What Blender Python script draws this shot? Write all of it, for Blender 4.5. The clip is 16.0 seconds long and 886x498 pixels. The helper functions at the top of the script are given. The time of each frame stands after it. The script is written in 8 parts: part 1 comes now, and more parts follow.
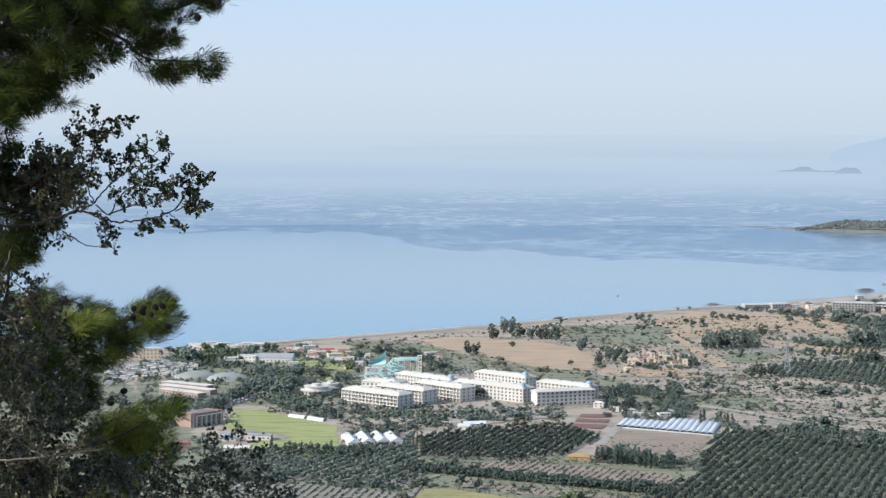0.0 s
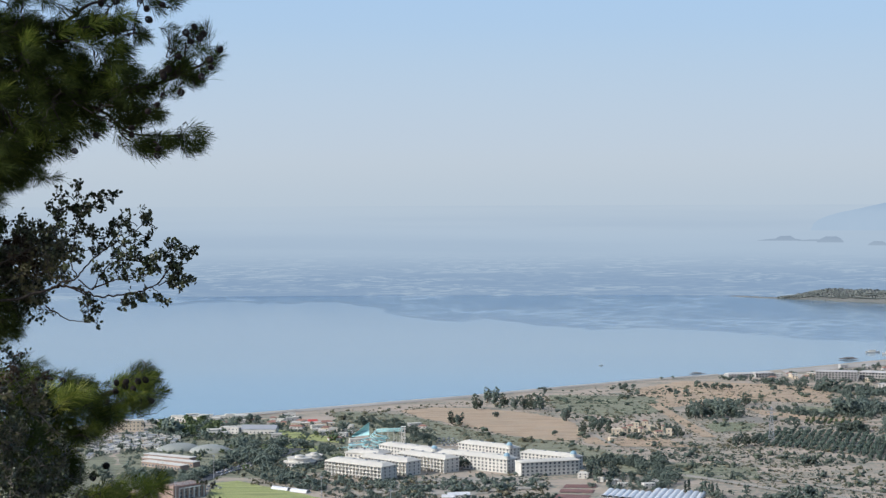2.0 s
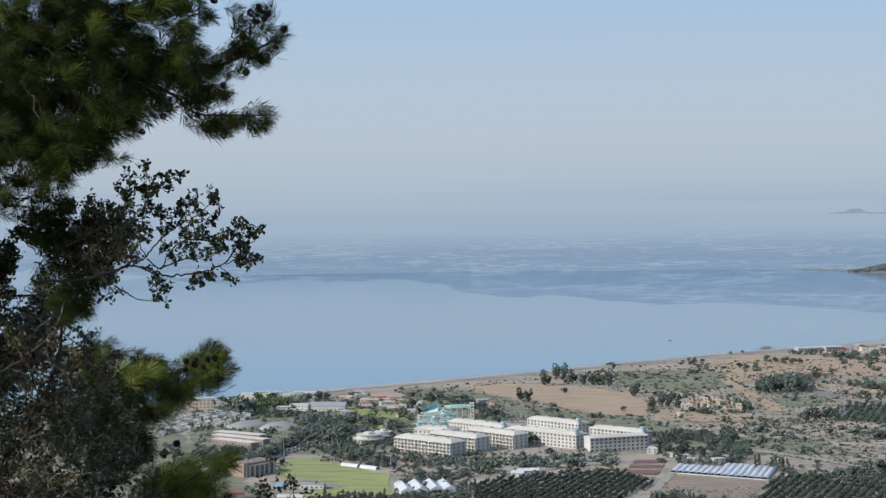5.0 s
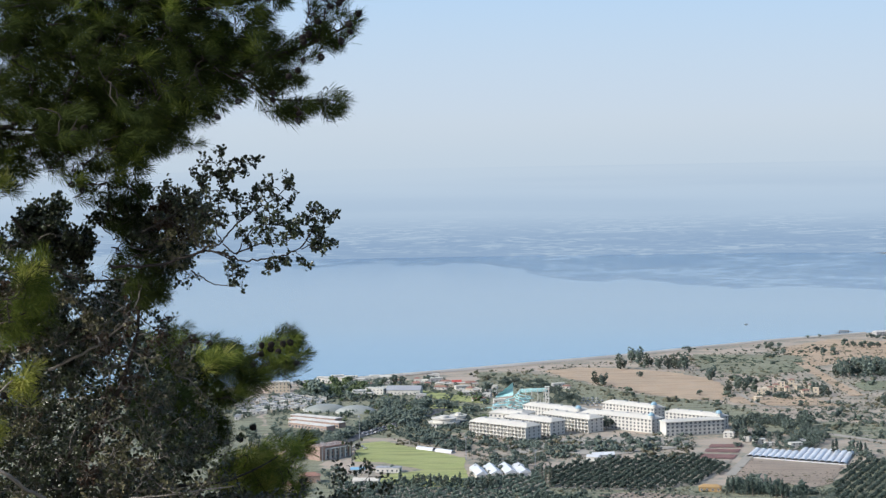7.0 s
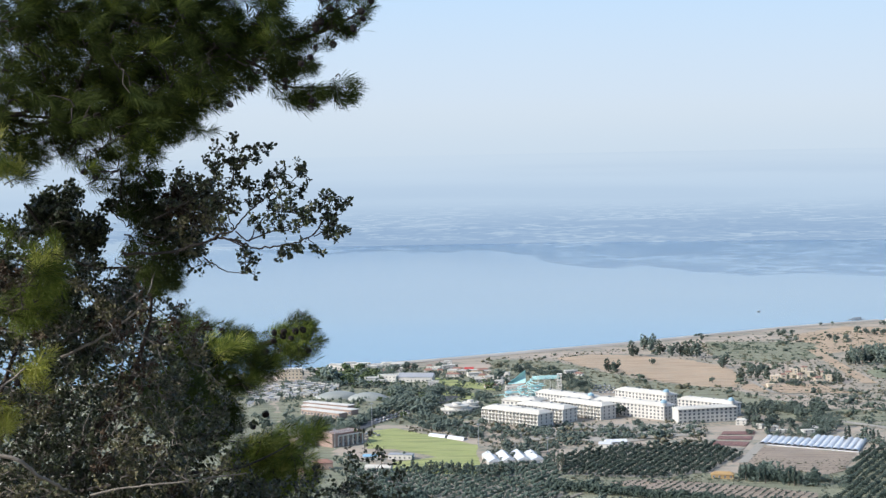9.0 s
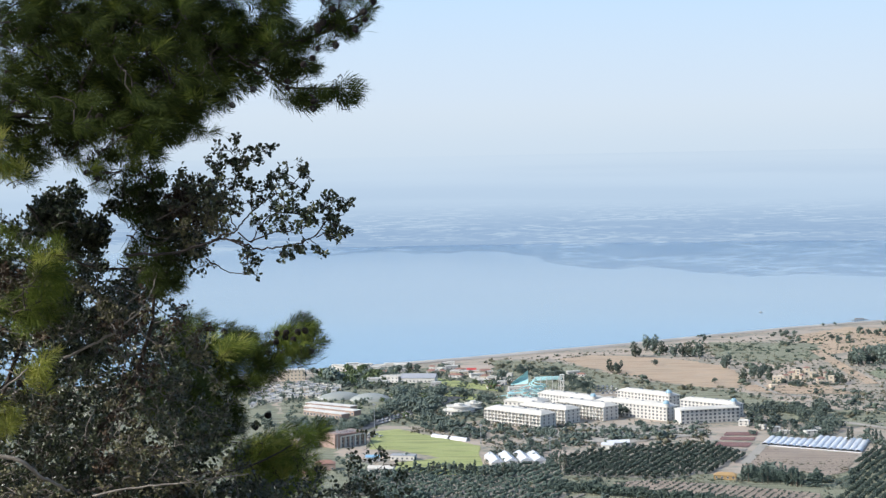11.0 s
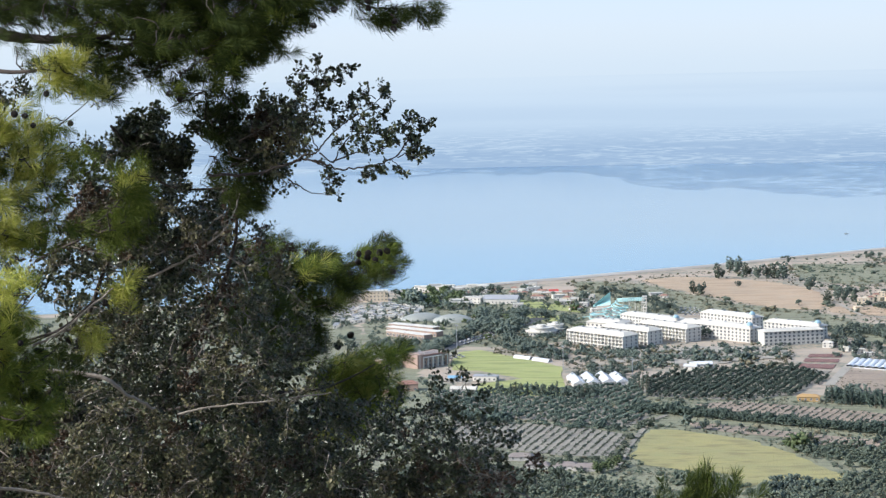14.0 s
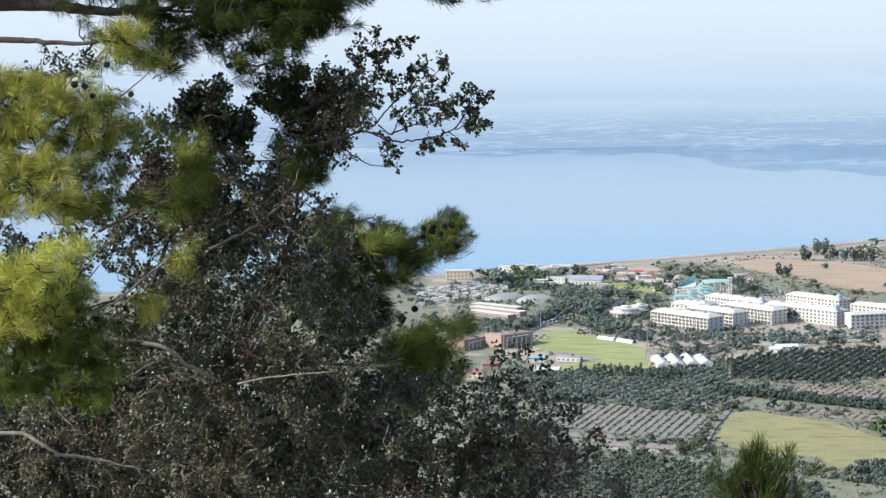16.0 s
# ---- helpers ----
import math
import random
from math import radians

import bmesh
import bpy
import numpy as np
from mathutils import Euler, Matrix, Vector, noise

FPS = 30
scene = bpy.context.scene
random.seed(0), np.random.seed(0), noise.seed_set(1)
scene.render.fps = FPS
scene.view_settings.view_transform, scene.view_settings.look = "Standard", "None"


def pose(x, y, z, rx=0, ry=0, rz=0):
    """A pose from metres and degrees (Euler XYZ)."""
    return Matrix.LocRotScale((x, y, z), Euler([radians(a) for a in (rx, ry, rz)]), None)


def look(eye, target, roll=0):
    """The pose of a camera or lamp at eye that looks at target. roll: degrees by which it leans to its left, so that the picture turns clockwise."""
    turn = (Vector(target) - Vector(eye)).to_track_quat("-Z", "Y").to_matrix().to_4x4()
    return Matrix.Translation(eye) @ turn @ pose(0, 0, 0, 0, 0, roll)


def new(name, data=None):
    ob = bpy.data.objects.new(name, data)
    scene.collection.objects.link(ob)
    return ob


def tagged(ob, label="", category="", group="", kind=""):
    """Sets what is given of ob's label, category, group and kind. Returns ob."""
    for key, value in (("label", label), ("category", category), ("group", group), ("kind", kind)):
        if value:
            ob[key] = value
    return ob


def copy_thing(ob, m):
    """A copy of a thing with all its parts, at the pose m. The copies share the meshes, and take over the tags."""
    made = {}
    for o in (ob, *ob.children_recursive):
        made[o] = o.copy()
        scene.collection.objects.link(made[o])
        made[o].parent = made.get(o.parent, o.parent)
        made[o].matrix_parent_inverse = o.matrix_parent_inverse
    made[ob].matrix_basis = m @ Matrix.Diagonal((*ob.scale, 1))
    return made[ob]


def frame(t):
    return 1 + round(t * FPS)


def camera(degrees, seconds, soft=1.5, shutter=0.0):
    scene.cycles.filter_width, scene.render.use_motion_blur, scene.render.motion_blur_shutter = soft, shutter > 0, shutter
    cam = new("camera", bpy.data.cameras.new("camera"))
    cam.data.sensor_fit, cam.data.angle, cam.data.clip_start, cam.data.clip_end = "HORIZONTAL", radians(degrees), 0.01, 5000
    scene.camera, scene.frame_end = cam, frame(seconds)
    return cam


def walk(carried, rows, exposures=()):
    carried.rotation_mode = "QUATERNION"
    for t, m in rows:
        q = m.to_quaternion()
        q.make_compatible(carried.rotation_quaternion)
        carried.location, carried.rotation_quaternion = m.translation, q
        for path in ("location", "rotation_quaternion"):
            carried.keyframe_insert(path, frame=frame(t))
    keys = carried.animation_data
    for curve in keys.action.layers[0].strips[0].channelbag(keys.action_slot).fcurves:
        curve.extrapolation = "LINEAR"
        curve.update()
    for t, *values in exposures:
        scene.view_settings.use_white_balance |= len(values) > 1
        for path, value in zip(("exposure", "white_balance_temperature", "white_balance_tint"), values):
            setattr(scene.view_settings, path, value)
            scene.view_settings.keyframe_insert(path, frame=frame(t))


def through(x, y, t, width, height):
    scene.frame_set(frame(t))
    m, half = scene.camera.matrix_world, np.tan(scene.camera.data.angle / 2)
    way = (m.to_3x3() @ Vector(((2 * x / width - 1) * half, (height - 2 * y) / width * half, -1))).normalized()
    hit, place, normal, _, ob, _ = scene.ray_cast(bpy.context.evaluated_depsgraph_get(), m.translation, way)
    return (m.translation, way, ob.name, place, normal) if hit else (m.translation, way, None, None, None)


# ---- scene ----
# ---- camera ----
cam = camera(26.591, 16.0, soft=1.4)
PATH = [
    (0.0, pose(-0.0000, -0.0000, 224.0000, 86.5331, -0.0000, -0.0000)),
    (0.5, pose(-0.0012, 0.0156, 224.0094, 87.8773, 0.1954, -0.1402)),
    (1.0, pose(0.0035, -0.0028, 224.0143, 88.2604, 0.4564, -0.3225)),
    (1.5, pose(0.0031, -0.0105, 224.0131, 88.4344, 0.5367, -0.2747)),
    (2.0, pose(-0.0024, 0.0061, 224.0135, 88.6817, 0.2104, -0.5258)),
    (2.5, pose(-0.0017, -0.0005, 224.0138, 88.9250, 0.1476, -0.9448)),
    (3.0, pose(-0.0059, 0.0123, 224.0110, 89.2374, -0.0197, -1.3707)),
    (3.5, pose(0.0010, -0.0128, 224.0122, 89.0125, 0.2994, -1.3585)),
    (4.0, pose(0.0026, -0.0253, 224.0110, 88.6796, 0.4954, -0.8044)),
    (4.2, pose(0.0056, -0.0249, 224.0133, 88.5243, 0.7258, 0.0444)),
    (6.3, pose(0.0045, 0.0037, 224.0189, 87.5778, 0.7940, 2.3718)),
    (6.5, pose(0.0062, -0.0044, 224.0202, 87.5844, 0.8068, 2.7674)),
    (7.0, pose(0.0039, 0.0029, 224.0183, 87.5225, 0.9947, 3.7898)),
    (7.5, pose(0.0016, 0.0088, 224.0202, 87.4146, 0.8438, 3.8904)),
    (8.0, pose(0.0025, 0.0031, 224.0194, 87.4121, 1.0033, 3.8847)),
    (8.5, pose(0.0029, 0.0064, 224.0184, 87.1338, 1.0124, 4.1098)),
    (11.0, pose(0.0038, 0.0064, 224.0184, 87.1626, 1.0335, 4.2412)),
    (11.5, pose(0.0058, -0.0005, 224.0196, 87.1488, 1.1675, 4.1963)),
    (12.0, pose(0.0086, -0.0153, 224.0192, 86.7685, 1.1845, 4.1277)),
    (12.5, pose(0.0078, -0.0078, 224.0176, 86.0826, 1.2439, 4.9295)),
    (13.0, pose(0.0062, 0.0012, 224.0149, 85.4094, 1.2759, 5.6470)),
    (13.5, pose(0.0052, 0.0113, 224.0138, 84.9692, 1.1717, 6.1514)),
    (14.0, pose(0.0087, 0.0041, 224.0126, 84.8108, 1.2500, 6.7455)),
    (14.5, pose(0.0145, 0.0019, 224.0130, 84.7445, 1.3674, 6.7056)),
    (15.0, pose(0.0168, 0.0224, 224.0114, 84.9168, 1.5785, 7.7235)),
    (15.5, pose(0.0713, 0.0161, 224.0020, 85.1331, 5.2332, 7.9390)),
    (16.0, pose(0.1406, 0.0039, 223.9753, 84.2477, 1.1016, 9.3529)),
]
walk(cam, PATH, exposures=[(0.0, 0.40), (1.0, 0.31), (2.0, 0.13), (3.0, 0.07), (4.2, -0.03), (6.3, 0.10), (6.7, 0.18), (7.2, 0.36), (8.5, 0.46), (11.0, 0.50), (12.5, 0.56), (14.0, 0.62), (16.0, 0.64)])

# ---- world, sun ----
SUN = Vector((-0.76, -0.36, 0.54)).normalized()
world = bpy.data.worlds.new("sky")
scene.world = world
world.use_nodes = True
wn, wl = world.node_tree.nodes, world.node_tree.links
wn.clear()
sky = wn.new("ShaderNodeTexSky")
sky.sky_type, sky.sun_disc = "NISHITA", False
sky.sun_elevation = math.asin(SUN.z)
sky.sun_rotation = math.atan2(SUN.x, SUN.y)
sky.altitude, sky.air_density, sky.dust_density, sky.ozone_density = 220.0, 1.0, 1.6, 2.0
back = wn.new("ShaderNodeBackground")
back.inputs["Strength"].default_value = 0.19
wout = wn.new("ShaderNodeOutputWorld")
# sea haze: the lowest degrees of the sky are paler than clear air
gen = wn.new("ShaderNodeTexCoord")
sep = wn.new("ShaderNodeSeparateXYZ")
wl.new(gen.outputs["Generated"], sep.inputs[0])
ramp = wn.new("ShaderNodeValToRGB")
ramp.color_ramp.interpolation = "EASE"
els = ramp.color_ramp.elements
els[0].position, els[0].color = 0.06, (1.0, 1.0, 1.0, 1)
els[1].position, els[1].color = 0.40, (0.0, 0.0, 0.0, 1)
wl.new(sep.outputs["Z"], ramp.inputs[0])
haze = wn.new("ShaderNodeMix")
haze.data_type = "RGBA"
tone = wn.new("ShaderNodeValToRGB")
tone.color_ramp.interpolation = "CARDINAL"
te = tone.color_ramp.elements
te[0].position, te[0].color = 0.0, (0.440, 0.525, 0.615, 1)
te[1].position, te[1].color = 0.20, (0.27, 0.45, 0.76, 1)
mid = te.new(0.030)
mid.color = (0.475, 0.56, 0.655, 1)
mid2 = te.new(0.095)
mid2.color = (0.385, 0.54, 0.735, 1)
wl.new(sep.outputs["Z"], tone.inputs[0])
wl.new(ramp.outputs[0], haze.inputs[0])
wl.new(sky.outputs[0], haze.inputs[6])
bright = wn.new("ShaderNodeVectorMath")
bright.operation = "SCALE"
bright.inputs[3].default_value = 1.0 / back.inputs["Strength"].default_value
wl.new(tone.outputs[0], bright.inputs[0])
wl.new(bright.outputs[0], haze.inputs[7])
wl.new(haze.outputs[2], back.inputs["Color"])
wl.new(back.outputs[0], wout.inputs[0])

sun = new("sun", bpy.data.lights.new("sun", "SUN"))
sun.data.energy, sun.data.angle, sun.data.color = 3.8, radians(0.8), (1.0, 0.985, 0.965)
sun.matrix_world = look(SUN * 100.0, (0, 0, 0))


# ---- materials ----
def nodes_of(name):
    m = bpy.data.materials.new(name)
    m.use_nodes = True
    n, l = m.node_tree.nodes, m.node_tree.links
    return m, n, l, n["Principled BSDF"]


def mix_rgb(n, l, fac, a, b):
    x = n.new("ShaderNodeMix")
    x.data_type = "RGBA"
    for k, v in ((0, fac), (6, a), (7, b)):
        if isinstance(v, (tuple, list)):
            x.inputs[k].default_value = (*v[:3], 1)
        elif isinstance(v, (int, float)):
            x.inputs[k].default_value = v
        else:
            l.new(v, x.inputs[k])
    return x.outputs[2]


def noise_fac(n, l, scale, lo=0.35, hi=0.65, detail=5.0, stretch=(1, 1, 1), object_space=False):
    c = n.new("ShaderNodeTexCoord" if object_space else "ShaderNodeNewGeometry")
    mp = n.new("ShaderNodeMapping")
    mp.inputs["Scale"].default_value = stretch
    l.new(c.outputs["Object" if object_space else "Position"], mp.inputs[0])
    t = n.new("ShaderNodeTexNoise")
    t.inputs["Scale"].default_value, t.inputs["Detail"].default_value = scale, detail
    l.new(mp.outputs[0], t.inputs["Vector"])
    r = n.new("ShaderNodeMapRange")
    r.inputs["From Min"].default_value, r.inputs["From Max"].default_value = lo, hi
    l.new(t.outputs[0], r.inputs[0])
    return r.outputs[0]


def bump(n, l, height, strength, distance, shader):
    b = n.new("ShaderNodeBump")
    b.inputs["Strength"].default_value, b.inputs["Distance"].default_value = strength, distance
    l.new(height, b.inputs["Height"])
    l.new(b.outputs[0], shader.inputs["Normal"])


def plain(name, a, b, rough=0.8, scale=0.3, fine=3.0, metal=0.0, relief=0.0):
    """A surface of two close tones in large patches, with a finer grain."""
    m, n, l, s = nodes_of(name)
    big = noise_fac(n, l, scale)
    small = noise_fac(n, l, fine, 0.3, 0.7)
    c = mix_rgb(n, l, big, a, b)
    dark = tuple(v * 0.72 for v in a)
    half = n.new("ShaderNodeMath")
    half.operation = "MULTIPLY"
    l.new(small, half.inputs[0])
    half.inputs[1].default_value = 0.45
    l.new(mix_rgb(n, l, half.outputs[0], c, dark), s.inputs["Base Color"])
    s.inputs["Roughness"].default_value, s.inputs["Metallic"].default_value = rough, metal
    if relief:
        bump(n, l, small, 0.6, relief, s)
    return m


def leafy(name, a, b, c, through=0.3, rough=0.7, gloss=0.1):
    """Leaves: three tones, leaf by leaf, letting some light through."""
    m, n, l, s = nodes_of(name)
    g = n.new("ShaderNodeNewGeometry")
    o = n.new("ShaderNodeObjectInfo")
    r = n.new("ShaderNodeValToRGB")
    e = r.color_ramp.elements
    e[0].position, e[0].color = 0.0, (*a, 1)
    e[1].position, e[1].color = 1.0, (*c, 1)
    k = e.new(0.55)
    k.color = (*b, 1)
    l.new(g.outputs["Random Per Island"], r.inputs[0])
    hue = n.new("ShaderNodeHueSaturation")
    val = n.new("ShaderNodeMapRange")
    val.inputs["To Min"].default_value, val.inputs["To Max"].default_value = 0.75, 1.3
    l.new(o.outputs["Random"], val.inputs[0])
    l.new(val.outputs[0], hue.inputs["Value"])
    l.new(r.outputs[0], hue.inputs["Color"])
    l.new(hue.outputs[0], s.inputs["Base Color"])
    s.inputs["Roughness"].default_value = rough
    s.inputs["Specular IOR Level"].default_value = gloss
    t = n.new("ShaderNodeBsdfTranslucent")
    l.new(hue.outputs[0], t.inputs["Color"])
    x = n.new("ShaderNodeMixShader")
    x.inputs[0].default_value = through
    l.new(s.outputs[0], x.inputs[1])
    l.new(t.outputs[0], x.inputs[2])
    l.new(x.outputs[0], n["Material Output"].inputs["Surface"])
    return m


def ground_material():
    m, n, l, s = nodes_of("dry_coastal_plain")
    a = noise_fac(n, l, 0.008, 0.40, 0.60, 8)
    b = noise_fac(n, l, 0.022, 0.42, 0.56, 9, (0.6, 1.5, 1))
    c = noise_fac(n, l, 0.25, 0.35, 0.7, 6)
    base = mix_rgb(n, l, a, (0.375, 0.312, 0.248), (0.30, 0.27, 0.215))
    base = mix_rgb(n, l, b, base, (0.148, 0.162, 0.125))
    base = mix_rgb(n, l, c, base, (0.37, 0.29, 0.21))
    l.new(base, s.inputs["Base Color"])
    s.inputs["Roughness"].default_value = 0.95
    bump(n, l, c, 0.5, 0.6, s)
    return m


def field_material(name, a, b, c, patchy=0.6, wear=(0.35, 2.4, 1)):
    """A field: two tones in drifts, a third in patches, with fine tufts and worn streaks."""
    m, n, l, s = nodes_of(name)
    p = noise_fac(n, l, 0.03, 0.36, 0.64, 7, (0.7, 1.6, 1))
    q = noise_fac(n, l, 0.16, 0.32, 0.70, 7, (1, 1.4, 1))
    t = noise_fac(n, l, 0.9, 0.36, 0.68, 6)
    w = noise_fac(n, l, 0.06, 0.50, 0.64, 6, wear)
    col = mix_rgb(n, l, p, a, b)

    def share(v, k):
        x = n.new("ShaderNodeMath")
        x.operation = "MULTIPLY"
        x.inputs[1].default_value = k
        l.new(v, x.inputs[0])
        return x.outputs[0]

    col = mix_rgb(n, l, share(q, patchy), col, c)
    col = mix_rgb(n, l, share(w, 0.75), col, tuple(0.62 * v for v in c))
    col = mix_rgb(n, l, share(t, 0.45), col, tuple(0.55 * v for v in a))
    l.new(col, s.inputs["Base Color"])
    s.inputs["Roughness"].default_value = 0.95
    bump(n, l, t, 0.7, 0.5, s)
    return m


def sea_pattern(n, l):
    """Wind patches on the water, as they lie round the hill: the bearing, the dip below the level, and how ruffled the water is."""
    g = n.new("ShaderNodeNewGeometry")
    sx = n.new("ShaderNodeSeparateXYZ")
    l.new(g.outputs["Position"], sx.inputs[0])

    def calc(op, p, q, r=None):
        m = n.new("ShaderNodeMath")
        m.operation = op
        for k, v in enumerate((p, q, r)):
            if v is None:
                continue
            if isinstance(v, (int, float)):
                m.inputs[k].default_value = v
            else:
                l.new(v, m.inputs[k])
        return m.outputs[0]

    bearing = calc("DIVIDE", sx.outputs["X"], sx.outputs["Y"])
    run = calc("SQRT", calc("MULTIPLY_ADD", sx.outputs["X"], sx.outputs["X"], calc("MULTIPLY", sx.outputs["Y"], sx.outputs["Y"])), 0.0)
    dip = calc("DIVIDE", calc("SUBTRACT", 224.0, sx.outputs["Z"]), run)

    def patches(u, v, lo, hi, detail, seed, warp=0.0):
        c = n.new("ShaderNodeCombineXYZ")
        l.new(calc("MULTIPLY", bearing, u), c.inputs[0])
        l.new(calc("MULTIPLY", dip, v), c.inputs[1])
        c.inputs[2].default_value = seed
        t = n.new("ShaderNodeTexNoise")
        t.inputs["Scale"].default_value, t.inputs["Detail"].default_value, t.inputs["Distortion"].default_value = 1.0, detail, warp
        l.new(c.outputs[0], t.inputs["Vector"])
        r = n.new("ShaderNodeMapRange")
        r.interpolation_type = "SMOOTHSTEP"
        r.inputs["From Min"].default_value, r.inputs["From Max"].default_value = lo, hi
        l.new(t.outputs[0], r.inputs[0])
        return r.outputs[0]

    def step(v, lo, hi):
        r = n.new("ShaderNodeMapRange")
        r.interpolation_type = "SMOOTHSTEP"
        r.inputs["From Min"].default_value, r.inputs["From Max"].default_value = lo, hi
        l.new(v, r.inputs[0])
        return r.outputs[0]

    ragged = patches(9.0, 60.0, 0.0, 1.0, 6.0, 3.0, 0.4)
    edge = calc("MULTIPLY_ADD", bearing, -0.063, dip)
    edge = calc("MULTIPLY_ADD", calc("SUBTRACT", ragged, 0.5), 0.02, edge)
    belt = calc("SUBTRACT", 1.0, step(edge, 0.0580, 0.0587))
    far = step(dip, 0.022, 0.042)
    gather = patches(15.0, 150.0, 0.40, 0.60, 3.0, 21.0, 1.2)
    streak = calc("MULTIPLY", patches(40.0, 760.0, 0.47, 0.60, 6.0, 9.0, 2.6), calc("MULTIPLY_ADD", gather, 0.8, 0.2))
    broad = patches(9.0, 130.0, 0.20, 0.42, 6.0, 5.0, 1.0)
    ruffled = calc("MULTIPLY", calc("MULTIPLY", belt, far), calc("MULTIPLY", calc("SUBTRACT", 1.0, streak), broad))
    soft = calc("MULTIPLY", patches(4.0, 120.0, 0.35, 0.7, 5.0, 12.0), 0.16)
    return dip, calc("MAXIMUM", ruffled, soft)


def sea_material():
    """Calm water: a mirror of the low sky, ruffled by the wind in long patches."""
    m, n, l, s = nodes_of("calm_sea_water")
    s.inputs["IOR"].default_value = 1.333
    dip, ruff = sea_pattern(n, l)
    near_dip = n.new("ShaderNodeMapRange")
    near_dip.interpolation_type = "SMOOTHSTEP"
    near_dip.inputs["From Min"].default_value, near_dip.inputs["From Max"].default_value = 0.050, 0.105
    l.new(dip, near_dip.inputs[0])
    # calm base colour is paler farther out, darker nearer the hill
    calm = mix_rgb(n, l, near_dip.outputs[0], (0.285, 0.370, 0.415), (0.165, 0.262, 0.315))
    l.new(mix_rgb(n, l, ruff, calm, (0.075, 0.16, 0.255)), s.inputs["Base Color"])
    rr = n.new("ShaderNodeMapRange")
    rr.inputs["To Min"].default_value, rr.inputs["To Max"].default_value = 0.10, 0.16
    l.new(ruff, rr.inputs[0])
    l.new(rr.outputs[0], s.inputs["Roughness"])
    return m


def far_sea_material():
    """The far sea as a glowing backdrop: haze painted into its colour, paling into the sky."""
    m, n, l, s = nodes_of("painted_sea_haze")
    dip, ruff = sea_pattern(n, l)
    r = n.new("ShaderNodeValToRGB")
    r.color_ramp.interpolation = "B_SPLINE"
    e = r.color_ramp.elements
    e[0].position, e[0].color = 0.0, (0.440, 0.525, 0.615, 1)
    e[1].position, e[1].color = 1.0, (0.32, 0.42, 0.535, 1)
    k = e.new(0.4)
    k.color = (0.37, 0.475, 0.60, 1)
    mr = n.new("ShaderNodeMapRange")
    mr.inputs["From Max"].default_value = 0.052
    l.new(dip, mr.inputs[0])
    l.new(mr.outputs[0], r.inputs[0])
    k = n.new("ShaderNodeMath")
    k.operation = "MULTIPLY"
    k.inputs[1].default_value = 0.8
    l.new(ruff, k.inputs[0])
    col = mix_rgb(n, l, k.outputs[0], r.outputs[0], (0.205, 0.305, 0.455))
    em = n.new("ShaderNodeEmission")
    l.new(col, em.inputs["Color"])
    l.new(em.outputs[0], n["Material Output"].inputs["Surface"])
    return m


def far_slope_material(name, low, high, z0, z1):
    """Far land with haze painted into a glowing colour, palest where it meets the water."""
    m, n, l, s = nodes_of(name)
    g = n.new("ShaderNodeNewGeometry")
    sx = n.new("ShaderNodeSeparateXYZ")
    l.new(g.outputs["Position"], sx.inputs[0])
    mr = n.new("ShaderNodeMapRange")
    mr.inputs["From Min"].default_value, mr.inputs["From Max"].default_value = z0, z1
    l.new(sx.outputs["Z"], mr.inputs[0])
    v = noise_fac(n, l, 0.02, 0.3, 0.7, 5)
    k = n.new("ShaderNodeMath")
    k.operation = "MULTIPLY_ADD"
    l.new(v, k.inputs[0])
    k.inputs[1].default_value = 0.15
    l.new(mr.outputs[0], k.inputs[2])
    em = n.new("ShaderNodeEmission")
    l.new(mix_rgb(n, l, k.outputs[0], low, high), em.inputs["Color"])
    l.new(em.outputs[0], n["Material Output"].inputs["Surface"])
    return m


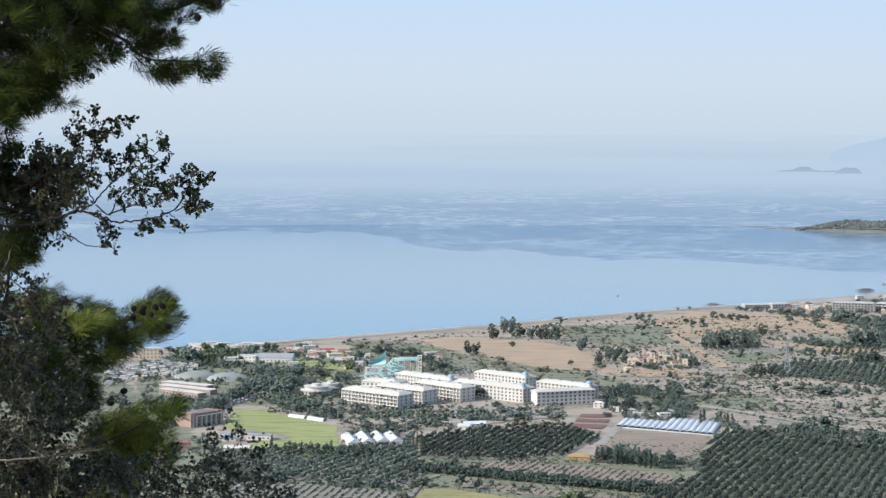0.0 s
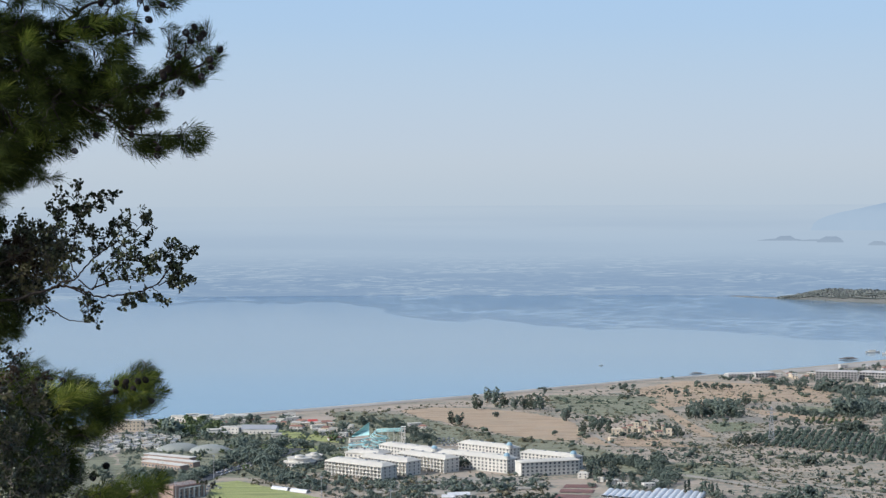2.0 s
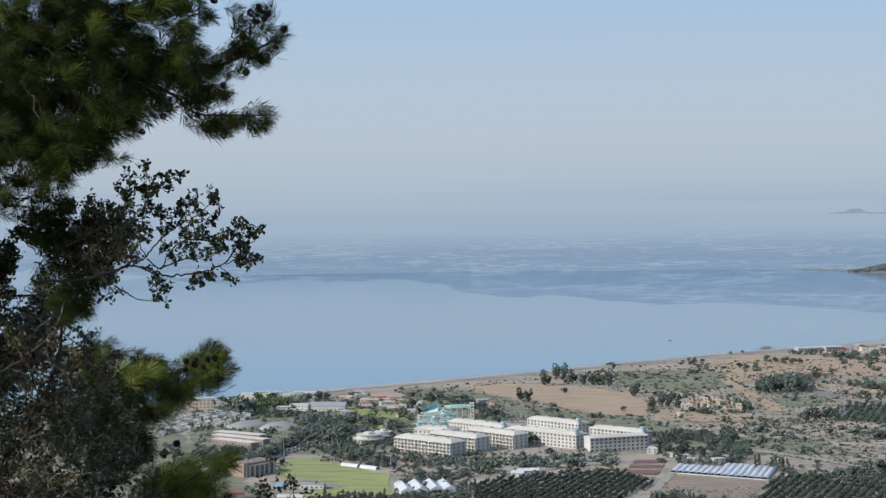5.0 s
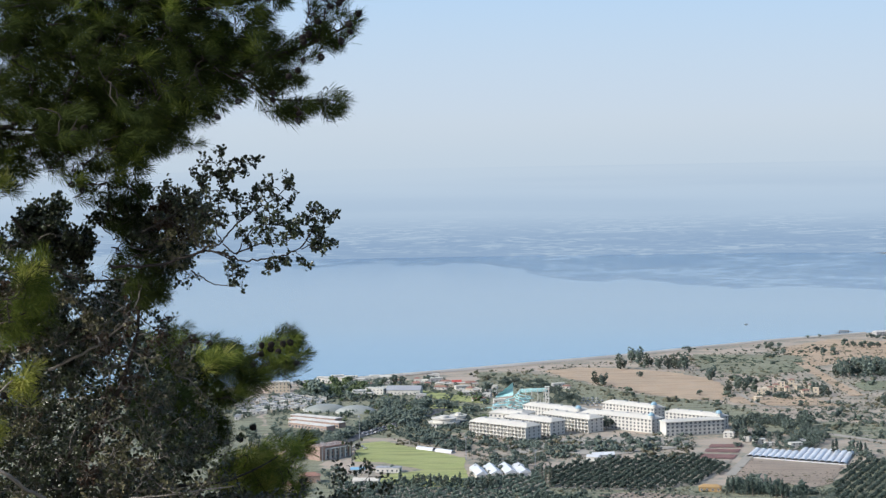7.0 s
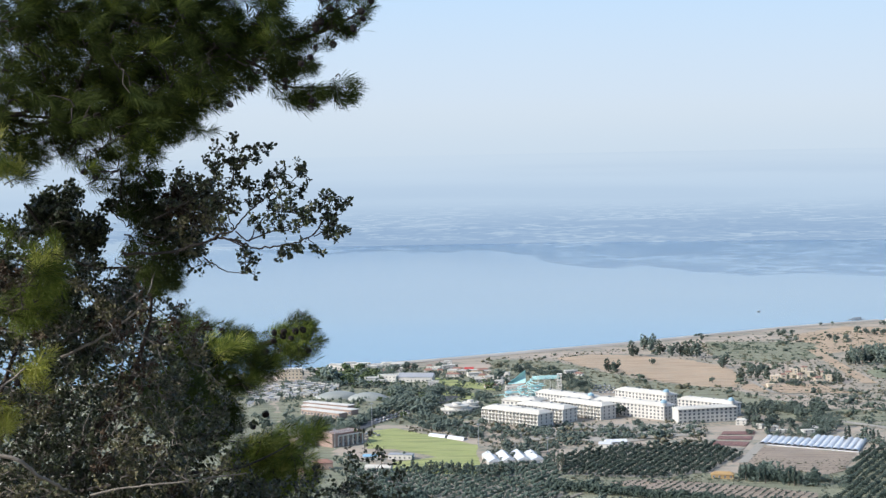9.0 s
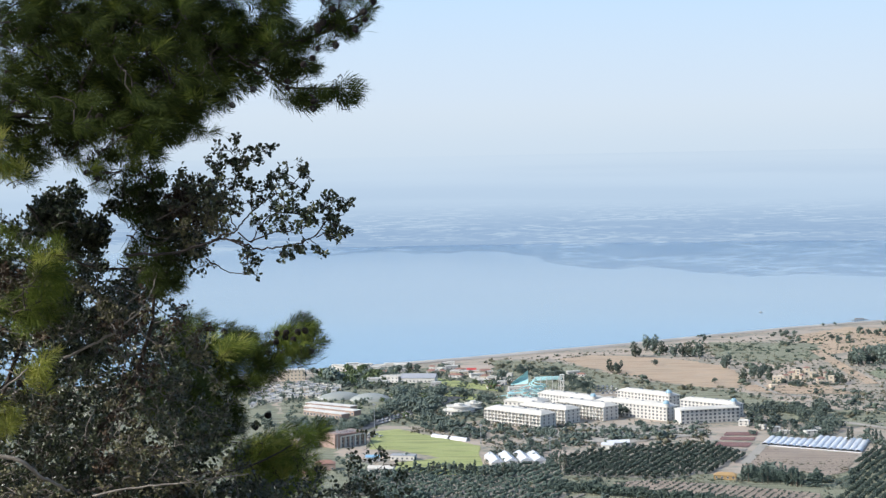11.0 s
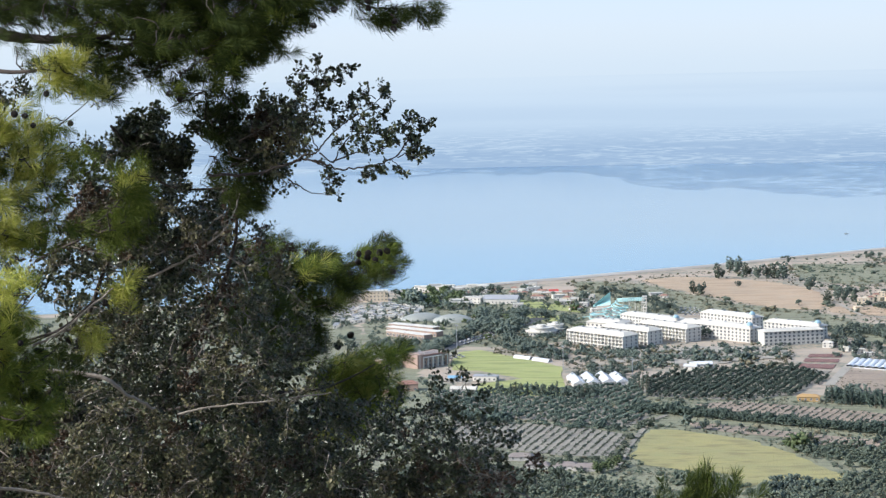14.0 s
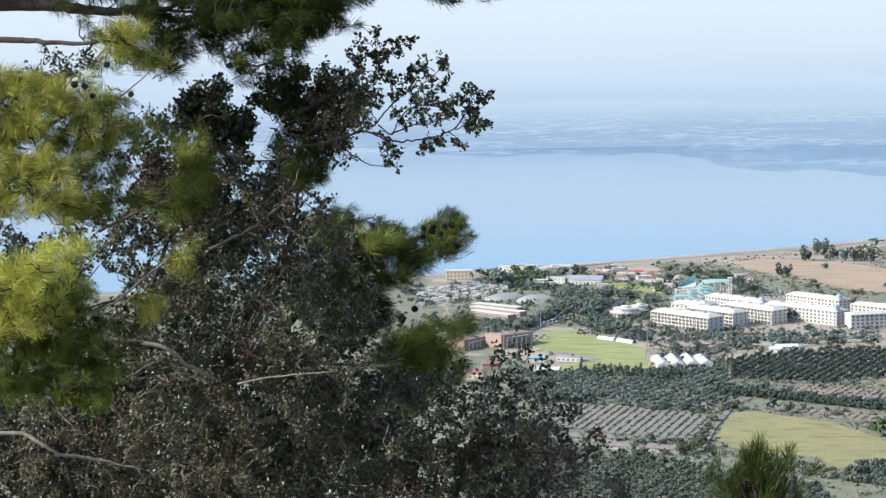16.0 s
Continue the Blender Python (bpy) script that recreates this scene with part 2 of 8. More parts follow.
M = {
    "ground": ground_material(),
    "sea": sea_material(),
    "far_sea": far_sea_material(),
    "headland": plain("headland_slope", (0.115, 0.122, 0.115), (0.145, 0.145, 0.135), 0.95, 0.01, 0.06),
    # scrub tones are greyed and lifted to paint in the distance haze
    "headland_wood": leafy("hazed_headland_scrub", (0.155, 0.175, 0.165), (0.175, 0.195, 0.18), (0.20, 0.215, 0.19), 0.1),
    "sand": plain("pale_sand", (0.40, 0.37, 0.32), (0.30, 0.275, 0.235), 0.95, 0.02, 0.4),
    "white": plain("white_render", (0.62, 0.588, 0.52), (0.54, 0.513, 0.455), 0.8, 0.05, 0.5),
    "palewall": plain("weathered_pale_wall", (0.46, 0.44, 0.41), (0.38, 0.365, 0.345), 0.85, 0.05, 0.5),
    "cream": plain("cream_render", (0.62, 0.52, 0.38), (0.54, 0.45, 0.33), 0.8, 0.05, 0.5),
    "roofwhite": plain("white_roof_membrane", (0.585, 0.55, 0.47), (0.50, 0.47, 0.405), 0.7, 0.04, 0.3),
    "terracotta": plain("terracotta_tiles", (0.30, 0.16, 0.115), (0.24, 0.135, 0.105), 0.85, 0.2, 1.2),
    "brick": plain("brick_render", (0.37, 0.26, 0.20), (0.31, 0.225, 0.18), 0.85, 0.2, 1.2),
    "grey": plain("grey_sheet_roof", (0.34, 0.35, 0.36), (0.26, 0.27, 0.28), 0.6, 0.05, 0.6),
    "glass": plain("dark_window_glass", (0.10, 0.11, 0.125), (0.075, 0.085, 0.10), 0.15, 0.5, 2.0),
    "teal": plain("teal_fibreglass", (0.36, 0.61, 0.60), (0.42, 0.66, 0.65), 0.35, 0.1, 1.0),
    "dome": plain("blue_dome_tiles", (0.22, 0.36, 0.43), (0.27, 0.41, 0.47), 0.4, 0.2, 1.0),
    "poly": plain("white_polythene", (0.66, 0.66, 0.65), (0.54, 0.55, 0.55), 0.35, 0.1, 0.8),
    "blue": plain("blue_tarpaulin", (0.20, 0.38, 0.52), (0.25, 0.44, 0.56), 0.5, 0.2, 1.0),
    "court": plain("green_membrane", (0.30, 0.31, 0.27), (0.25, 0.265, 0.235), 0.6, 0.05, 0.4),
    "shedroof": plain("grey_brown_sheet_roof", (0.24, 0.205, 0.18), (0.18, 0.155, 0.14), 0.8, 0.2, 1.2),
    "asphalt": plain("worn_asphalt", (0.075, 0.078, 0.082), (0.055, 0.057, 0.06), 0.9, 0.05, 0.5),
    "dirt": plain("dirt_track", (0.34, 0.31, 0.255), (0.285, 0.262, 0.215), 0.95, 0.05, 0.4),
    "steel": plain("galvanised_steel", (0.45, 0.46, 0.47), (0.36, 0.37, 0.38), 0.5, 0.5, 2.0, 0.6),
    "orange": plain("ochre_render", (0.40, 0.26, 0.11), (0.35, 0.225, 0.10), 0.85, 0.2, 1.0),
    "red": plain("red_awning", (0.50, 0.06, 0.05), (0.42, 0.06, 0.05), 0.7, 0.2, 1.0),
    "rock": plain("coastal_rock", (0.34, 0.27, 0.22), (0.26, 0.21, 0.18), 0.9, 0.01, 0.08),
    "lawn": field_material("mown_turf", (0.32, 0.35, 0.12), (0.37, 0.38, 0.145), (0.285, 0.315, 0.115), 0.4),
    "yellow": field_material("ripe_yellow_field", (0.345, 0.31, 0.12), (0.27, 0.27, 0.12), (0.31, 0.27, 0.125), 0.7, (1.0, 2.6, 1)),
    "straw": field_material("stubble_field", (0.465, 0.348, 0.232), (0.39, 0.315, 0.22), (0.45, 0.305, 0.185)),
    "soil": field_material("dry_brown_soil", (0.275, 0.25, 0.20), (0.235, 0.22, 0.18), (0.30, 0.272, 0.215)),
    "plot": field_material("ploughed_brown_plot", (0.32, 0.25, 0.19), (0.25, 0.205, 0.16), (0.35, 0.275, 0.20), 0.8),
    "redsoil": field_material("red_ploughed_soil", (0.21, 0.11, 0.095), (0.19, 0.10, 0.085), (0.24, 0.125, 0.105)),
    "olive": field_material("rough_olive_pasture", (0.225, 0.23, 0.145), (0.265, 0.25, 0.165), (0.175, 0.19, 0.12)),
    "pasture": field_material("green_pasture", (0.215, 0.232, 0.14), (0.25, 0.255, 0.155), (0.18, 0.20, 0.12)),
    "orchard": leafy("citrus_leaves", (0.064, 0.090, 0.076), (0.088, 0.118, 0.096), (0.118, 0.15, 0.115), 0.15),
    "olivetree": leafy("olive_leaves", (0.075, 0.098, 0.076), (0.105, 0.13, 0.098), (0.13, 0.15, 0.11), 0.15),
    "broadleaf": leafy("broadleaf_crown", (0.095, 0.125, 0.108), (0.122, 0.153, 0.128), (0.152, 0.182, 0.144), 0.15),
    "cypress": leafy("cypress_leaves", (0.052, 0.074, 0.064), (0.067, 0.093, 0.077), (0.083, 0.112, 0.088), 0.1),
    "pale_leaf": leafy("pale_green_crown", (0.07, 0.096, 0.048), (0.092, 0.122, 0.058), (0.118, 0.146, 0.07), 0.15),
    "scrub": leafy("dry_scrub", (0.12, 0.125, 0.085), (0.15, 0.145, 0.10), (0.20, 0.18, 0.12), 0.15),
    "bark_far": plain("grey_brown_bark", (0.12, 0.09, 0.07), (0.16, 0.13, 0.10), 0.9, 0.5, 4.0),
    # sunlit and shaded needles are put into light, mid and dark colours
    "needle_dark": leafy("shaded_pine_needles", (0.027, 0.040, 0.011), (0.044, 0.062, 0.015), (0.080, 0.102, 0.024), 0.30, 0.7),
    "needle_mid": leafy("part_lit_green_needles", (0.080, 0.118, 0.020), (0.125, 0.165, 0.030), (0.21, 0.235, 0.05), 0.38, 0.6),
    "needle_light": leafy("sunlit_pine_needles", (0.27, 0.30, 0.05), (0.39, 0.40, 0.085), (0.51, 0.48, 0.15), 0.45),
    "oakleaf": leafy("evergreen_oak_leaves", (0.026, 0.035, 0.016), (0.044, 0.056, 0.025), (0.125, 0.14, 0.075), 0.15, 0.32, 0.4),
    # oakpale: sunlit oak leaves and glints put into a paler leaf colour
    "oakpale": leafy("sunlit_oak_leaves", (0.08, 0.085, 0.045), (0.15, 0.145, 0.08), (0.30, 0.27, 0.16), 0.2, 0.45),
    "dryleaf": leafy("withered_leaves", (0.05, 0.036, 0.026), (0.085, 0.056, 0.038), (0.15, 0.115, 0.08), 0.2),
    "bark": plain("pine_bark", (0.055, 0.043, 0.035), (0.034, 0.028, 0.024), 0.95, 8.0, 60.0, 0.0, 0.006),
    "pale_limb": plain("lichened_bare_limb", (0.29, 0.255, 0.21), (0.15, 0.13, 0.11), 0.9, 14.0, 70.0, 0.0, 0.004),
    "greytwig": plain("bare_grey_twig", (0.20, 0.175, 0.148), (0.125, 0.11, 0.093), 0.9, 8.0, 60.0, 0.0, 0.004),
    "cone": plain("pine_cone_scales", (0.022, 0.014, 0.010), (0.014, 0.010, 0.008), 0.8, 20.0, 90.0, 0.0, 0.004),
}


# ---- mesh helpers ----
def tri_mesh(name, v, f, mat=None, smooth=False):
    v, f = np.asarray(v, dtype=np.float32), np.asarray(f, dtype=np.int32)
    me = bpy.data.meshes.new(name)
    k = f.shape[1]
    me.vertices.add(len(v))
    me.vertices.foreach_set("co", v.ravel())
    me.loops.add(len(f) * k)
    me.loops.foreach_set("vertex_index", f.ravel())
    me.polygons.add(len(f))
    me.polygons.foreach_set("loop_start", np.arange(len(f), dtype=np.int32) * k)
    me.update(calc_edges=True)
    me.validate()
    if smooth:
        me.shade_smooth()
    if mat:
        me.materials.append(mat)
    return me


def bm_mesh(name, bm, mat):
    me = bpy.data.meshes.new(name)
    bmesh.ops.recalc_face_normals(bm, faces=bm.faces)
    bm.to_mesh(me)
    bm.free()
    me.materials.append(mat)
    return me


def part(name, data, material, parent, label="", m=None, kind=""):
    """One mesh object under a thing or a part; data is a bmesh or a mesh."""
    me = bm_mesh(name, data, material) if isinstance(data, bmesh.types.BMesh) else data
    ob = new(name, me)
    ob.parent = parent
    if m is not None:
        ob.matrix_basis = m
    return tagged(ob, label=label, kind=kind)


def thing(name, m, label, category, group="", kind=""):
    ob = new(name)
    ob.empty_display_size = 0.1
    ob.matrix_basis = m
    return tagged(ob, label, category, group, kind)


def add_box(bm, x0, x1, y0, y1, z0, z1):
    vs = [bm.verts.new((x, y, z)) for z in (z0, z1) for x, y in ((x0, y0), (x1, y0), (x1, y1), (x0, y1))]
    for q in ((0, 3, 2, 1), (4, 5, 6, 7), (0, 1, 5, 4), (1, 2, 6, 5), (2, 3, 7, 6), (3, 0, 4, 7)):
        bm.faces.new([vs[i] for i in q])
    return vs


def box(x0, x1, y0, y1, z0, z1, bevel=0.0):
    bm = bmesh.new()
    add_box(bm, x0, x1, y0, y1, z0, z1)
    if bevel:
        bmesh.ops.bevel(bm, geom=bm.edges[:], offset=bevel, segments=1, affect="EDGES")
    return bm


def merge(pieces):
    vs, fs, n = [], [], 0
    for v, f in pieces:
        vs.append(v)
        fs.append(f + n)
        n += len(v)
    return np.concatenate(vs), np.concatenate(fs)


TETRA_V = np.array([(1, 1, 1), (1, -1, -1), (-1, 1, -1), (-1, -1, 1)], dtype=float) * 0.75
TETRA_F = np.array([(0, 1, 2), (0, 3, 1), (0, 2, 3), (1, 3, 2)])


def lumps(rng, centres, sizes, flat=0.8):
    """Ragged leaf clumps at the centres given."""
    k = len(centres)
    v = TETRA_V[None] * rng.uniform(0.6, 1.25, (k, 4, 1)) + rng.normal(0, 0.22, (k, 4, 3))
    a, b = rng.uniform(0, 6.28, (2, k, 1))
    v = np.stack([v[..., 0], v[..., 1] * np.cos(b) - v[..., 2] * np.sin(b), v[..., 1] * np.sin(b) + v[..., 2] * np.cos(b)], -1)
    v = np.stack([v[..., 0] * np.cos(a) - v[..., 1] * np.sin(a), v[..., 0] * np.sin(a) + v[..., 1] * np.cos(a), v[..., 2] * flat], -1)
    v = v * np.asarray(sizes)[:, None, None] + np.asarray(centres)[:, None, :]
    f = TETRA_F[None] + 4 * np.arange(k)[:, None, None]
    return v.reshape(-1, 3), f.reshape(-1, 3)


def crown(rng, n, r, h, base, size=0.3, lobes=5, taper=0.0):
    """Leaf clumps over a lobed crown: radius r, from base up to h."""
    mid = np.array([0, 0, (base + h) / 2])
    half = np.array([r, r, (h - base) / 2])
    lc = rng.normal(0, 0.38, (lobes, 3))
    pick = lc[rng.integers(0, lobes, n)]
    d = rng.normal(0, 1, (n, 3))
    d /= np.linalg.norm(d, axis=1)[:, None]
    p = pick + d * rng.uniform(0.35, 0.62, (n, 1))
    q = np.linalg.norm(p, axis=1)[:, None]
    p = p / np.maximum(q, 1.0)
    if taper:
        s = 1.0 - taper * (p[:, 2:3] * 0.5 + 0.5)
        p[:, :2] *= s
    return lumps(rng, mid + p * half, r * rng.uniform(0.6, 1.25, n) * size)


def tube(points, radii, sides=6):
    """A tapered round stem along points."""
    pts = [Vector(p) for p in points]
    vs, fs = [], []
    for i, p in enumerate(pts):
        d = (pts[min(i + 1, len(pts) - 1)] - pts[max(i - 1, 0)]).normalized()
        s = d.cross(Vector((0.13, 0.2, 1.0) if abs(d.z) < 0.9 else (1.0, 0.1, 0))).normalized()
        t = d.cross(s)
        for k in range(sides):
            a = 2 * math.pi * k / sides
            vs.append(p + (s * math.cos(a) + t * math.sin(a)) * radii[i])
        if i:
            b = (i - 1) * sides
            for k in range(sides):
                k2 = (k + 1) % sides
                fs.append((b + k, b + k2, b + sides + k2))
                fs.append((b + k, b + sides + k2, b + sides + k))
    return np.array([tuple(v) for v in vs]), np.array(fs)


# ---- ground ----
SHORE = [(-1500.0, 1500.0), (-600.0, 1790.0), (-298.4, 1954.5), (-151.3, 2046.9), (-54.0, 2123.7), (50.6, 2199.8), (149.6, 2288.6), (264.1, 2384.8), (384.7, 2464.5), (471.8, 2532.2), (565.8, 2612.9), (632.9, 2669.5), (706.2, 2728.7), (783.8, 2769.7), (1300.0, 3200.0), (2600.0, 3600.0)]
SHX, SHY = [p[0] for p in SHORE], [p[1] for p in SHORE]


def land_height(x, y):
    """The plain 2 m above the sea, its beach, and the hill from which one looks."""
    inland = np.interp(x, SHX, SHY) - y
    z = np.clip(inland / 14.0, -4.0, 2.0)
    hill = np.clip(222.2 - 0.62 * np.maximum(y, -60.0) - 0.08 * np.minimum(y + 60.0, 0.0), 0, 400)
    hill = hill + 3.0 * np.sin(x * 0.021 + 1.0) * np.clip(y / 60.0, 0, 1) * np.clip(hill / 60.0, 0, 1)
    return np.where(hill > 2.0, hill, z)


def build_ground():
    xs = np.concatenate([np.linspace(-2500, -620, 26), np.linspace(-600, -20, 60), np.linspace(-16, 16, 33), np.linspace(20, 900, 90), np.linspace(930, 2600, 30)])
    ys = np.concatenate([np.linspace(-900, -20, 24), np.linspace(-16, 40, 57), np.linspace(46, 400, 60), np.linspace(410, 2900, 250), np.linspace(2920, 3700, 30)])
    gx, gy = np.meshgrid(xs, ys)
    gz = land_height(gx, gy)
    near = (np.abs(gx) < 40) & (gy < 60)
    rng = np.random.default_rng(3)
    gz = gz + np.where(near & (np.hypot(gx, gy) > 2.5), rng.normal(0, 0.07, gz.shape), 0)
    v = np.stack([gx, gy, gz], -1).reshape(-1, 3)
    nx, ny = len(xs), len(ys)
    i = np.arange(nx * ny).reshape(ny, nx)
    f = np.stack([i[:-1, :-1], i[:-1, 1:], i[1:, 1:], i[1:, :-1]], -1).reshape(-1, 4)
    ob = new("ground", tri_mesh("ground", v, f, M["ground"], True))
    tagged(ob, "dry tan and olive coastal plain below a steep hillside", "ground", kind="structure")


def fan(name, rs, heights, mat, label, category):
    vs = [(r * math.sin(radians(a)), r * math.cos(radians(a)), z) for r, z in zip(rs, heights) for a in np.linspace(-75, 75, 121)]
    f = [(i * 121 + c, i * 121 + c + 1, i * 121 + c + 122, i * 121 + c + 121) for i in range(len(rs) - 1) for c in range(120)]
    tagged(new(name, tri_mesh(name, vs, f, M[mat], True)), label, category, kind="structure")


def build_sea():
    """The water lies level to 4.7 km; the hazy distance past it lifts, so that its rim stands at the horizon."""
    eye, edge, rim = 224.0, 4700.0, 4965.0
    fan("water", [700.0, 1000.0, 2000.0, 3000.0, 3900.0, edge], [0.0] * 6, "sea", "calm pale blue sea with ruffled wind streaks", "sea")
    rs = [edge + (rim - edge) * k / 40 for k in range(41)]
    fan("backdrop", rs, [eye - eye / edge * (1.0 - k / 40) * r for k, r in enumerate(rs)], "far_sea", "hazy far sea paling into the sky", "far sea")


build_ground()
build_sea()


def outline(pts, rough, rng):
    """The corners joined by uneven edges."""
    out = []
    for i, p in enumerate(pts):
        q = pts[(i + 1) % len(pts)]
        d = Vector(q) - Vector(p)
        k = max(1, int(d.length / 7.0))
        side = Vector((-d.y, d.x)).normalized()
        for j in range(k):
            w = Vector(p) + d * (j / k)
            if j:
                w = w + side * rng.normal(0, rough)
            out.append((w.x, w.y))
    return out


LAID = []


def field(name, pts, mat, label, lift=0.15, rough=0.8, category="field"):
    LAID.append(name)
    lift += 0.012 * len(LAID)
    rng = np.random.default_rng(len(label) * 7 + len(pts))
    bm = bmesh.new()
    loop = [bm.verts.new((x, y, 2.0 + lift)) for x, y in outline(pts, rough, rng)]
    es = [bm.edges.new((loop[i], loop[(i + 1) % len(loop)])) for i in range(len(loop))]
    bmesh.ops.triangle_fill(bm, use_beauty=True, edges=es)
    for q in bm.faces:
        if q.normal.z < 0:
            q.normal_flip()
    me = bpy.data.meshes.new(name)
    bm.to_mesh(me)
    bm.free()
    me.materials.append(M[mat])
    return tagged(new(name, me), label, category, kind="structure")


def inside(pts, x, y):
    """Which of the places (x, y) lie in the polygon."""
    ok = np.zeros(len(x), dtype=bool)
    j = len(pts) - 1
    for i in range(len(pts)):
        xi, yi = pts[i]
        xj, yj = pts[j]
        c = ((yi > y) != (yj > y)) & (x < (xj - xi) * (y - yi) / (yj - yi + 1e-9) + xi)
        ok ^= c
        j = i
    return ok


def planted(name, pts, along, step, row, r, h, mat, label, category="orchard", seed=1, clumps=20, size=0.33, skip=0.06, jitter=0.35):
    """Trees in rows over a plot, all in one mesh."""
    rng = np.random.default_rng(seed)
    a = Vector(along).normalized()
    x0, y0 = np.mean([p[0] for p in pts]), np.mean([p[1] for p in pts])
    u, w = np.meshgrid(np.arange(-400, 400, step), np.arange(-400, 400, row))
    u, w = u.ravel() + rng.normal(0, jitter, u.size), w.ravel() + rng.normal(0, jitter * 0.7, u.size)
    x, y = x0 + u * a.x - w * a.y, y0 + u * a.y + w * a.x
    keep = inside(pts, x, y) & (rng.random(len(x)) > skip)
    kinds = [crown(rng, clumps, r, h, 0.1 * h, size, 4) for _ in range(7)]
    out = []
    for px, py in zip(x[keep], y[keep]):
        v, f = kinds[rng.integers(0, 7)]
        s = rng.uniform(0.75, 1.2)
        t = rng.uniform(0, 6.28)
        c, d = math.cos(t) * s, math.sin(t) * s
        out.append((np.stack([v[:, 0] * c - v[:, 1] * d + px, v[:, 0] * d + v[:, 1] * c + py, v[:, 2] * s + 2.0], -1), f))
    if out:
        v, f = merge(out)
        tagged(new(name, tri_mesh(name, v, f, M[mat], True)), label, category, kind="stuff")


def scattered(name, pts, count, r, h, mat, label, category, seed=1, clumps=16, size=0.4, spread=0.35, avoid=()):
    """Trees or bushes strewn over a plot, all in one mesh."""
    rng = np.random.default_rng(seed)
    lo, hi = np.min(pts, axis=0), np.max(pts, axis=0)
    x, y = rng.uniform(lo[0], hi[0], count * 6), rng.uniform(lo[1], hi[1], count * 6)
    dense = np.array([noise.noise(Vector((px * 0.012, py * 0.012, seed))) for px, py in zip(x, y)])
    keep = inside(pts, x, y) & (dense > rng.normal(-0.05, 0.25, len(x)))
    for plot in avoid:
        keep &= ~inside(plot, x, y)
    x, y = x[keep][:count], y[keep][:count]
    kinds = [crown(rng, clumps, r, h * rng.uniform(0.75, 1.15), 0.02 * h, size * 0.88, 6) for _ in range(10)]
    out = []
    for px, py in zip(x, y):
        v, f = kinds[rng.integers(0, 10)]
        s = math.exp(rng.normal(0, spread))
        k = s
        t = rng.uniform(0, 6.28)
        c, d = math.cos(t) * s, math.sin(t) * s
        out.append((np.stack([v[:, 0] * c - v[:, 1] * d + px, v[:, 0] * d + v[:, 1] * c + py, v[:, 2] * k + 2.0], -1), f))
    if out:
        v, f = merge(out)
        tagged(new(name, tri_mesh(name, v, f, M[mat], True)), label, category, kind="stuff")


def strip(name, pts, width, mat, label, category, lift=0.2):
    """A road or track of even width along points."""
    vs, fs = [], []
    ps = [Vector(p) for p in pts]
    for i, p in enumerate(ps):
        d = (ps[min(i + 1, len(ps) - 1)] - ps[max(i - 1, 0)]).normalized()
        s = Vector((-d.y, d.x)) * width / 2
        vs += [(p.x + s.x, p.y + s.y, 2.4 + lift), (p.x - s.x, p.y - s.y, 2.4 + lift)]
        if i:
            b = 2 * i - 2
            fs.append((b, b + 1, b + 3, b + 2))
    tagged(new(name, tri_mesh(name, vs, fs, M[mat])), label, category, kind="structure")


# ---- fields ----
TURF = [(-169.6, 1453.7), (-169.6, 1502.2), (-153.2, 1514.3), (-80.7, 1422.9), (-79.2, 1363.8), (-100.5, 1359.0), (-142.5, 1404.8), (-164.5, 1408.0)]
YELLOW = [(-21.9, 1093.4), (-19.0, 1120.7), (-11.9, 1165.9), (5.7, 1165.8), (29.7, 1148.9), (49.5, 1130.9), (67.6, 1098.3), (80.2, 1070.8), (89.0, 1044.7), (100.9, 1034.3), (95.3, 1019.8), (77.6, 1016.8), (65.9, 1022.4), (50.7, 1012.3), (41.0, 998.3), (34.1, 1005.1), (38.0, 1028.1), (26.6, 1038.4), (4.8, 1047.3), (-14.3, 1059.6), (-21.0, 1077.0)]
GROVE_MID = [(-17.4, 1360.6), (6.8, 1392.0), (49.6, 1408.2), (93.5, 1424.8), (115.4, 1365.7), (89.3, 1299.6), (52.6, 1272.2), (25.7, 1278.9), (-15.3, 1288.0)]
GROVE_EAST = [(196.9, 1355.5), (214.8, 1397.3), (254.7, 1360.6), (315.0, 1318.5), (357.4, 1283.5), (283.0, 1013.3), (239.7, 1013.3), (118.4, 1123.9), (146.1, 1182.7), (168.5, 1214.5), (180.0, 1292.6)]
NURSERY = [(-140.9, 1200.1), (-114.6, 1196.1), (-66.1, 1180.4), (-25.4, 1150.3), (-33.9, 1084.3), (-61.0, 1084.0), (-95.9, 1103.8), (-132.3, 1124.4)]
GROVE_WEST = [(-166.7, 1320.0), (-97.3, 1314.3), (-21.8, 1337.7), (-11.9, 1212.1), (-25.9, 1176.6), (-66.7, 1192.1), (-115.7, 1208.2), (-154.0, 1216.5)]
GROVE_SOUTH = [(-163.3, 1037.2), (-93.6, 1050.0), (-47.6, 1023.1), (-10.4, 997.5), (30.2, 967.3), (44.8, 913.7), (-8.9, 849.7), (-132.8, 838.6)]
SAPLINGS = [(16.9, 1256.7), (44.4, 1269.3), (81.1, 1253.3), (116.2, 1233.7), (150.0, 1214.7), (145.4, 1177.7), (95.1, 1197.5), (60.6, 1216.0), (28.5, 1241.4)]
SAPLINGS_SOUTH = [(11.3, 1194.6), (41.1, 1178.7), (74.9, 1159.6), (101.0, 1144.8), (138.9, 1125.2), (135.6, 1098.2), (94.8, 1111.7), (73.5, 1137.8), (40.3, 1156.2), (16.3, 1173.3)]
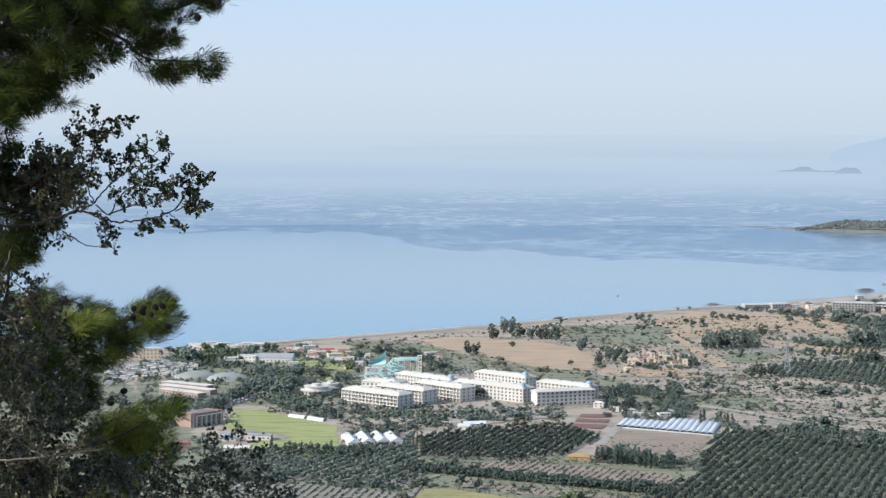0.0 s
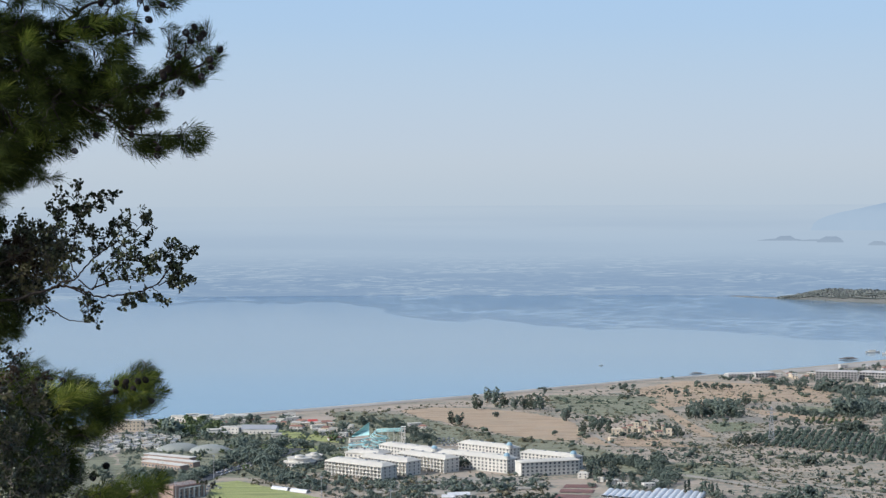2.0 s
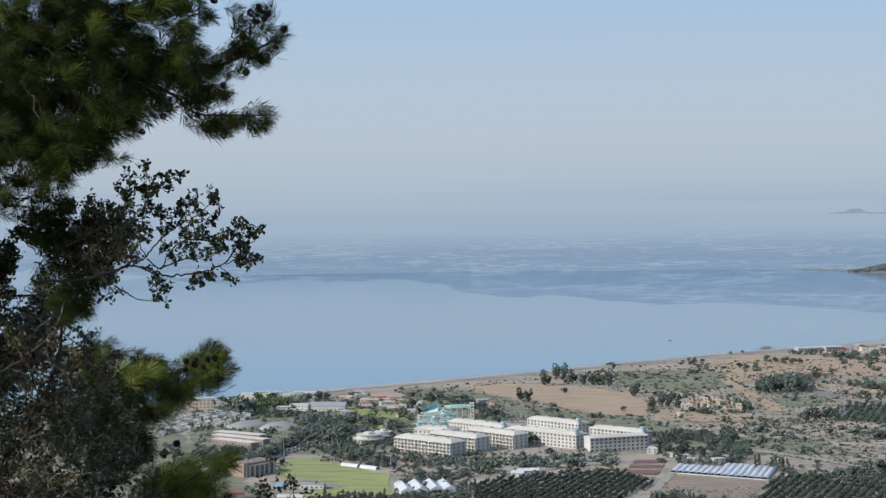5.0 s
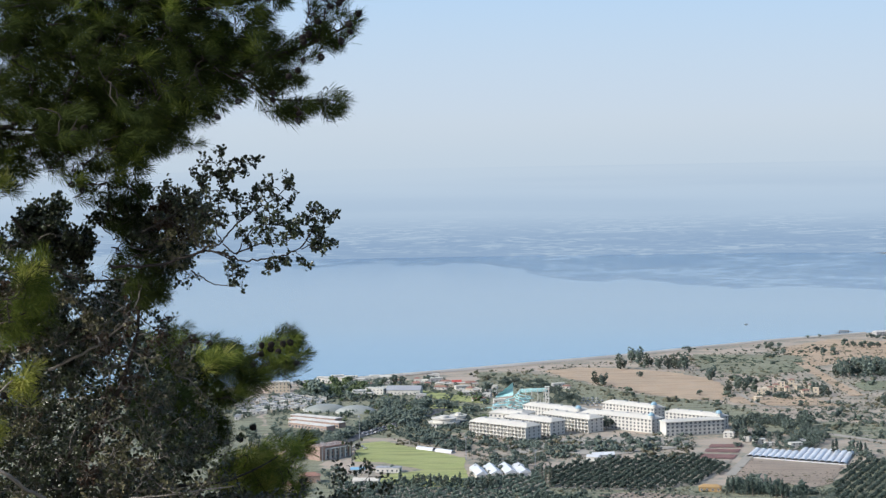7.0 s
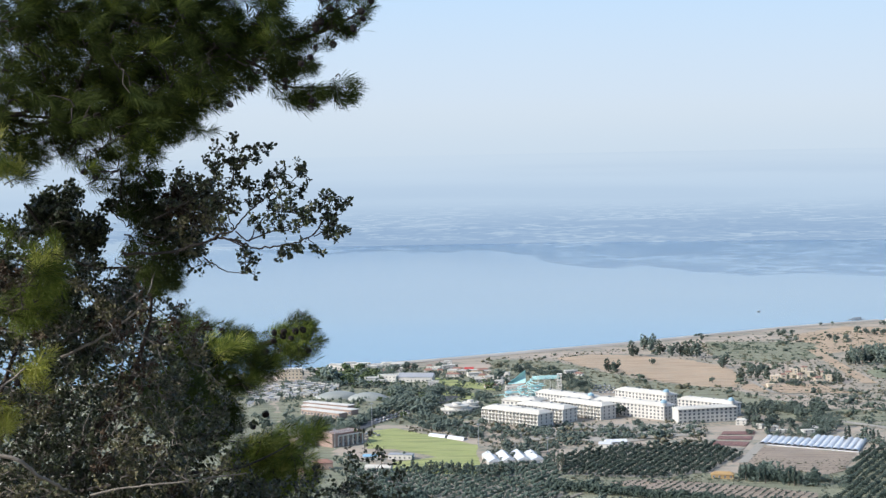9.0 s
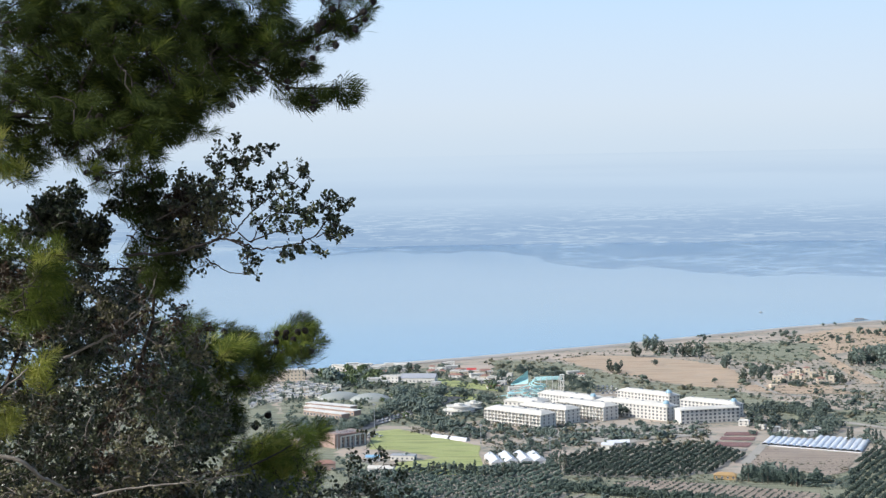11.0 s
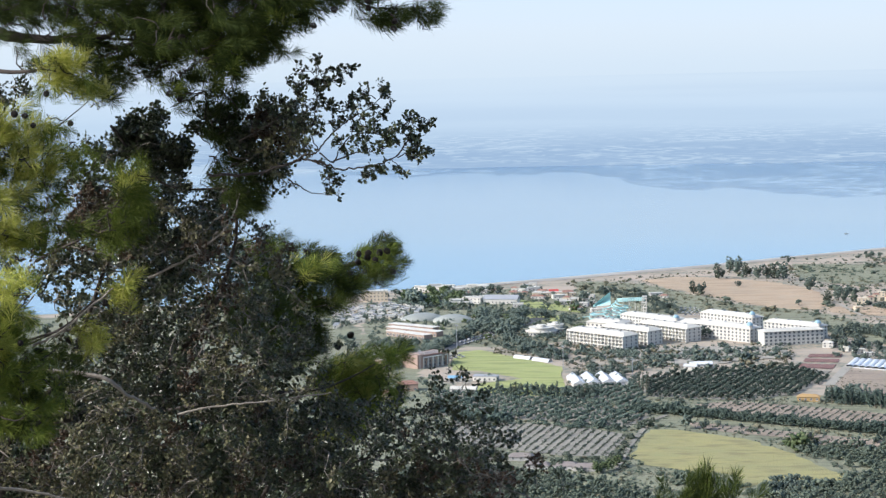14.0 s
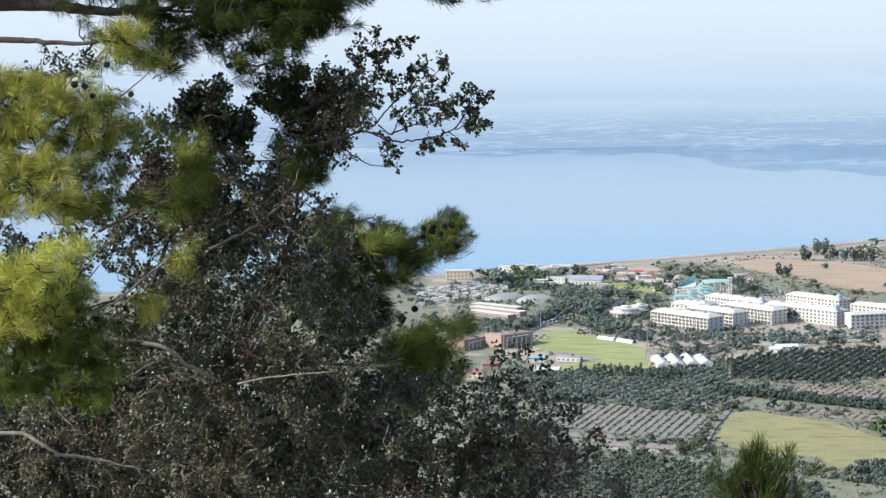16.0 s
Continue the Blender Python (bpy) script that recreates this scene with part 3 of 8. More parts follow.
PLOT = [(131.7, 1408.2), (197.0, 1373.5), (178.2, 1297.3), (161.8, 1278.9), (144.6, 1299.6), (111.2, 1325.8)]
field("rough_grass", [(-192.3, 1394.6), (-131.5, 1294.9), (-71.5, 1278.9), (-15.5, 1306.6), (84.9, 1292.6), (185.1, 1306.6), (219.0, 1397.3), (363.8, 1306.6), (420.0, 700.0), (-420.0, 700.0), (-420.0, 1180.0)], "olive", "rough olive grass between orchards and plots", 0.02, 3.0)
field("rough_grass", [(-1300.0, 1500.0), (-600.0, 1740.0), (-330.0, 1880.0), (-250.0, 1540.0), (-215.0, 1180.0), (-230.0, 800.0), (-900.0, 800.0)], "olive", "rough olive ground west of the resort", 0.01, 3.0)
field("resort_ground", [(-288.1, 1746.7), (-276.0, 1882.1), (-157.0, 1963.1), (-73.6, 1811.8), (-69.6, 1593.6), (-121.8, 1520.3), (-170.1, 1539.6), (-190.5, 1381.4), (-232.7, 1408.2)], "olive", "olive green ground between resort houses", 0.03, 2.0)
field("turf_field", TURF, "lawn", "bright green mown football turf", 0.2, 0.4)
field("turf_field", [(-138.2, 1345.5), (-109.5, 1365.7), (-78.6, 1376.1), (-69.9, 1292.6), (-103.7, 1292.6), (-136.1, 1309.0)], "lawn", "bright green turf pitch beyond a row of trees", 0.2, 0.4)
field("yellow_field", YELLOW, "yellow", "ripe yellow green field beside a track", 0.2, 1.2)
field("orchard_soil", GROVE_MID, "soil", "tan soil between orchard rows", 0.12)
field("orchard_soil", GROVE_WEST, "soil", "tan soil between orchard rows", 0.12)
field("nursery_soil", NURSERY, "soil", "grey brown soil planted with rows of young vines", 0.2)
field("sapling_soil", SAPLINGS, "plot", "tan soil planted with rows of saplings", 0.2)
field("sapling_soil", SAPLINGS_SOUTH, "plot", "tan soil planted with rows of saplings", 0.2)
field("bare_plot", PLOT, "plot", "dry brown bare plot below the polythene tunnels", 0.25)
field("red_bed", [(110.3, 1484.2), (135.1, 1483.1), (132.6, 1465.4), (106.8, 1466.5)], "redsoil", "dark red ploughed bed", 0.25, 0.2)
field("red_bed", [(105.1, 1460.7), (130.9, 1456.8), (128.1, 1439.7), (102.1, 1443.6)], "redsoil", "dark red ploughed bed", 0.25, 0.2)
field("red_bed", [(99.4, 1435.2), (125.9, 1428.6), (120.6, 1406.8), (96.4, 1415.8)], "redsoil", "dark red ploughed bed", 0.25, 0.2)
field("pale_bed", [(102.6, 1404.7), (119.5, 1398.8), (115.1, 1385.7), (103.3, 1391.3)], "soil", "pale bare bed beside red ones", 0.25, 0.2)
STUBBLE = [(-27.3, 2026.7), (9.6, 2060.0), (58.8, 2041.8), (106.0, 2001.8), (141.5, 1947.8), (155.9, 1839.8), (141.2, 1760.5), (104.5, 1769.8), (69.0, 1823.3), (37.3, 1889.8), (-2.7, 1950.8)]
field("straw_field", STUBBLE, "straw", "orange tan stubble field", 0.2, 2.0)
field("straw_field", [(149.0, 1780.8), (224.6, 1780.8), (242.2, 1713.8), (190.2, 1713.8), (150.7, 1738.3)], "straw", "orange tan stubble field", 0.2, 2.0)
field("straw_field", [(325.1, 2355.9), (384.3, 2325.9), (491.5, 2268.2), (451.1, 2086.7), (368.1, 2110.8), (321.5, 2098.7), (257.0, 2040.0), (249.7, 2254.2)], "straw", "orange tan stubble field near the shore", 0.2, 2.0)
field("pasture", [(143.0, 2186.7), (265.6, 2160.8), (250.4, 2006.3), (192.8, 1952.6), (138.9, 2028.7)], "olive", "olive green rough pasture", 0.2, 2.0)
field("pasture", [(-100.0, 2017.1), (-26.8, 1993.7), (-2.7, 1940.5), (36.7, 1861.0), (78.9, 1796.3), (134.6, 1743.8), (193.7, 1619.0), (279.4, 1575.2), (266.3, 1500.8), (181.7, 1518.3), (125.1, 1620.5), (79.3, 1688.7), (29.2, 1746.1), (-23.3, 1730.7), (-92.9, 1873.2)], "olive", "olive green scrubby pasture", 0.2, 2.0)
field("pasture", [(279.7, 1879.8), (300.8, 1908.9), (336.0, 1888.3), (316.5, 1831.8), (281.8, 1823.4)], "pasture", "grey green pasture", 0.2, 1.0)
field("pasture", [(391.6, 2017.9), (410.6, 2051.6), (444.2, 2033.7), (431.1, 1973.3), (412.3, 1984.5)], "pasture", "green strip of pasture behind a hedge", 0.2, 1.0)
field("bare_strip", [(295.4, 1949.8), (330.5, 1964.8), (367.3, 1922.6), (341.5, 1893.1), (295.0, 1909.0)], "soil", "bare tan strip between hedges", 0.2, 1.0)
field("bare_strip", [(344.6, 2041.5), (377.2, 1990.6), (414.3, 1936.9), (451.8, 1920.8), (446.0, 1895.9), (392.5, 1917.0), (355.3, 1969.6)], "straw", "dry tan strip between hedges", 0.2, 1.0)
field("resort_lawn", [(-151.8, 1862.8), (-124.5, 1834.7), (-77.7, 1780.8), (-76.3, 1746.7), (-120.9, 1780.8), (-145.0, 1811.8)], "lawn", "green resort lawn between trees", 0.2, 0.6)
field("resort_lawn", [(-134.5, 1746.7), (-96.5, 1730.1), (-93.9, 1682.1), (-123.0, 1697.8)], "lawn", "green resort lawn between trees", 0.2, 0.6)
field("bare_ground", [(-64.7, 1480.0), (-11.1, 1520.3), (91.2, 1533.1), (96.5, 1471.0), (33.0, 1430.4), (-36.8, 1441.8)], "dirt", "pale trodden ground before the hotel", 0.2, 2.0)
field("beach", [(473.8, 2501.0), (537.9, 2552.3), (586.9, 2596.8), (664.0, 2652.1), (752.9, 2709.6), (733.9, 2641.0), (647.6, 2586.4), (572.6, 2533.8), (526.9, 2499.9), (473.3, 2458.8)], "sand", "pale sand beach before the settlement", 0.02, 0.3, "beach")
field("beach", [(-296.9, 1944.2), (-150.6, 2038.4), (-53.8, 2114.5), (50.4, 2190.0), (148.9, 2278.0), (262.8, 2373.3), (382.8, 2452.2), (379.7, 2432.0), (260.5, 2352.1), (147.6, 2257.1), (49.8, 2164.3), (-53.1, 2087.6), (-148.8, 2013.3), (-293.8, 1923.8)], "sand", "pale sand and shingle beach", 0.02, 0.3, "beach")
strip("dirt_road", [(191.3, 1552.7), (219.6, 1520.3), (246.3, 1486.0), (278.4, 1441.8), (308.0, 1416.4), (350.8, 1381.4)], 9.0, "dirt", "pale dirt road across the plain", "road")
strip("dirt_road", [(228.9, 1520.3), (257.6, 1526.6), (299.2, 1480.0), (352.4, 1422.0)], 5.0, "dirt", "narrow pale dirt track", "road")
strip("dirt_road", [(111.6, 1330.6), (132.2, 1413.7), (140.1, 1441.8)], 7.0, "dirt", "pale track beside the bare plot", "road")
strip("dirt_road", [(-29.7, 1046.9), (-24.1, 1112.0), (-12.3, 1195.5), (-1.6, 1216.2)], 3.2, "soil", "dull farm track between fields", "road")
strip("dirt_road", [(253.2, 2090.2), (257.3, 1998.6), (262.5, 1904.7), (270.2, 1783.5)], 13.0, "straw", "worn orange tan track across the plain", "road")
strip("dirt_road", [(148.2, 1812.6), (161.5, 1807.9), (168.1, 1751.5), (174.3, 1718.4), (201.7, 1686.1), (237.1, 1647.3)], 4.5, "dirt", "pale track past a lone farmhouse", "road")
strip("avenue", [(-196.7, 1459.2), (-179.4, 1539.6), (-161.5, 1593.6), (-141.6, 1644.1), (-116.4, 1713.8)], 16.0, "asphalt", "dark tree-lined asphalt avenue", "road")
strip("hotel_road", [(-37.2, 1459.2), (7.1, 1471.0), (43.8, 1501.4), (81.2, 1520.3), (97.1, 1480.0)], 6.0, "dirt", "pale road in front of the hotel", "road")

# ---- planting ----
ROWDIR = Vector((216.5, 1381.4)) - Vector((187.6, 1301.9))
planted("orchard", GROVE_MID, Vector((90.6, 1381.4)) - Vector((74.0, 1330.6)), 2.7, 6.1, 1.85, 3.7, "orchard", "dense dark green citrus orchard in rows", seed=2, jitter=0.18, skip=0.03)
planted("orchard", GROVE_EAST, ROWDIR, 2.9, 6.3, 1.95, 3.6, "orchard", "dense dark green citrus orchard in rows", seed=3, clumps=18, jitter=0.3)
planted("orchard", GROVE_WEST, Vector((-105.4, 1218.5)) - Vector((-86.2, 1267.9)), 3.3, 7.4, 2.1, 3.6, "orchard", "dark green citrus orchard in rows", seed=4)
planted("olive_grove", GROVE_SOUTH, ROWDIR, 4.8, 6.2, 2.2, 3.6, "olivetree", "grey green olive grove on the near plain", "olive grove", seed=5, clumps=22, size=0.34)
planted("vine_rows", NURSERY, Vector((-81.8, 1097.1)) - Vector((-70.3, 1159.4)), 2.2, 5.4, 0.85, 1.2, "olivetree", "rows of low vines on bare soil", "vineyard", seed=6, clumps=5, size=0.6)
planted("sapling_rows", SAPLINGS, ROWDIR, 4.4, 5.2, 1.0, 1.6, "orchard", "rows of young saplings on tan soil", "saplings", seed=7, clumps=5, size=0.6)
planted("sapling_rows", SAPLINGS_SOUTH, ROWDIR, 4.2, 5.5, 0.9, 1.6, "orchard", "rows of young saplings on tan soil", "saplings", seed=8, clumps=5, size=0.6)
BELT_FROM, BELT_TO = (-24.4, 1236.2), (142.3, 1148.8)
planted("belt_of_trees", [(-24.2, 1227.8), (7.2, 1210.3), (43.1, 1195.2), (77.6, 1176.7), (105.6, 1160.8), (141.4, 1141.7), (143.2, 1156.1), (107.0, 1175.8), (78.6, 1192.1), (43.7, 1211.1), (7.3, 1226.7), (-24.5, 1244.7)], Vector(BELT_TO) - Vector(BELT_FROM), 3.9, 5.2, 3.0, 6.0, "orchard", "row of dense round dark trees between plots", "trees", 11, 60, 0.24, 0.0, 0.2)
scattered("woods", [(-183.0, 1780.8), (-148.3, 1798.4), (-128.0, 1629.3), (-142.8, 1600.6), (-170.0, 1629.3), (-183.1, 1682.1)], 130, 3.43, 5.3, "broadleaf", "tall dark trees among resort houses", "trees", 12, 46, 0.24)
scattered("woods", [(-202.8, 1471.0), (-185.7, 1572.9), (-170.0, 1629.3), (-162.9, 1607.7), (-180.2, 1546.1), (-193.0, 1447.5)], 90, 2.81, 4.37, "broadleaf", "dark trees along the avenue", "trees", 42, 46, 0.24)
scattered("woods", [(-258.2, 1593.6), (-235.8, 1572.9), (-204.5, 1552.7), (-185.7, 1593.6), (-187.2, 1526.6), (-204.0, 1480.0), (-251.0, 1520.3)], 90, 2.5, 3.9, "broadleaf", "dark garden trees", "trees", 43, 44, 0.25)
scattered("woods", [(-278.9, 1862.8), (-252.7, 1921.7), (-196.5, 1942.2), (-178.5, 1789.6), (-218.1, 1780.8), (-259.7, 1807.4)], 110, 3.28, 5.07, "broadleaf", "dark green trees among resort houses", "trees", 44, 46, 0.24)
scattered("woods", [(-151.3, 1789.6), (-120.0, 1767.9), (-95.6, 1713.8), (-74.1, 1697.8), (-72.8, 1666.7), (-122.2, 1651.5), (-136.5, 1705.7)], 60, 2.65, 4.13, "broadleaf", "dark trees on the resort lawn", "trees", 45, 44, 0.25)
scattered("woods", [(-84.7, 1942.2), (-14.0, 1921.7), (-2.2, 1789.6), (-46.7, 1834.7)], 60, 2.65, 3.9, "broadleaf", "grey green trees behind the slides", "trees", 46, 44, 0.25)
scattered("woods", [(-277.4, 1891.8), (-211.9, 1921.7), (-192.0, 1789.6), (-258.4, 1798.4)], 120, 3.28, 5.07, "pale_leaf", "lighter green resort trees", "trees", 13, 46, 0.24)
scattered("woods", [(-130.5, 1629.3), (-90.9, 1629.3), (-79.8, 1510.8), (-29.0, 1495.2), (-37.0, 1450.4), (-80.6, 1441.8), (-130.2, 1510.8), (-148.0, 1552.7)], 260, 2.34, 3.12, "broadleaf", "dark bushes and small trees round the hotel", "trees", 14, 36, 0.27)
scattered("woods", [(-81.0, 1450.4), (-18.8, 1408.2), (-15.5, 1306.6), (-71.2, 1272.2)], 120, 2.34, 3.67, "broadleaf", "dark trees round the white sheds", "trees", 15, 36, 0.27)
scattered("woods", [(135.4, 1647.8), (204.7, 1622.0), (193.4, 1495.2), (140.6, 1465.0), (125.6, 1526.6)], 105, 2.81, 5.07, "broadleaf", "dark trees beside the white hotel", "trees", 16, 46, 0.24)
scattered("woods", [(211.1, 1430.4), (265.5, 1419.2), (336.1, 1355.5), (327.0, 1318.5), (255.6, 1365.7), (210.1, 1394.6)], 130, 3.12, 4.84, "broadleaf", "line of dark trees along the road", "trees", 17, 46, 0.24)
scattered("woods", [(274.0, 1966.0), (294.7, 2048.3), (320.9, 2076.9), (347.3, 2064.6), (331.7, 1964.8), (298.9, 1934.2)], 70, 3.6, 6.5, "broadleaf", "dark field grove beside bare strips", "trees", 19, 46, 0.24)
scattered("hedge", [(345.0, 2058.8), (383.5, 2023.7), (416.1, 1973.7), (428.8, 1962.7), (423.1, 1936.7), (406.5, 1942.3), (374.2, 1990.7), (340.3, 2030.2)], 80, 2.8, 4.6, "broadleaf", "hedge of round dark trees between fields", "hedge", 20, 40, 0.26)
scattered("woods", [(424.7, 1952.3), (443.6, 2016.8), (479.9, 1988.5), (460.6, 1920.6)], 60, 4, 8.5, "broadleaf", "tall dark trees behind crop rows", "trees", 91, 46, 0.24)
scattered("woods", [(422.8, 1763.0), (455.1, 1885.8), (497.6, 1950.8), (549.5, 1934.1), (448.6, 1578.4), (423.9, 1632.2)], 170, 4, 8, "broadleaf", "tall dark trees beside the orchard", "trees", 92, 46, 0.24)
scattered("woods", [(351.5, 1854.4), (366.4, 1902.5), (382.6, 1882.5), (433.6, 1843.2), (429.9, 1815.7), (370.2, 1835.3)], 80, 3.2, 6, "broadleaf", "dark trees behind the orchard rows", "trees", 93, 46, 0.24)
scattered("woods", [(283.6, 1950.0), (329.9, 1954.3), (326.4, 1933.6), (287.8, 1919.2)], 18, 2, 3, "broadleaf", "dark bushes along a bare strip", "trees", 94, 46, 0.24)
planted("orchard", [(300.2, 1752.8), (325.5, 1804.4), (349.8, 1831.1), (425.0, 1806.8), (425.5, 1762.9), (434.7, 1658.1), (412.2, 1572.3), (384.2, 1633.0), (346.3, 1690.8), (309.5, 1715.5)], Vector((0.3, 1.0)), 5.0, 7.0, 2.6, 4.6, "orchard", "dark green orchard rows towards the shore", seed=9)
planted("crop_rows", [(378.8, 1892.3), (389.9, 1927.2), (443.7, 1910.9), (438.0, 1862.0)], Vector((0.3, 1.0)), 5.0, 6.0, 1.6, 3.2, "pale_leaf", "pale green rows of young trees", "orchard", seed=95, clumps=10, size=0.5)
scattered("scrub", [(75.1, 1103.3), (88.9, 1120.3), (111.5, 1115.0), (136.2, 1103.2), (126.6, 1025.7), (104.0, 1040.2), (89.9, 1055.3), (82.2, 1077.1)], 190, 2.2, 2.8, "olivetree", "grey green bushes beyond the yellow field", "scrub", 96, 30, 0.3)
scattered("scrub", [(69.2, 1098.3), (74.1, 1137.8), (87.5, 1144.9), (87.1, 1106.6)], 10, 3.2, 4.2, "pale_leaf", "pale green bushes at the yellow field", "scrub", 97, 40, 0.26)
scattered("woods", [(44.5, 988.7), (53.2, 1013.8), (68.7, 1019.6), (77.3, 1014.0), (71.3, 973.1), (53.2, 959.9)], 60, 2, 2.8, "broadleaf", "dark shrubs below the yellow field", "trees", 98, 36, 0.27)
scattered("woods", [(358.2, 2386.7), (439.1, 2355.9), (585.4, 2371.2), (668.0, 2410.3), (536.1, 1931.9), (466.5, 1984.5), (475.4, 2193.3), (428.1, 2296.7)], 480, 3.59, 5.54, "broadleaf", "trees of the far shore settlement", "trees", 21, 36, 0.27)
scattered("woods", [(411.0, 2420.0), (560.0, 2500.0), (640.0, 2580.0), (770.0, 2640.0), (690.0, 2430.0), (449.2, 2385.0)], 170, 2.9, 4.4, "broadleaf", "trees behind the far hotels", "trees", 22, 36, 0.27)
scattered("woods", [(-184.6, 1368.3), (-141.5, 1394.6), (-107.7, 1343.0), (-73.1, 1306.6), (-71.2, 1272.2), (-147.2, 1261.1), (-175.6, 1272.2)], 45, 2.0, 3.35, "broadleaf", "dark slender trees below the turf", "trees", 23, 36, 0.27)
scattered("woods", [(110.6, 1318.5), (144.1, 1294.9), (176.4, 1272.2), (170.4, 1229.0), (105.5, 1256.7)], 90, 2.34, 3.67, "broadleaf", "dark trees below the bare plot", "trees", 24, 44, 0.25)
scattered("woods", [(-71.7, 1059.4), (-27.5, 1086.6), (-23.1, 1032.3), (-40.6, 1002.1), (-66.1, 1021.7)], 40, 2.34, 3.67, "olivetree", "grey green trees round the farm sheds", "trees", 25, 46, 0.24)
scattered("scrub", [(-113.7, 2040.0), (49.0, 2129.3), (289.1, 2296.7), (544.9, 2296.7), (349.0, 1408.2), (215.9, 1526.6), (149.6, 1666.7), (114.4, 1746.7), (-12.7, 1746.7), (-84.3, 1931.9)], 900, 1.4, 1.4, "olivetree", "low grey green scrub on dry ground", "scrub", 31, 10, 0.5, 0.5, avoid=[STUBBLE])
scattered("scrub", [(209.7, 1746.7), (403.3, 1629.3), (345.7, 1394.6), (272.9, 1459.2), (196.9, 1559.4)], 230, 1.8, 1.8, "broadleaf", "dark low scrub on dry ground", "scrub", 32, 12, 0.42, 0.5)
scattered("scrub", [(-112.4, 2017.4), (48.7, 2116.9), (287.3, 2282.3), (567.1, 2296.7), (370.4, 1330.6), (213.7, 1510.8), (136.4, 1629.3), (114.4, 1746.7), (-12.7, 1746.7), (-83.2, 1906.7)], 5200, 0.9, 0.7, "scrub", "fine grey green herbs on dry ground", "scrub", 35, 5, 0.55, 0.5, avoid=[STUBBLE])
scattered("scrub", [(212.2, 1767.9), (452.7, 1629.3), (370.4, 1330.6), (213.7, 1510.8)], 1100, 0.9, 0.7, "olivetree", "fine olive green herbs on dry ground", "scrub", 36, 5, 0.55, 0.5)
scattered("scrub", [(-189.8, 1629.3), (-81.1, 1629.3), (100.1, 1526.6), (92.4, 1408.2), (-70.1, 1408.2), (-179.8, 1542.9)], 900, 1.2, 1.0, "scrub", "fine grey green herbs round the hotel", "scrub", 37, 5, 0.55, 0.5)
scattered("scrub", [(-75.2, 1510.8), (101.1, 1542.9), (93.8, 1430.4), (-10.2, 1394.6), (-71.5, 1436.1)], 260, 2.0, 2.0, "broadleaf", "low bushes on pale ground", "scrub", 33, 12, 0.45, 0.4)

scattered("woods", [(-700.0, 1640.0), (-330.0, 1850.0), (-262.0, 1560.0), (-225.0, 1200.0), (-260.0, 900.0), (-620.0, 1000.0)], 700, 3.4, 5.2, "broadleaf", "dark trees west of the resort", "trees", 99, 26, 0.33)
ROUGH = [(-71.5, 1278.9), (-15.4, 1294.9), (84.6, 1288.0), (181.8, 1283.5), (173.9, 1106.6), (86.0, 1102.6), (67.1, 856.6), (-132.8, 838.6), (-190.1, 1237.1)]
PLOTS = [NURSERY, YELLOW, SAPLINGS, SAPLINGS_SOUTH]
scattered("herbs", ROUGH, 4200, 0.7, 0.55, "olivetree", "coarse olive grass tufts between plots", "grass", 61, 4, 0.6, 0.5, PLOTS)
scattered("herbs", ROUGH, 2200, 0.8, 0.6, "scrub", "dry pale grass tufts between plots", "grass", 62, 4, 0.6, 0.5, PLOTS)
planted("olive_grove", [(75.7, 996.2), (106.6, 1039.4), (143.9, 1022.6), (127.8, 908.1), (63.4, 906.2)], ROWDIR, 4.8, 6.2, 2.3, 3.8, "olivetree", "grey green olive grove beyond the yellow field", "olive grove", seed=71, clumps=22, size=0.34)
scattered("herbs", PLOT, 420, 0.7, 0.5, "scrub", "dry tufts on the bare plot", "grass", 63, 5, 0.55)
scattered("woods", [(104.1, 1286.0), (144.2, 1263.0), (154.9, 1254.1), (152.3, 1233.1), (141.7, 1241.6), (103.6, 1266.0)], 90, 2.0, 6.5, "cypress", "dense dark slender trees below the bare plot", "trees", 88, 50, 0.26)
scattered("hedge", [(-34.0, 1087.6), (-25.5, 1157.7), (-12.6, 1204.1), (-9.6, 1192.1), (-21.6, 1132.2), (-28.8, 1061.9)], 70, 1.5, 1.8, "olivetree", "ragged grey green hedge beside the farm track", "hedge", 64, 24, 0.32, 0.4)
scattered("hedge", [(-23.2, 1184.3), (37.0, 1174.8), (79.7, 1136.4), (78.7, 1122.4), (36.5, 1157.9), (-12.3, 1169.0)], 60, 1.0, 1.4, "olivetree", "ragged hedge above the yellow field", "hedge", 65, 20, 0.35, 0.4)
scattered("hedge", [(-27.5, 1061.9), (10.6, 1032.0), (43.5, 1006.7), (69.9, 998.8), (96.9, 1033.4), (107.8, 1022.0), (67.7, 966.8), (4.2, 1003.1)], 170, 1.8, 1.9, "olivetree", "ragged bushes below the yellow field", "hedge", 66, 22, 0.34, 0.4)
scattered("hedge", [(-140.6, 1198.1), (-26.2, 1157.7), (-25.8, 1172.7), (-66.7, 1192.1), (-116.1, 1212.3), (-143.0, 1218.6)], 110, 1.9, 2.2, "orchard", "dark bushes above the vine rows", "hedge", 67, 24, 0.32, 0.4)
scattered("hedge", [(-15.3, 1288.0), (85.2, 1297.3), (111.6, 1330.6), (111.6, 1306.6), (83.4, 1270.0), (25.0, 1248.1), (-14.9, 1256.7)], 40, 1.5, 2.0, "broadleaf", "bushes along the orchard's edge", "hedge", 68, 22, 0.34, 0.4)
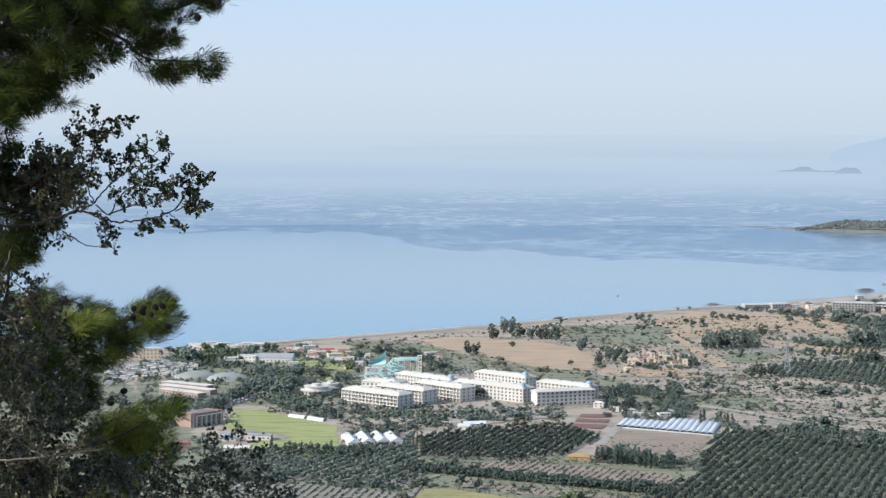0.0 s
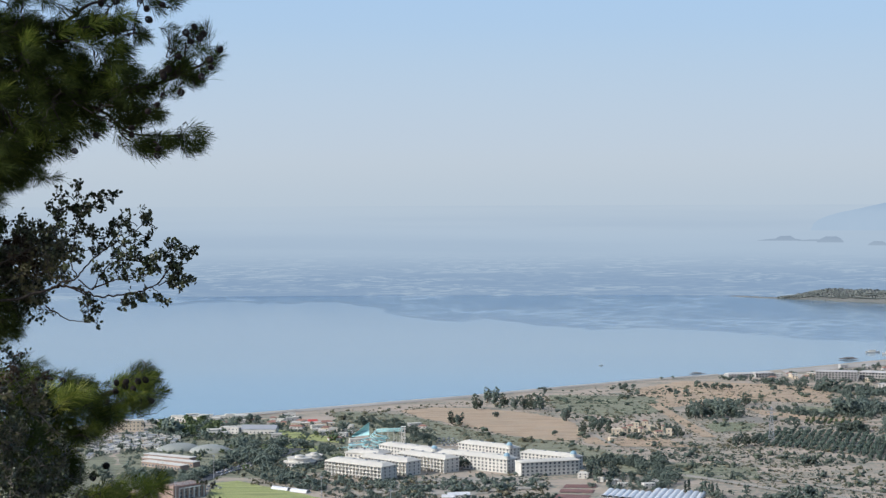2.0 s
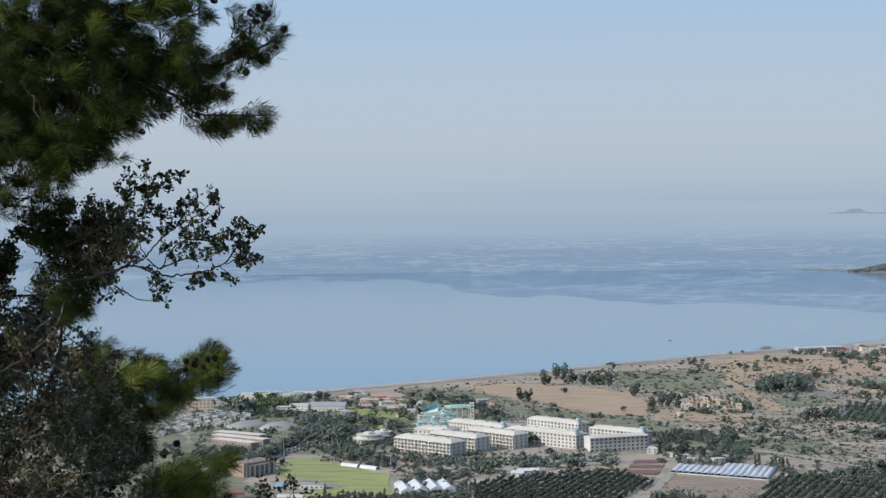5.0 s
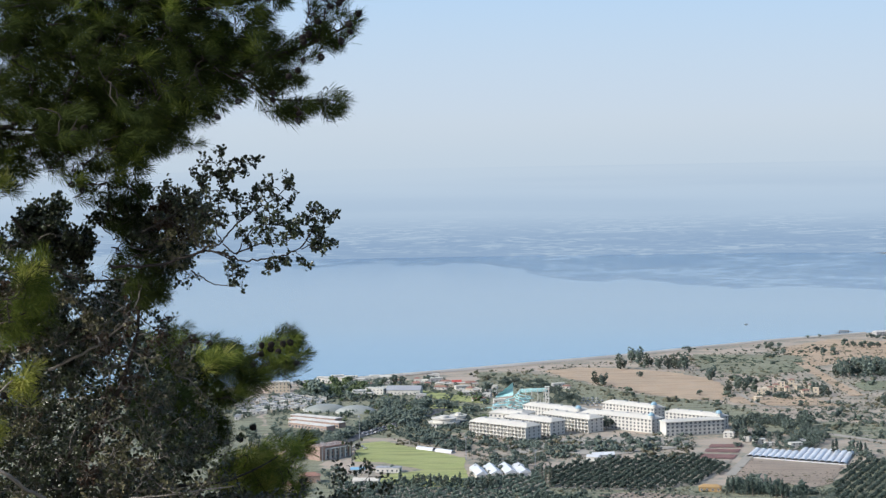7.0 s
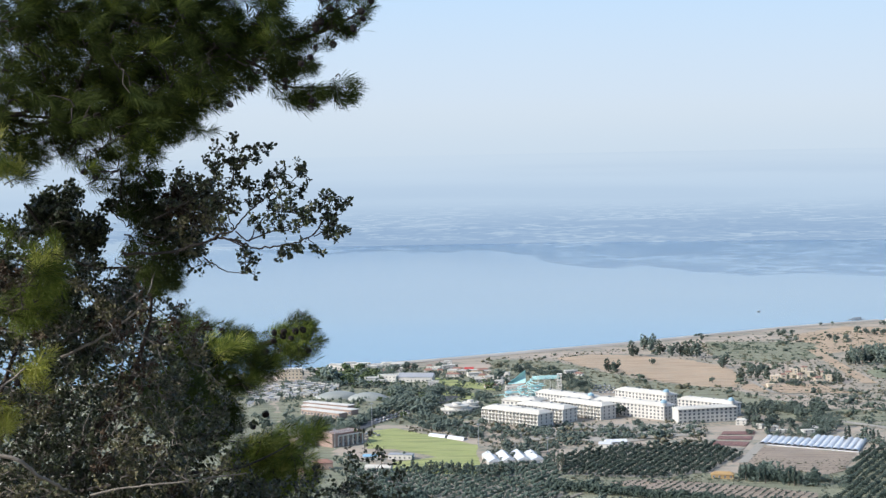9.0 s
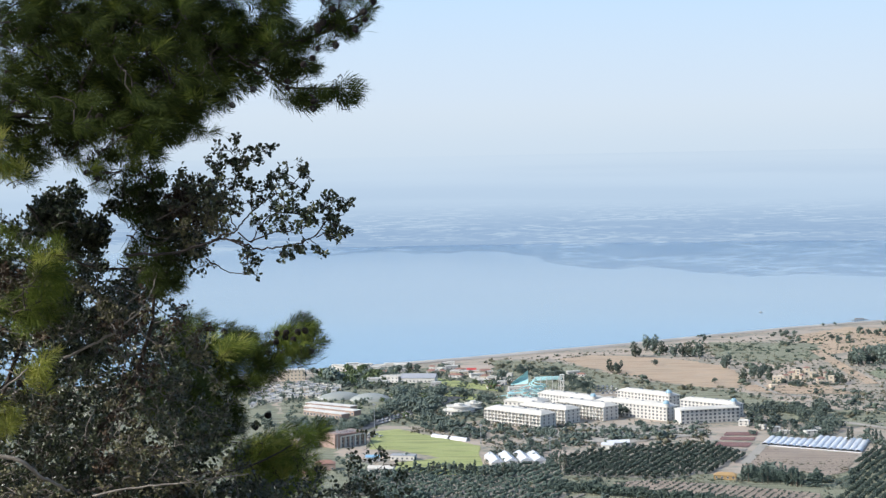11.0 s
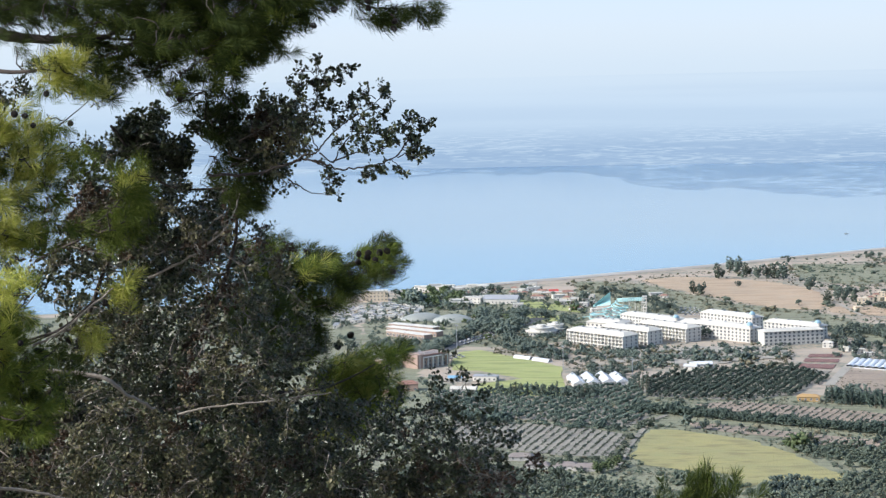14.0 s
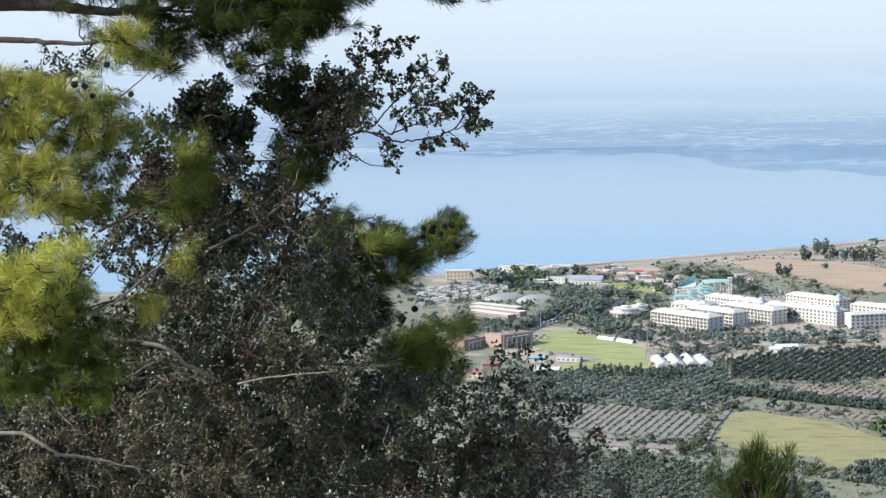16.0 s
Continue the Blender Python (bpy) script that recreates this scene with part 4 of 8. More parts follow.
scattered("hedge", [(219.9, 1402.7), (276.9, 1368.3), (330.0, 1330.6), (324.1, 1306.6), (251.8, 1345.5), (212.3, 1381.4)], 90, 1.9, 2.4, "broadleaf", "hedge between orchard and road", "hedge", 69, 24, 0.32, 0.4)

BELT = [(-99.5, 2006.1), (-26.7, 1982.9), (-2.7, 1930.3), (36.5, 1851.6), (78.5, 1787.6), (134.0, 1735.6), (192.9, 1611.9), (278.2, 1568.4), (266.8, 1503.9), (182.4, 1524.6), (125.7, 1627.7), (79.6, 1696.5), (29.3, 1754.4), (-23.4, 1738.9), (-93.4, 1882.8)]
scattered("scrub", BELT, 900, 1.15, 0.9, "scrub", "grey green scrub in a belt behind the hotel", "scrub", 81, 9, 0.5, 0.5)
scattered("scrub", BELT, 45, 1.7, 2.0, "broadleaf", "dark bushes in a belt behind the hotel", "scrub", 82, 16, 0.38, 0.4)
scattered("scrub", [(129.6, 2141.7), (195.7, 2191.6), (262.3, 2138.9), (252.9, 1987.8), (208.1, 1936.1), (185.6, 1886.6), (140.8, 1979.4)], 240, 1.3, 1.0, "olivetree", "low grey green bushes on pasture", "scrub", 83, 9, 0.5, 0.6)
scattered("scrub", [(119.7, 2260.7), (241.8, 2315.4), (283.5, 2203.0), (260.8, 2126.5), (164.3, 2128.5), (112.2, 2117.3)], 45, 1.6, 1.3, "olivetree", "dark low thickets near the beach", "scrub", 84, 14, 0.4, 0.5)
scattered("woods", [(137.4, 1592.0), (175.7, 1633.9), (203.3, 1597.5), (208.4, 1511.4), (187.7, 1457.5), (130.3, 1458.7)], 70, 3.4, 5.6, "broadleaf", "tall dark trees behind the white hotel", "trees", 85, 60, 0.2)
scattered("woods", [(-19.6, 1772.4), (-2.5, 1798.0), (9.2, 1759.0), (5.4, 1722.0), (-18.0, 1722.5)], 26, 3.0, 5.0, "broadleaf", "dark trees between slides and hotel", "trees", 86, 50, 0.22)
scattered("woods", [(-86.3, 1546.1), (-43.0, 1507.6), (2.7, 1471.0), (30.1, 1501.4), (80.9, 1513.9), (96.9, 1477.0), (37.7, 1441.8), (-37.1, 1453.3), (-87.0, 1477.0)], 95, 2.3, 3.6, "broadleaf", "dark garden trees before the white hotel", "trees", 87, 44, 0.25)
RESORT = [(-295.4, 1811.8), (-274.6, 1872.4), (-156.2, 1952.6), (-78.1, 1789.6), (-71.2, 1629.3), (-133.8, 1552.7), (-178.7, 1533.1), (-249.5, 1539.6)]
scattered("woods", RESORT, 260, 1.9, 2.8, "broadleaf", "small dark garden trees of the resort", "trees", 73, 34, 0.28, 0.35, [TURF])
scattered("woods", RESORT, 90, 2.0, 2.8, "pale_leaf", "small light green garden trees of the resort", "trees", 74, 34, 0.28, 0.35, [TURF])
scattered("herbs", RESORT, 1500, 0.9, 0.7, "olivetree", "garden shrubs of the resort", "grass", 75, 5, 0.55, 0.5)
scattered("woods", [(183.1, 1882.1), (245.8, 1882.1), (241.8, 1780.8), (216.0, 1755.1), (176.0, 1780.8)], 46, 2.3, 3.4, "broadleaf", "dark garden trees round cream villas", "trees", 76, 40, 0.26)
scattered("woods", [(126.9, 1542.9), (191.2, 1513.9), (190.2, 1453.3), (151.5, 1441.8), (123.3, 1471.0)], 70, 2.3, 3.6, "broadleaf", "dark trees among village houses", "trees", 77, 40, 0.26)
scattered("woods", [(201.1, 1593.6), (227.3, 1480.0), (218.5, 1422.0), (199.6, 1441.8), (188.8, 1495.2)], 20, 2.2, 3.6, "broadleaf", "dark trees behind the tunnels", "trees", 78, 40, 0.26)
# ---- hotel ----
PANE = {}


def window_mesh(w, h):
    """A window: a pane set into a frame."""
    key = (w, h)
    if key not in PANE:
        bm = box(-w / 2, w / 2, -0.05, 0.02, 0, h)
        PANE[key] = bm_mesh("window", bm, M["glass"])
        bm = bmesh.new()
        for x0, x1, z0, z1 in ((-w / 2 - 0.1, w / 2 + 0.1, h, h + 0.1), (-w / 2 - 0.15, w / 2 + 0.15, -0.12, 0), (-w / 2 - 0.1, -w / 2, 0, h), (w / 2, w / 2 + 0.1, 0, h), (-0.04, 0.04, 0, h)):
            add_box(bm, x0, x1, -0.12, 0.02, z0, z1)
        PANE[key, "frame"] = bm_mesh("window_frame", bm, M["white"])
    return PANE[key], PANE[key, "frame"]


def windows(parent, length, storeys, step, w, h, first, rise, y=0.0, turn=0.0, x0=0.0):
    """Rows of windows along one face of a building; the face looks to -y before it is turned."""
    pane, surround = window_mesh(w, h)
    n = max(1, int(length / step))
    for s in range(storeys):
        for k in range(n):
            x = x0 + (k + 0.5) * length / n
            m = pose(0, 0, 0, 0, 0, turn) @ pose(x, y, first + s * rise)
            o = part("window", pane, None, parent, m=m)
            part("window_frame", surround, None, o)


def facade_pose(a, b):
    """A pose at a whose x runs along the ground from a to b."""
    d = Vector(b) - Vector(a)
    return pose(a[0], a[1], 2.0, 0, 0, math.degrees(math.atan2(d.y, d.x))), d.length


def sloped_roof(length, depth, z, rise, inset):
    """A low roof that slopes in on all sides to a flat crown."""
    bm = bmesh.new()
    inset = min(inset, depth * 0.4, length * 0.3)
    low = [bm.verts.new(p) for p in ((-0.5, -0.7, z), (length + 0.5, -0.7, z), (length + 0.5, depth + 0.5, z), (-0.5, depth + 0.5, z))]
    top = [bm.verts.new(p) for p in ((inset, inset, z + rise), (length - inset, inset, z + rise), (length - inset, depth - inset, z + rise), (inset, depth - inset, z + rise))]
    bm.faces.new(low[::-1])
    bm.faces.new(top)
    for k in range(4):
        bm.faces.new((low[k], low[(k + 1) % 4], top[(k + 1) % 4], top[k]))
    return bm


def hotel_block(a, b, depth, height, storeys, label, balconies=False, dome_end=False, raised=True, wall="white"):
    m, length = facade_pose(a, b)
    t = thing("hotel_block", m, label, "hotel building", "blocks of the white hotel")
    part("wall", box(0, length, 0, depth, 0, height, 0.15), M[wall], t)
    part("cornice", box(-0.6, length + 0.6, -0.8, depth + 0.6, height, height + 0.45, 0.08), M["roofwhite" if wall == "white" else wall], t)
    part("roof", sloped_roof(length, depth, height + 0.45, 2.3 if raised else 1.0, 4.2 if raised else 2.2), M["roofwhite" if wall == "white" else wall], t, "pale low sloping roof with a flat crown")
    if raised:
        for k in range(4):
            x = length * (0.14 + 0.22 * k)
            part("roof_unit", box(x, x + 1.6, depth * 0.42, depth * 0.55, height + 2.7, height + 3.5, 0.1), M["grey"], t)
    rise = height / storeys
    windows(t, length, storeys, 3.9, 1.9, 1.7, 0.9, rise)
    windows(t, depth, storeys, 4.5, 1.5, 1.6, 0.9, rise, -length, 90.0)
    if balconies:
        n = max(2, int(length / 3.9))
        for s in range(1, storeys + 1):
            bm = box(-0.2, length + 0.2, -1.9, -0.02, s * rise - 0.25, s * rise, 0.05)
            if s < storeys:
                add_box(bm, -0.2, length + 0.2, -1.9, -1.75, s * rise, s * rise + 0.55)
            part("balcony", bm, M[wall], t)
        pier = bm_mesh("pier", box(-0.22, 0.22, -1.86, -0.02, 0, height - 0.3), M[wall])
        for k in range(n + 1):
            part("pier", pier, None, t, m=pose(k * length / n, 0, 0))
    if dome_end:
        bm = bmesh.new()
        bmesh.ops.create_cone(bm, cap_ends=True, segments=14, radius1=2.7, radius2=2.7, depth=2.6, matrix=pose(length - 2.4, 2.6, height + 1.75))
        part("turret", bm, M["white"], t)
        bm = bmesh.new()
        bmesh.ops.create_uvsphere(bm, u_segments=16, v_segments=10, radius=2.75, matrix=pose(length - 2.4, 2.6, height + 3.05))
        bmesh.ops.delete(bm, geom=[v for v in bm.verts if v.co.z < height + 2.95], context="VERTS")
        part("dome", bm, M["dome"], t, "pale blue tiled dome")
    return t


BALC = "white hotel block with rows of pier-framed balconies"
PLAINB = "white hotel block with rows of dark windows"
DOMED = "white hotel block with a blue corner dome"
hotel_block((-83.2, 1549.4), (-35.7, 1507.6), 17, 11.4, 4, BALC, True)
hotel_block((-55.4, 1572.9), (-15.9, 1536.3), 16, 11.4, 4, BALC, True)
hotel_block((-23.7, 1593.6), (15.5, 1552.7), 16, 11.4, 4, BALC, True)
hotel_block((-42.1, 1651.5), (6.3, 1600.6), 16, 11.0, 4, DOMED, False, True)
hotel_block((8.8, 1598.0), (66.5, 1547.8), 15, 11.2, 4, DOMED, False, True)
hotel_block((28.1, 1662.9), (71.6, 1619.5), 14, 11.0, 4, DOMED, False, True)
hotel_block((80.3, 1600.9), (123.3, 1565.1), 13, 10.4, 4, DOMED, False, True)
hotel_block((76.9, 1526.0), (126.0, 1542.9), 13, 11.6, 4, PLAINB, False, False, False)
hotel_block((-71.2, 1629.3), (-41.1, 1611.3), 20, 7.5, 2, "low white hotel hall with a flat roof")


def round_pavilion(at, radius, label):
    t = thing("pavilion", pose(at[0], at[1], 2.0), label, "pavilion")
    for k, (r, z0, z1, mat) in enumerate(((radius, 0, 3.4, "white"), (radius * 1.08, 3.4, 3.9, "roofwhite"), (radius * 0.78, 3.9, 6.6, "white"), (radius * 0.86, 6.6, 7.0, "roofwhite"), (radius * 0.3, 7.0, 8.8, "white"))):
        bm = bmesh.new()
        bmesh.ops.create_cone(bm, cap_ends=True, segments=24, radius1=r, radius2=r, depth=z1 - z0, matrix=pose(0, 0, (z0 + z1) / 2))
        part("storey" if mat == "white" else "terrace", bm, M[mat], t)
    pane, surround = window_mesh(2.6, 1.9)
    for k in range(14):
        a = 180 + 180 * k / 13
        m = pose(0, 0, 0, 0, 0, a + 90) @ pose(0, -radius * 0.99, 0.8)
        part("window", pane, None, t, m=m)


round_pavilion((-109.0, 1604.2), 13.0, "round white two-storey pavilion with terraces")
round_pavilion((-97.9, 1622.0), 9.0, "small round white pavilion with terraces")


# ---- other buildings ----
def gable_roof(w, d, h, rise, over=0.5):
    bm = bmesh.new()
    x0, x1, y0, y1 = -w / 2 - over, w / 2 + over, -d / 2 - over, d / 2 + over
    v = [bm.verts.new(p) for p in ((x0, y0, h), (x1, y0, h), (x1, y1, h), (x0, y1, h), (x0, 0, h + rise), (x1, 0, h + rise))]
    for q in ((0, 1, 5, 4), (2, 3, 4, 5), (0, 4, 3), (1, 2, 5), (0, 3, 2, 1)):
        bm.faces.new([v[i] for i in q])
    return bm


def hip_roof(w, d, h, rise, over=0.5):
    bm = bmesh.new()
    x0, x1, y0, y1 = -w / 2 - over, w / 2 + over, -d / 2 - over, d / 2 + over
    k = min(w, d) * 0.45
    v = [bm.verts.new(p) for p in ((x0, y0, h), (x1, y0, h), (x1, y1, h), (x0, y1, h), (x0 + k, 0, h + rise), (x1 - k, 0, h + rise))]
    for q in ((0, 1, 5, 4), (2, 3, 4, 5), (0, 4, 3), (1, 2, 5), (0, 3, 2, 1)):
        bm.faces.new([v[i] for i in q])
    return bm


def house(at, w, d, h, turn, label, roof="flat", wall="white", cover="roofwhite", storeys=1, group="", category="house"):
    t = thing("house", pose(at[0], at[1], 2.0, 0, 0, turn), label, category, group)
    part("wall", box(-w / 2, w / 2, -d / 2, d / 2, 0, h, 0.08), M[wall], t)
    if roof == "flat":
        bm = box(-w / 2 - 0.3, w / 2 + 0.3, -d / 2 - 0.3, d / 2 + 0.3, h, h + 0.35, 0.05)
        part("roof", bm, M[cover], t)
    else:
        part("roof", (gable_roof if roof == "gable" else hip_roof)(w, d, h, min(w, d) * 0.24), M[cover], t)
    windows(t, w, storeys, 3.6, 1.3, 1.3, 0.9, h / storeys, -d / 2, 0, -w / 2)
    return t


rng = np.random.default_rng(41)
# white holiday village towards the shore
VILLAGE = [(-293.3, 1798.4), (-269.1, 1834.7), (-233.9, 1798.4), (-230.9, 1755.1), (-251.5, 1713.8), (-277.0, 1697.8), (-299.1, 1652.2), (-323.8, 1775.5)]
models = []
for k in range(5):
    models.append(house((-900.0 - 30 * k, 1500.0), 3.6 + 0.4 * k, 4.0 + 0.5 * (k % 3), 2.6 + 0.3 * (k % 3), 0, "small white flat-roofed holiday house", "flat", "cream" if k == 3 else "white", "grey" if k in (1, 2) else "roofwhite", 1, "houses of the holiday village"))
count = 0
for i in range(34):
    for j in range(22):
        x, y = -330.0 + 6.2 * i + rng.normal(0, 0.7) + 0.35 * (j % 2), 1640.0 + 9.4 * j + rng.normal(0, 0.9) + 0.7 * i
        if rng.random() < 0.66 and inside(VILLAGE, np.array([x]), np.array([y]))[0] and count < 290:
            copy_thing(models[(i * 3 + j) % 5], pose(x, y, 2.0, 0, 0, 6.0 + rng.uniform(-5, 5)))
            count += 1
for k, m0 in enumerate(models):
    m0.matrix_basis = pose(VILLAGE[0][0] + 8 + 11 * k, VILLAGE[0][1] + 6 * (k % 2), 2.0, 0, 0, 8 * k)
scattered("village_trees", VILLAGE, 130, 1.6, 3.0, "broadleaf", "dark garden trees between holiday houses", "trees", 51, 36, 0.27)

# beach houses and terraces near the shore
for k in range(26):
    u = k / 25.0
    a, b = Vector((-157.9, 1937.1)), Vector((-74.1, 1825.5))
    p = a.lerp(b, u) + Vector((rng.normal(0, 8), rng.normal(0, 22)))
    w = rng.uniform(5, 9)
    house(p, w, rng.uniform(4.5, 6.5), rng.uniform(2.6, 4.2), rng.uniform(-20, 20), "low pale beach house among trees" if k % 4 else "low beach house under a terracotta roof", "flat" if k % 4 else "hip", "cream" if k % 3 else "white", "roofwhite" if k % 4 else "terracotta", 1, "houses by the beach")
for k in range(14):
    u = k / 13.0
    a, b = Vector((-259.0, 1947.4)), Vector((-197.0, 1947.4))
    p = a.lerp(b, u) + Vector((rng.normal(0, 5), rng.normal(0, 10)))
    house(p, rng.uniform(7, 14), 7.0, rng.uniform(3.0, 5.5), rng.uniform(-15, 15), "low white beach house at the water's edge", "flat", "white", "roofwhite", 1, "houses by the beach")
house((-294.7, 1862.8), 26, 12, 10, 10, "cream apartment house among trees", "flat", "cream", "roofwhite", 3, "", "apartment house")
house((-163.5, 1834.7), 34, 16, 4.5, -6, "grey sheet-roofed hall of the resort", "gable", "white", "grey", 1, "", "hall")
house((-191.3, 1834.7), 20, 10, 6, -20, "white resort building with a flat roof", "flat", "white", "roofwhite", 2)
house((-206.9, 1825.5), 14, 9, 5, 12, "white resort building with a flat roof", "flat", "white", "roofwhite", 1)
house((-115.8, 1901.7), 9, 7, 4.0, 5, "small beach bar under a red awning", "gable", "white", "red", 1, "", "beach bar")
house((182.1, 1798.4), 8, 7, 6.5, -8, "ruined cream villa with narrow towers", "flat", "cream", "cream", 2, "cream villas", "villa")
VILLAS = [(188.1, 1825.5), (191.7, 1807.4), (199.6, 1834.7), (207.7, 1862.8), (209.1, 1825.5), (218.4, 1867.6), (220.7, 1834.7), (223.0, 1794.0), (234.1, 1844.0), (233.3, 1798.4)]
for k, p in enumerate(VILLAS):
    house(p, 4.5 + (k * 5) % 4, 5, 4.2 + 0.8 * ((k * 3) % 4), -12 + (k * 17) % 25, "cream villa with a terracotta roof" if k % 3 else "cream villa with a flat roof", "hip" if k % 3 else "flat", "cream", "terracotta" if k % 3 else "cream", 2, "cream villas", "villa")
house((174.9, 1759.3), 7, 6, 3.4, 15, "small lone cream farmhouse on dry ground", "flat", "cream", "cream", 1, "", "farmhouse")
for k, p in enumerate([(139.5, 1501.4), (148.0, 1486.0), (127.4, 1520.3), (154.5, 1471.0), (180.2, 1480.0), (173.6, 1462.1)]):
    house(p, 6.5 + (k * 3) % 4, 6, 3.0 + 0.6 * (k % 3), (k * 23) % 40 - 20, "white village house beside the tunnels", "flat" if k % 2 else "hip", "white", "roofwhite", 2, "village houses")
house((93.6, 1272.2), 15, 7, 3.0, -8, "low ochre farm building at the orchard's edge", "hip", "orange", "orange", 1, "", "farm building")
for k, p in enumerate([(-74.4, 1051.3), (-58.3, 1049.4), (-47.0, 1045.6), (-85.8, 1074.4), (-105.8, 1076.3), (-112.0, 1056.5)]):
    house(p, 14, 8, 2.3, -12 + 4 * k, "low farm shed with a grey brown roof", "hip", "palewall", "shedroof", 1, "farm sheds", "shed")
house((-192.9, 1281.9), 16, 9, 4.5, -10, "terracotta-roofed house below the brick hotel", "hip", "cream", "terracotta", 1)
house((-185.9, 1318.2), 14, 9, 5.0, 10, "terracotta-roofed house below the brick hotel", "hip", "brick", "terracotta", 1)
house((-144.6, 1306.6), 18, 7, 3.2, -6, "low white-roofed shed beside trees", "gable", "white", "roofwhite", 1, "", "shed")
house((-156.1, 1355.5), 10, 6, 3.2, 6, "blue-roofed shed beside trees", "gable", "white", "blue", 1, "", "shed")
house((-133.9, 1360.6), 18, 8, 3.5, -8, "low white clubhouse beside the turf", "flat", "white", "grey", 1, "", "clubhouse")
house((24.1, 1419.2), 16, 7, 3.0, 10, "small shed under white sheeting", "gable", "white", "poly", 1, "", "shed")
house((16.3, 1408.2), 9, 6, 3.0, -14, "small shed under pale grey sheeting", "gable", "white", "poly", 1, "", "shed")


def brick_hotel(a, b, depth, height, label):
    m, length = facade_pose(a, b)
    t = thing("hotel", m, label, "hotel building")
    part("wall", box(0, length, 0, depth, 0, height, 0.1), M["brick"], t)
    part("tower", box(-6.0, 0.6, -1.0, depth + 1.0, 0, height + 1.4, 0.1), M["brick"], t)
    part("tower", box(length - 0.6, length + 2.5, -1.0, depth + 1.0, 0, height + 0.6, 0.1), M["brick"], t)
    n = int(length / 4.4)
    pier = bm_mesh("pier", box(-0.5, 0.5, -1.6, -0.02, 0, height - 1.6), M["white"])
    for k in range(n + 1):
        part("pier", pier, None, t, m=pose(k * length / n, 0, 0))
    bm = box(-0.3, length + 0.3, -1.9, -0.02, height - 1.6, height - 1.0)
    part("cornice", bm, M["white"], t)
    part("roof", box(-0.3, length + 0.3, -0.3, depth + 0.3, height, height + 0.5), M["terracotta"], t)
    bar = bm_mesh("roof_bar", box(0.5, length - 0.5, 0, 0.5, height + 0.5, height + 0.9), M["white"])
    for k in range(4):
        part("roof_bar", bar, None, t, m=pose(0, depth * (0.1 + 0.22 * k), 0))
    windows(t, length, 3, 4.4, 2.2, 2.0, 0.8, (height - 1.0) / 3)


brick_hotel((-188.6, 1419.2), (-172.4, 1438.9), 16, 9.5, "brick and cream hotel wing with tall piers")
brick_hotel((-216.8, 1408.6), (-205.2, 1431.8), 16, 7.0, "lower brick and cream hotel wing with tall piers")


def low_terrace(a, b, depth, label):
    """A long row of holiday rooms under ribbed pergola roofs."""
    m, length = facade_pose(a, b)
    t = thing("terrace_row", m, label, "holiday rooms", "long terrace rows")
    part("wall", box(0, length, 0, depth, 0, 4.2, 0.05), M["brick"], t)
    part("roof", box(-0.4, length + 0.4, -0.6, depth + 0.4, 4.2, 4.6, 0.05), M["white"], t)
    windows(t, length, 1, 4.0, 2.4, 2.0, 0.6, 4.2)


low_terrace((-248.1, 1629.3), (-199.2, 1593.6), 9, "long low row of brick rooms with white roofs")
low_terrace((-244.3, 1604.2), (-207.1, 1572.9), 9, "long low row of brick rooms with white roofs")
low_terrace((-249.5, 1651.5), (-205.7, 1622.0), 9, "long low row of brick rooms with white roofs")


def sports_dome(at, length, width, height, turn, label):
    """A lens-shaped membrane hall."""
    vs, fs, n, k = [], [], 18, 10
    for i in range(n + 1):
        u = -1 + 2 * i / n
        half = width / 2 * (1 - u * u) ** 0.55
        top = height * (1 - u * u) ** 0.7
        for j in range(k + 1):
            a = math.pi * j / k
            vs.append((u * length / 2, math.cos(a) * half, math.sin(a) * top))
    for i in range(n):
        for j in range(k):
            b = i * (k + 1) + j
            fs.append((b, b + 1, b + k + 2, b + k + 1))
    t = thing("sports_dome", pose(at[0], at[1], 2.0, 0, 0, turn), label, "sports hall", "membrane sports halls")
    part("membrane", tri_mesh("membrane", vs, fs, M["court"], True), None, t)
    part("base_wall", box(-length * 0.46, length * 0.46, -width * 0.3, width * 0.3, 0, 1.2), M["white"], t)


sports_dome((-196.2, 1697.8), 40, 30, 6.5, -4, "grey green lens-shaped membrane hall")
sports_dome((-226.6, 1713.8), 42, 30, 6.0, 22, "grey green lens-shaped membrane hall")


# ---- white sheds ----
def white_shed(at, turn):
    t = thing("shed", pose(at[0], at[1], 2.0, 0, 0, turn), "white gable-roofed storage shed in a row of four", "shed", "row of white sheds")
    part("wall", box(-18, 18, -4.5, 4.5, 0, 2.8, 0.05), M["white"], t)
    part("roof", gable_roof(36, 9.0, 2.8, 2.6, 0.2), M["poly"], t)
    part("door", box(-18.08, -18.005, -1.5, 1.5, 0, 2.4), M["grey"], t)


for p in ((-66.8, 1345.5), (-56.7, 1350.5), (-46.1, 1353.0), (-36.3, 1353.0)):
    white_shed(p, 101.0)


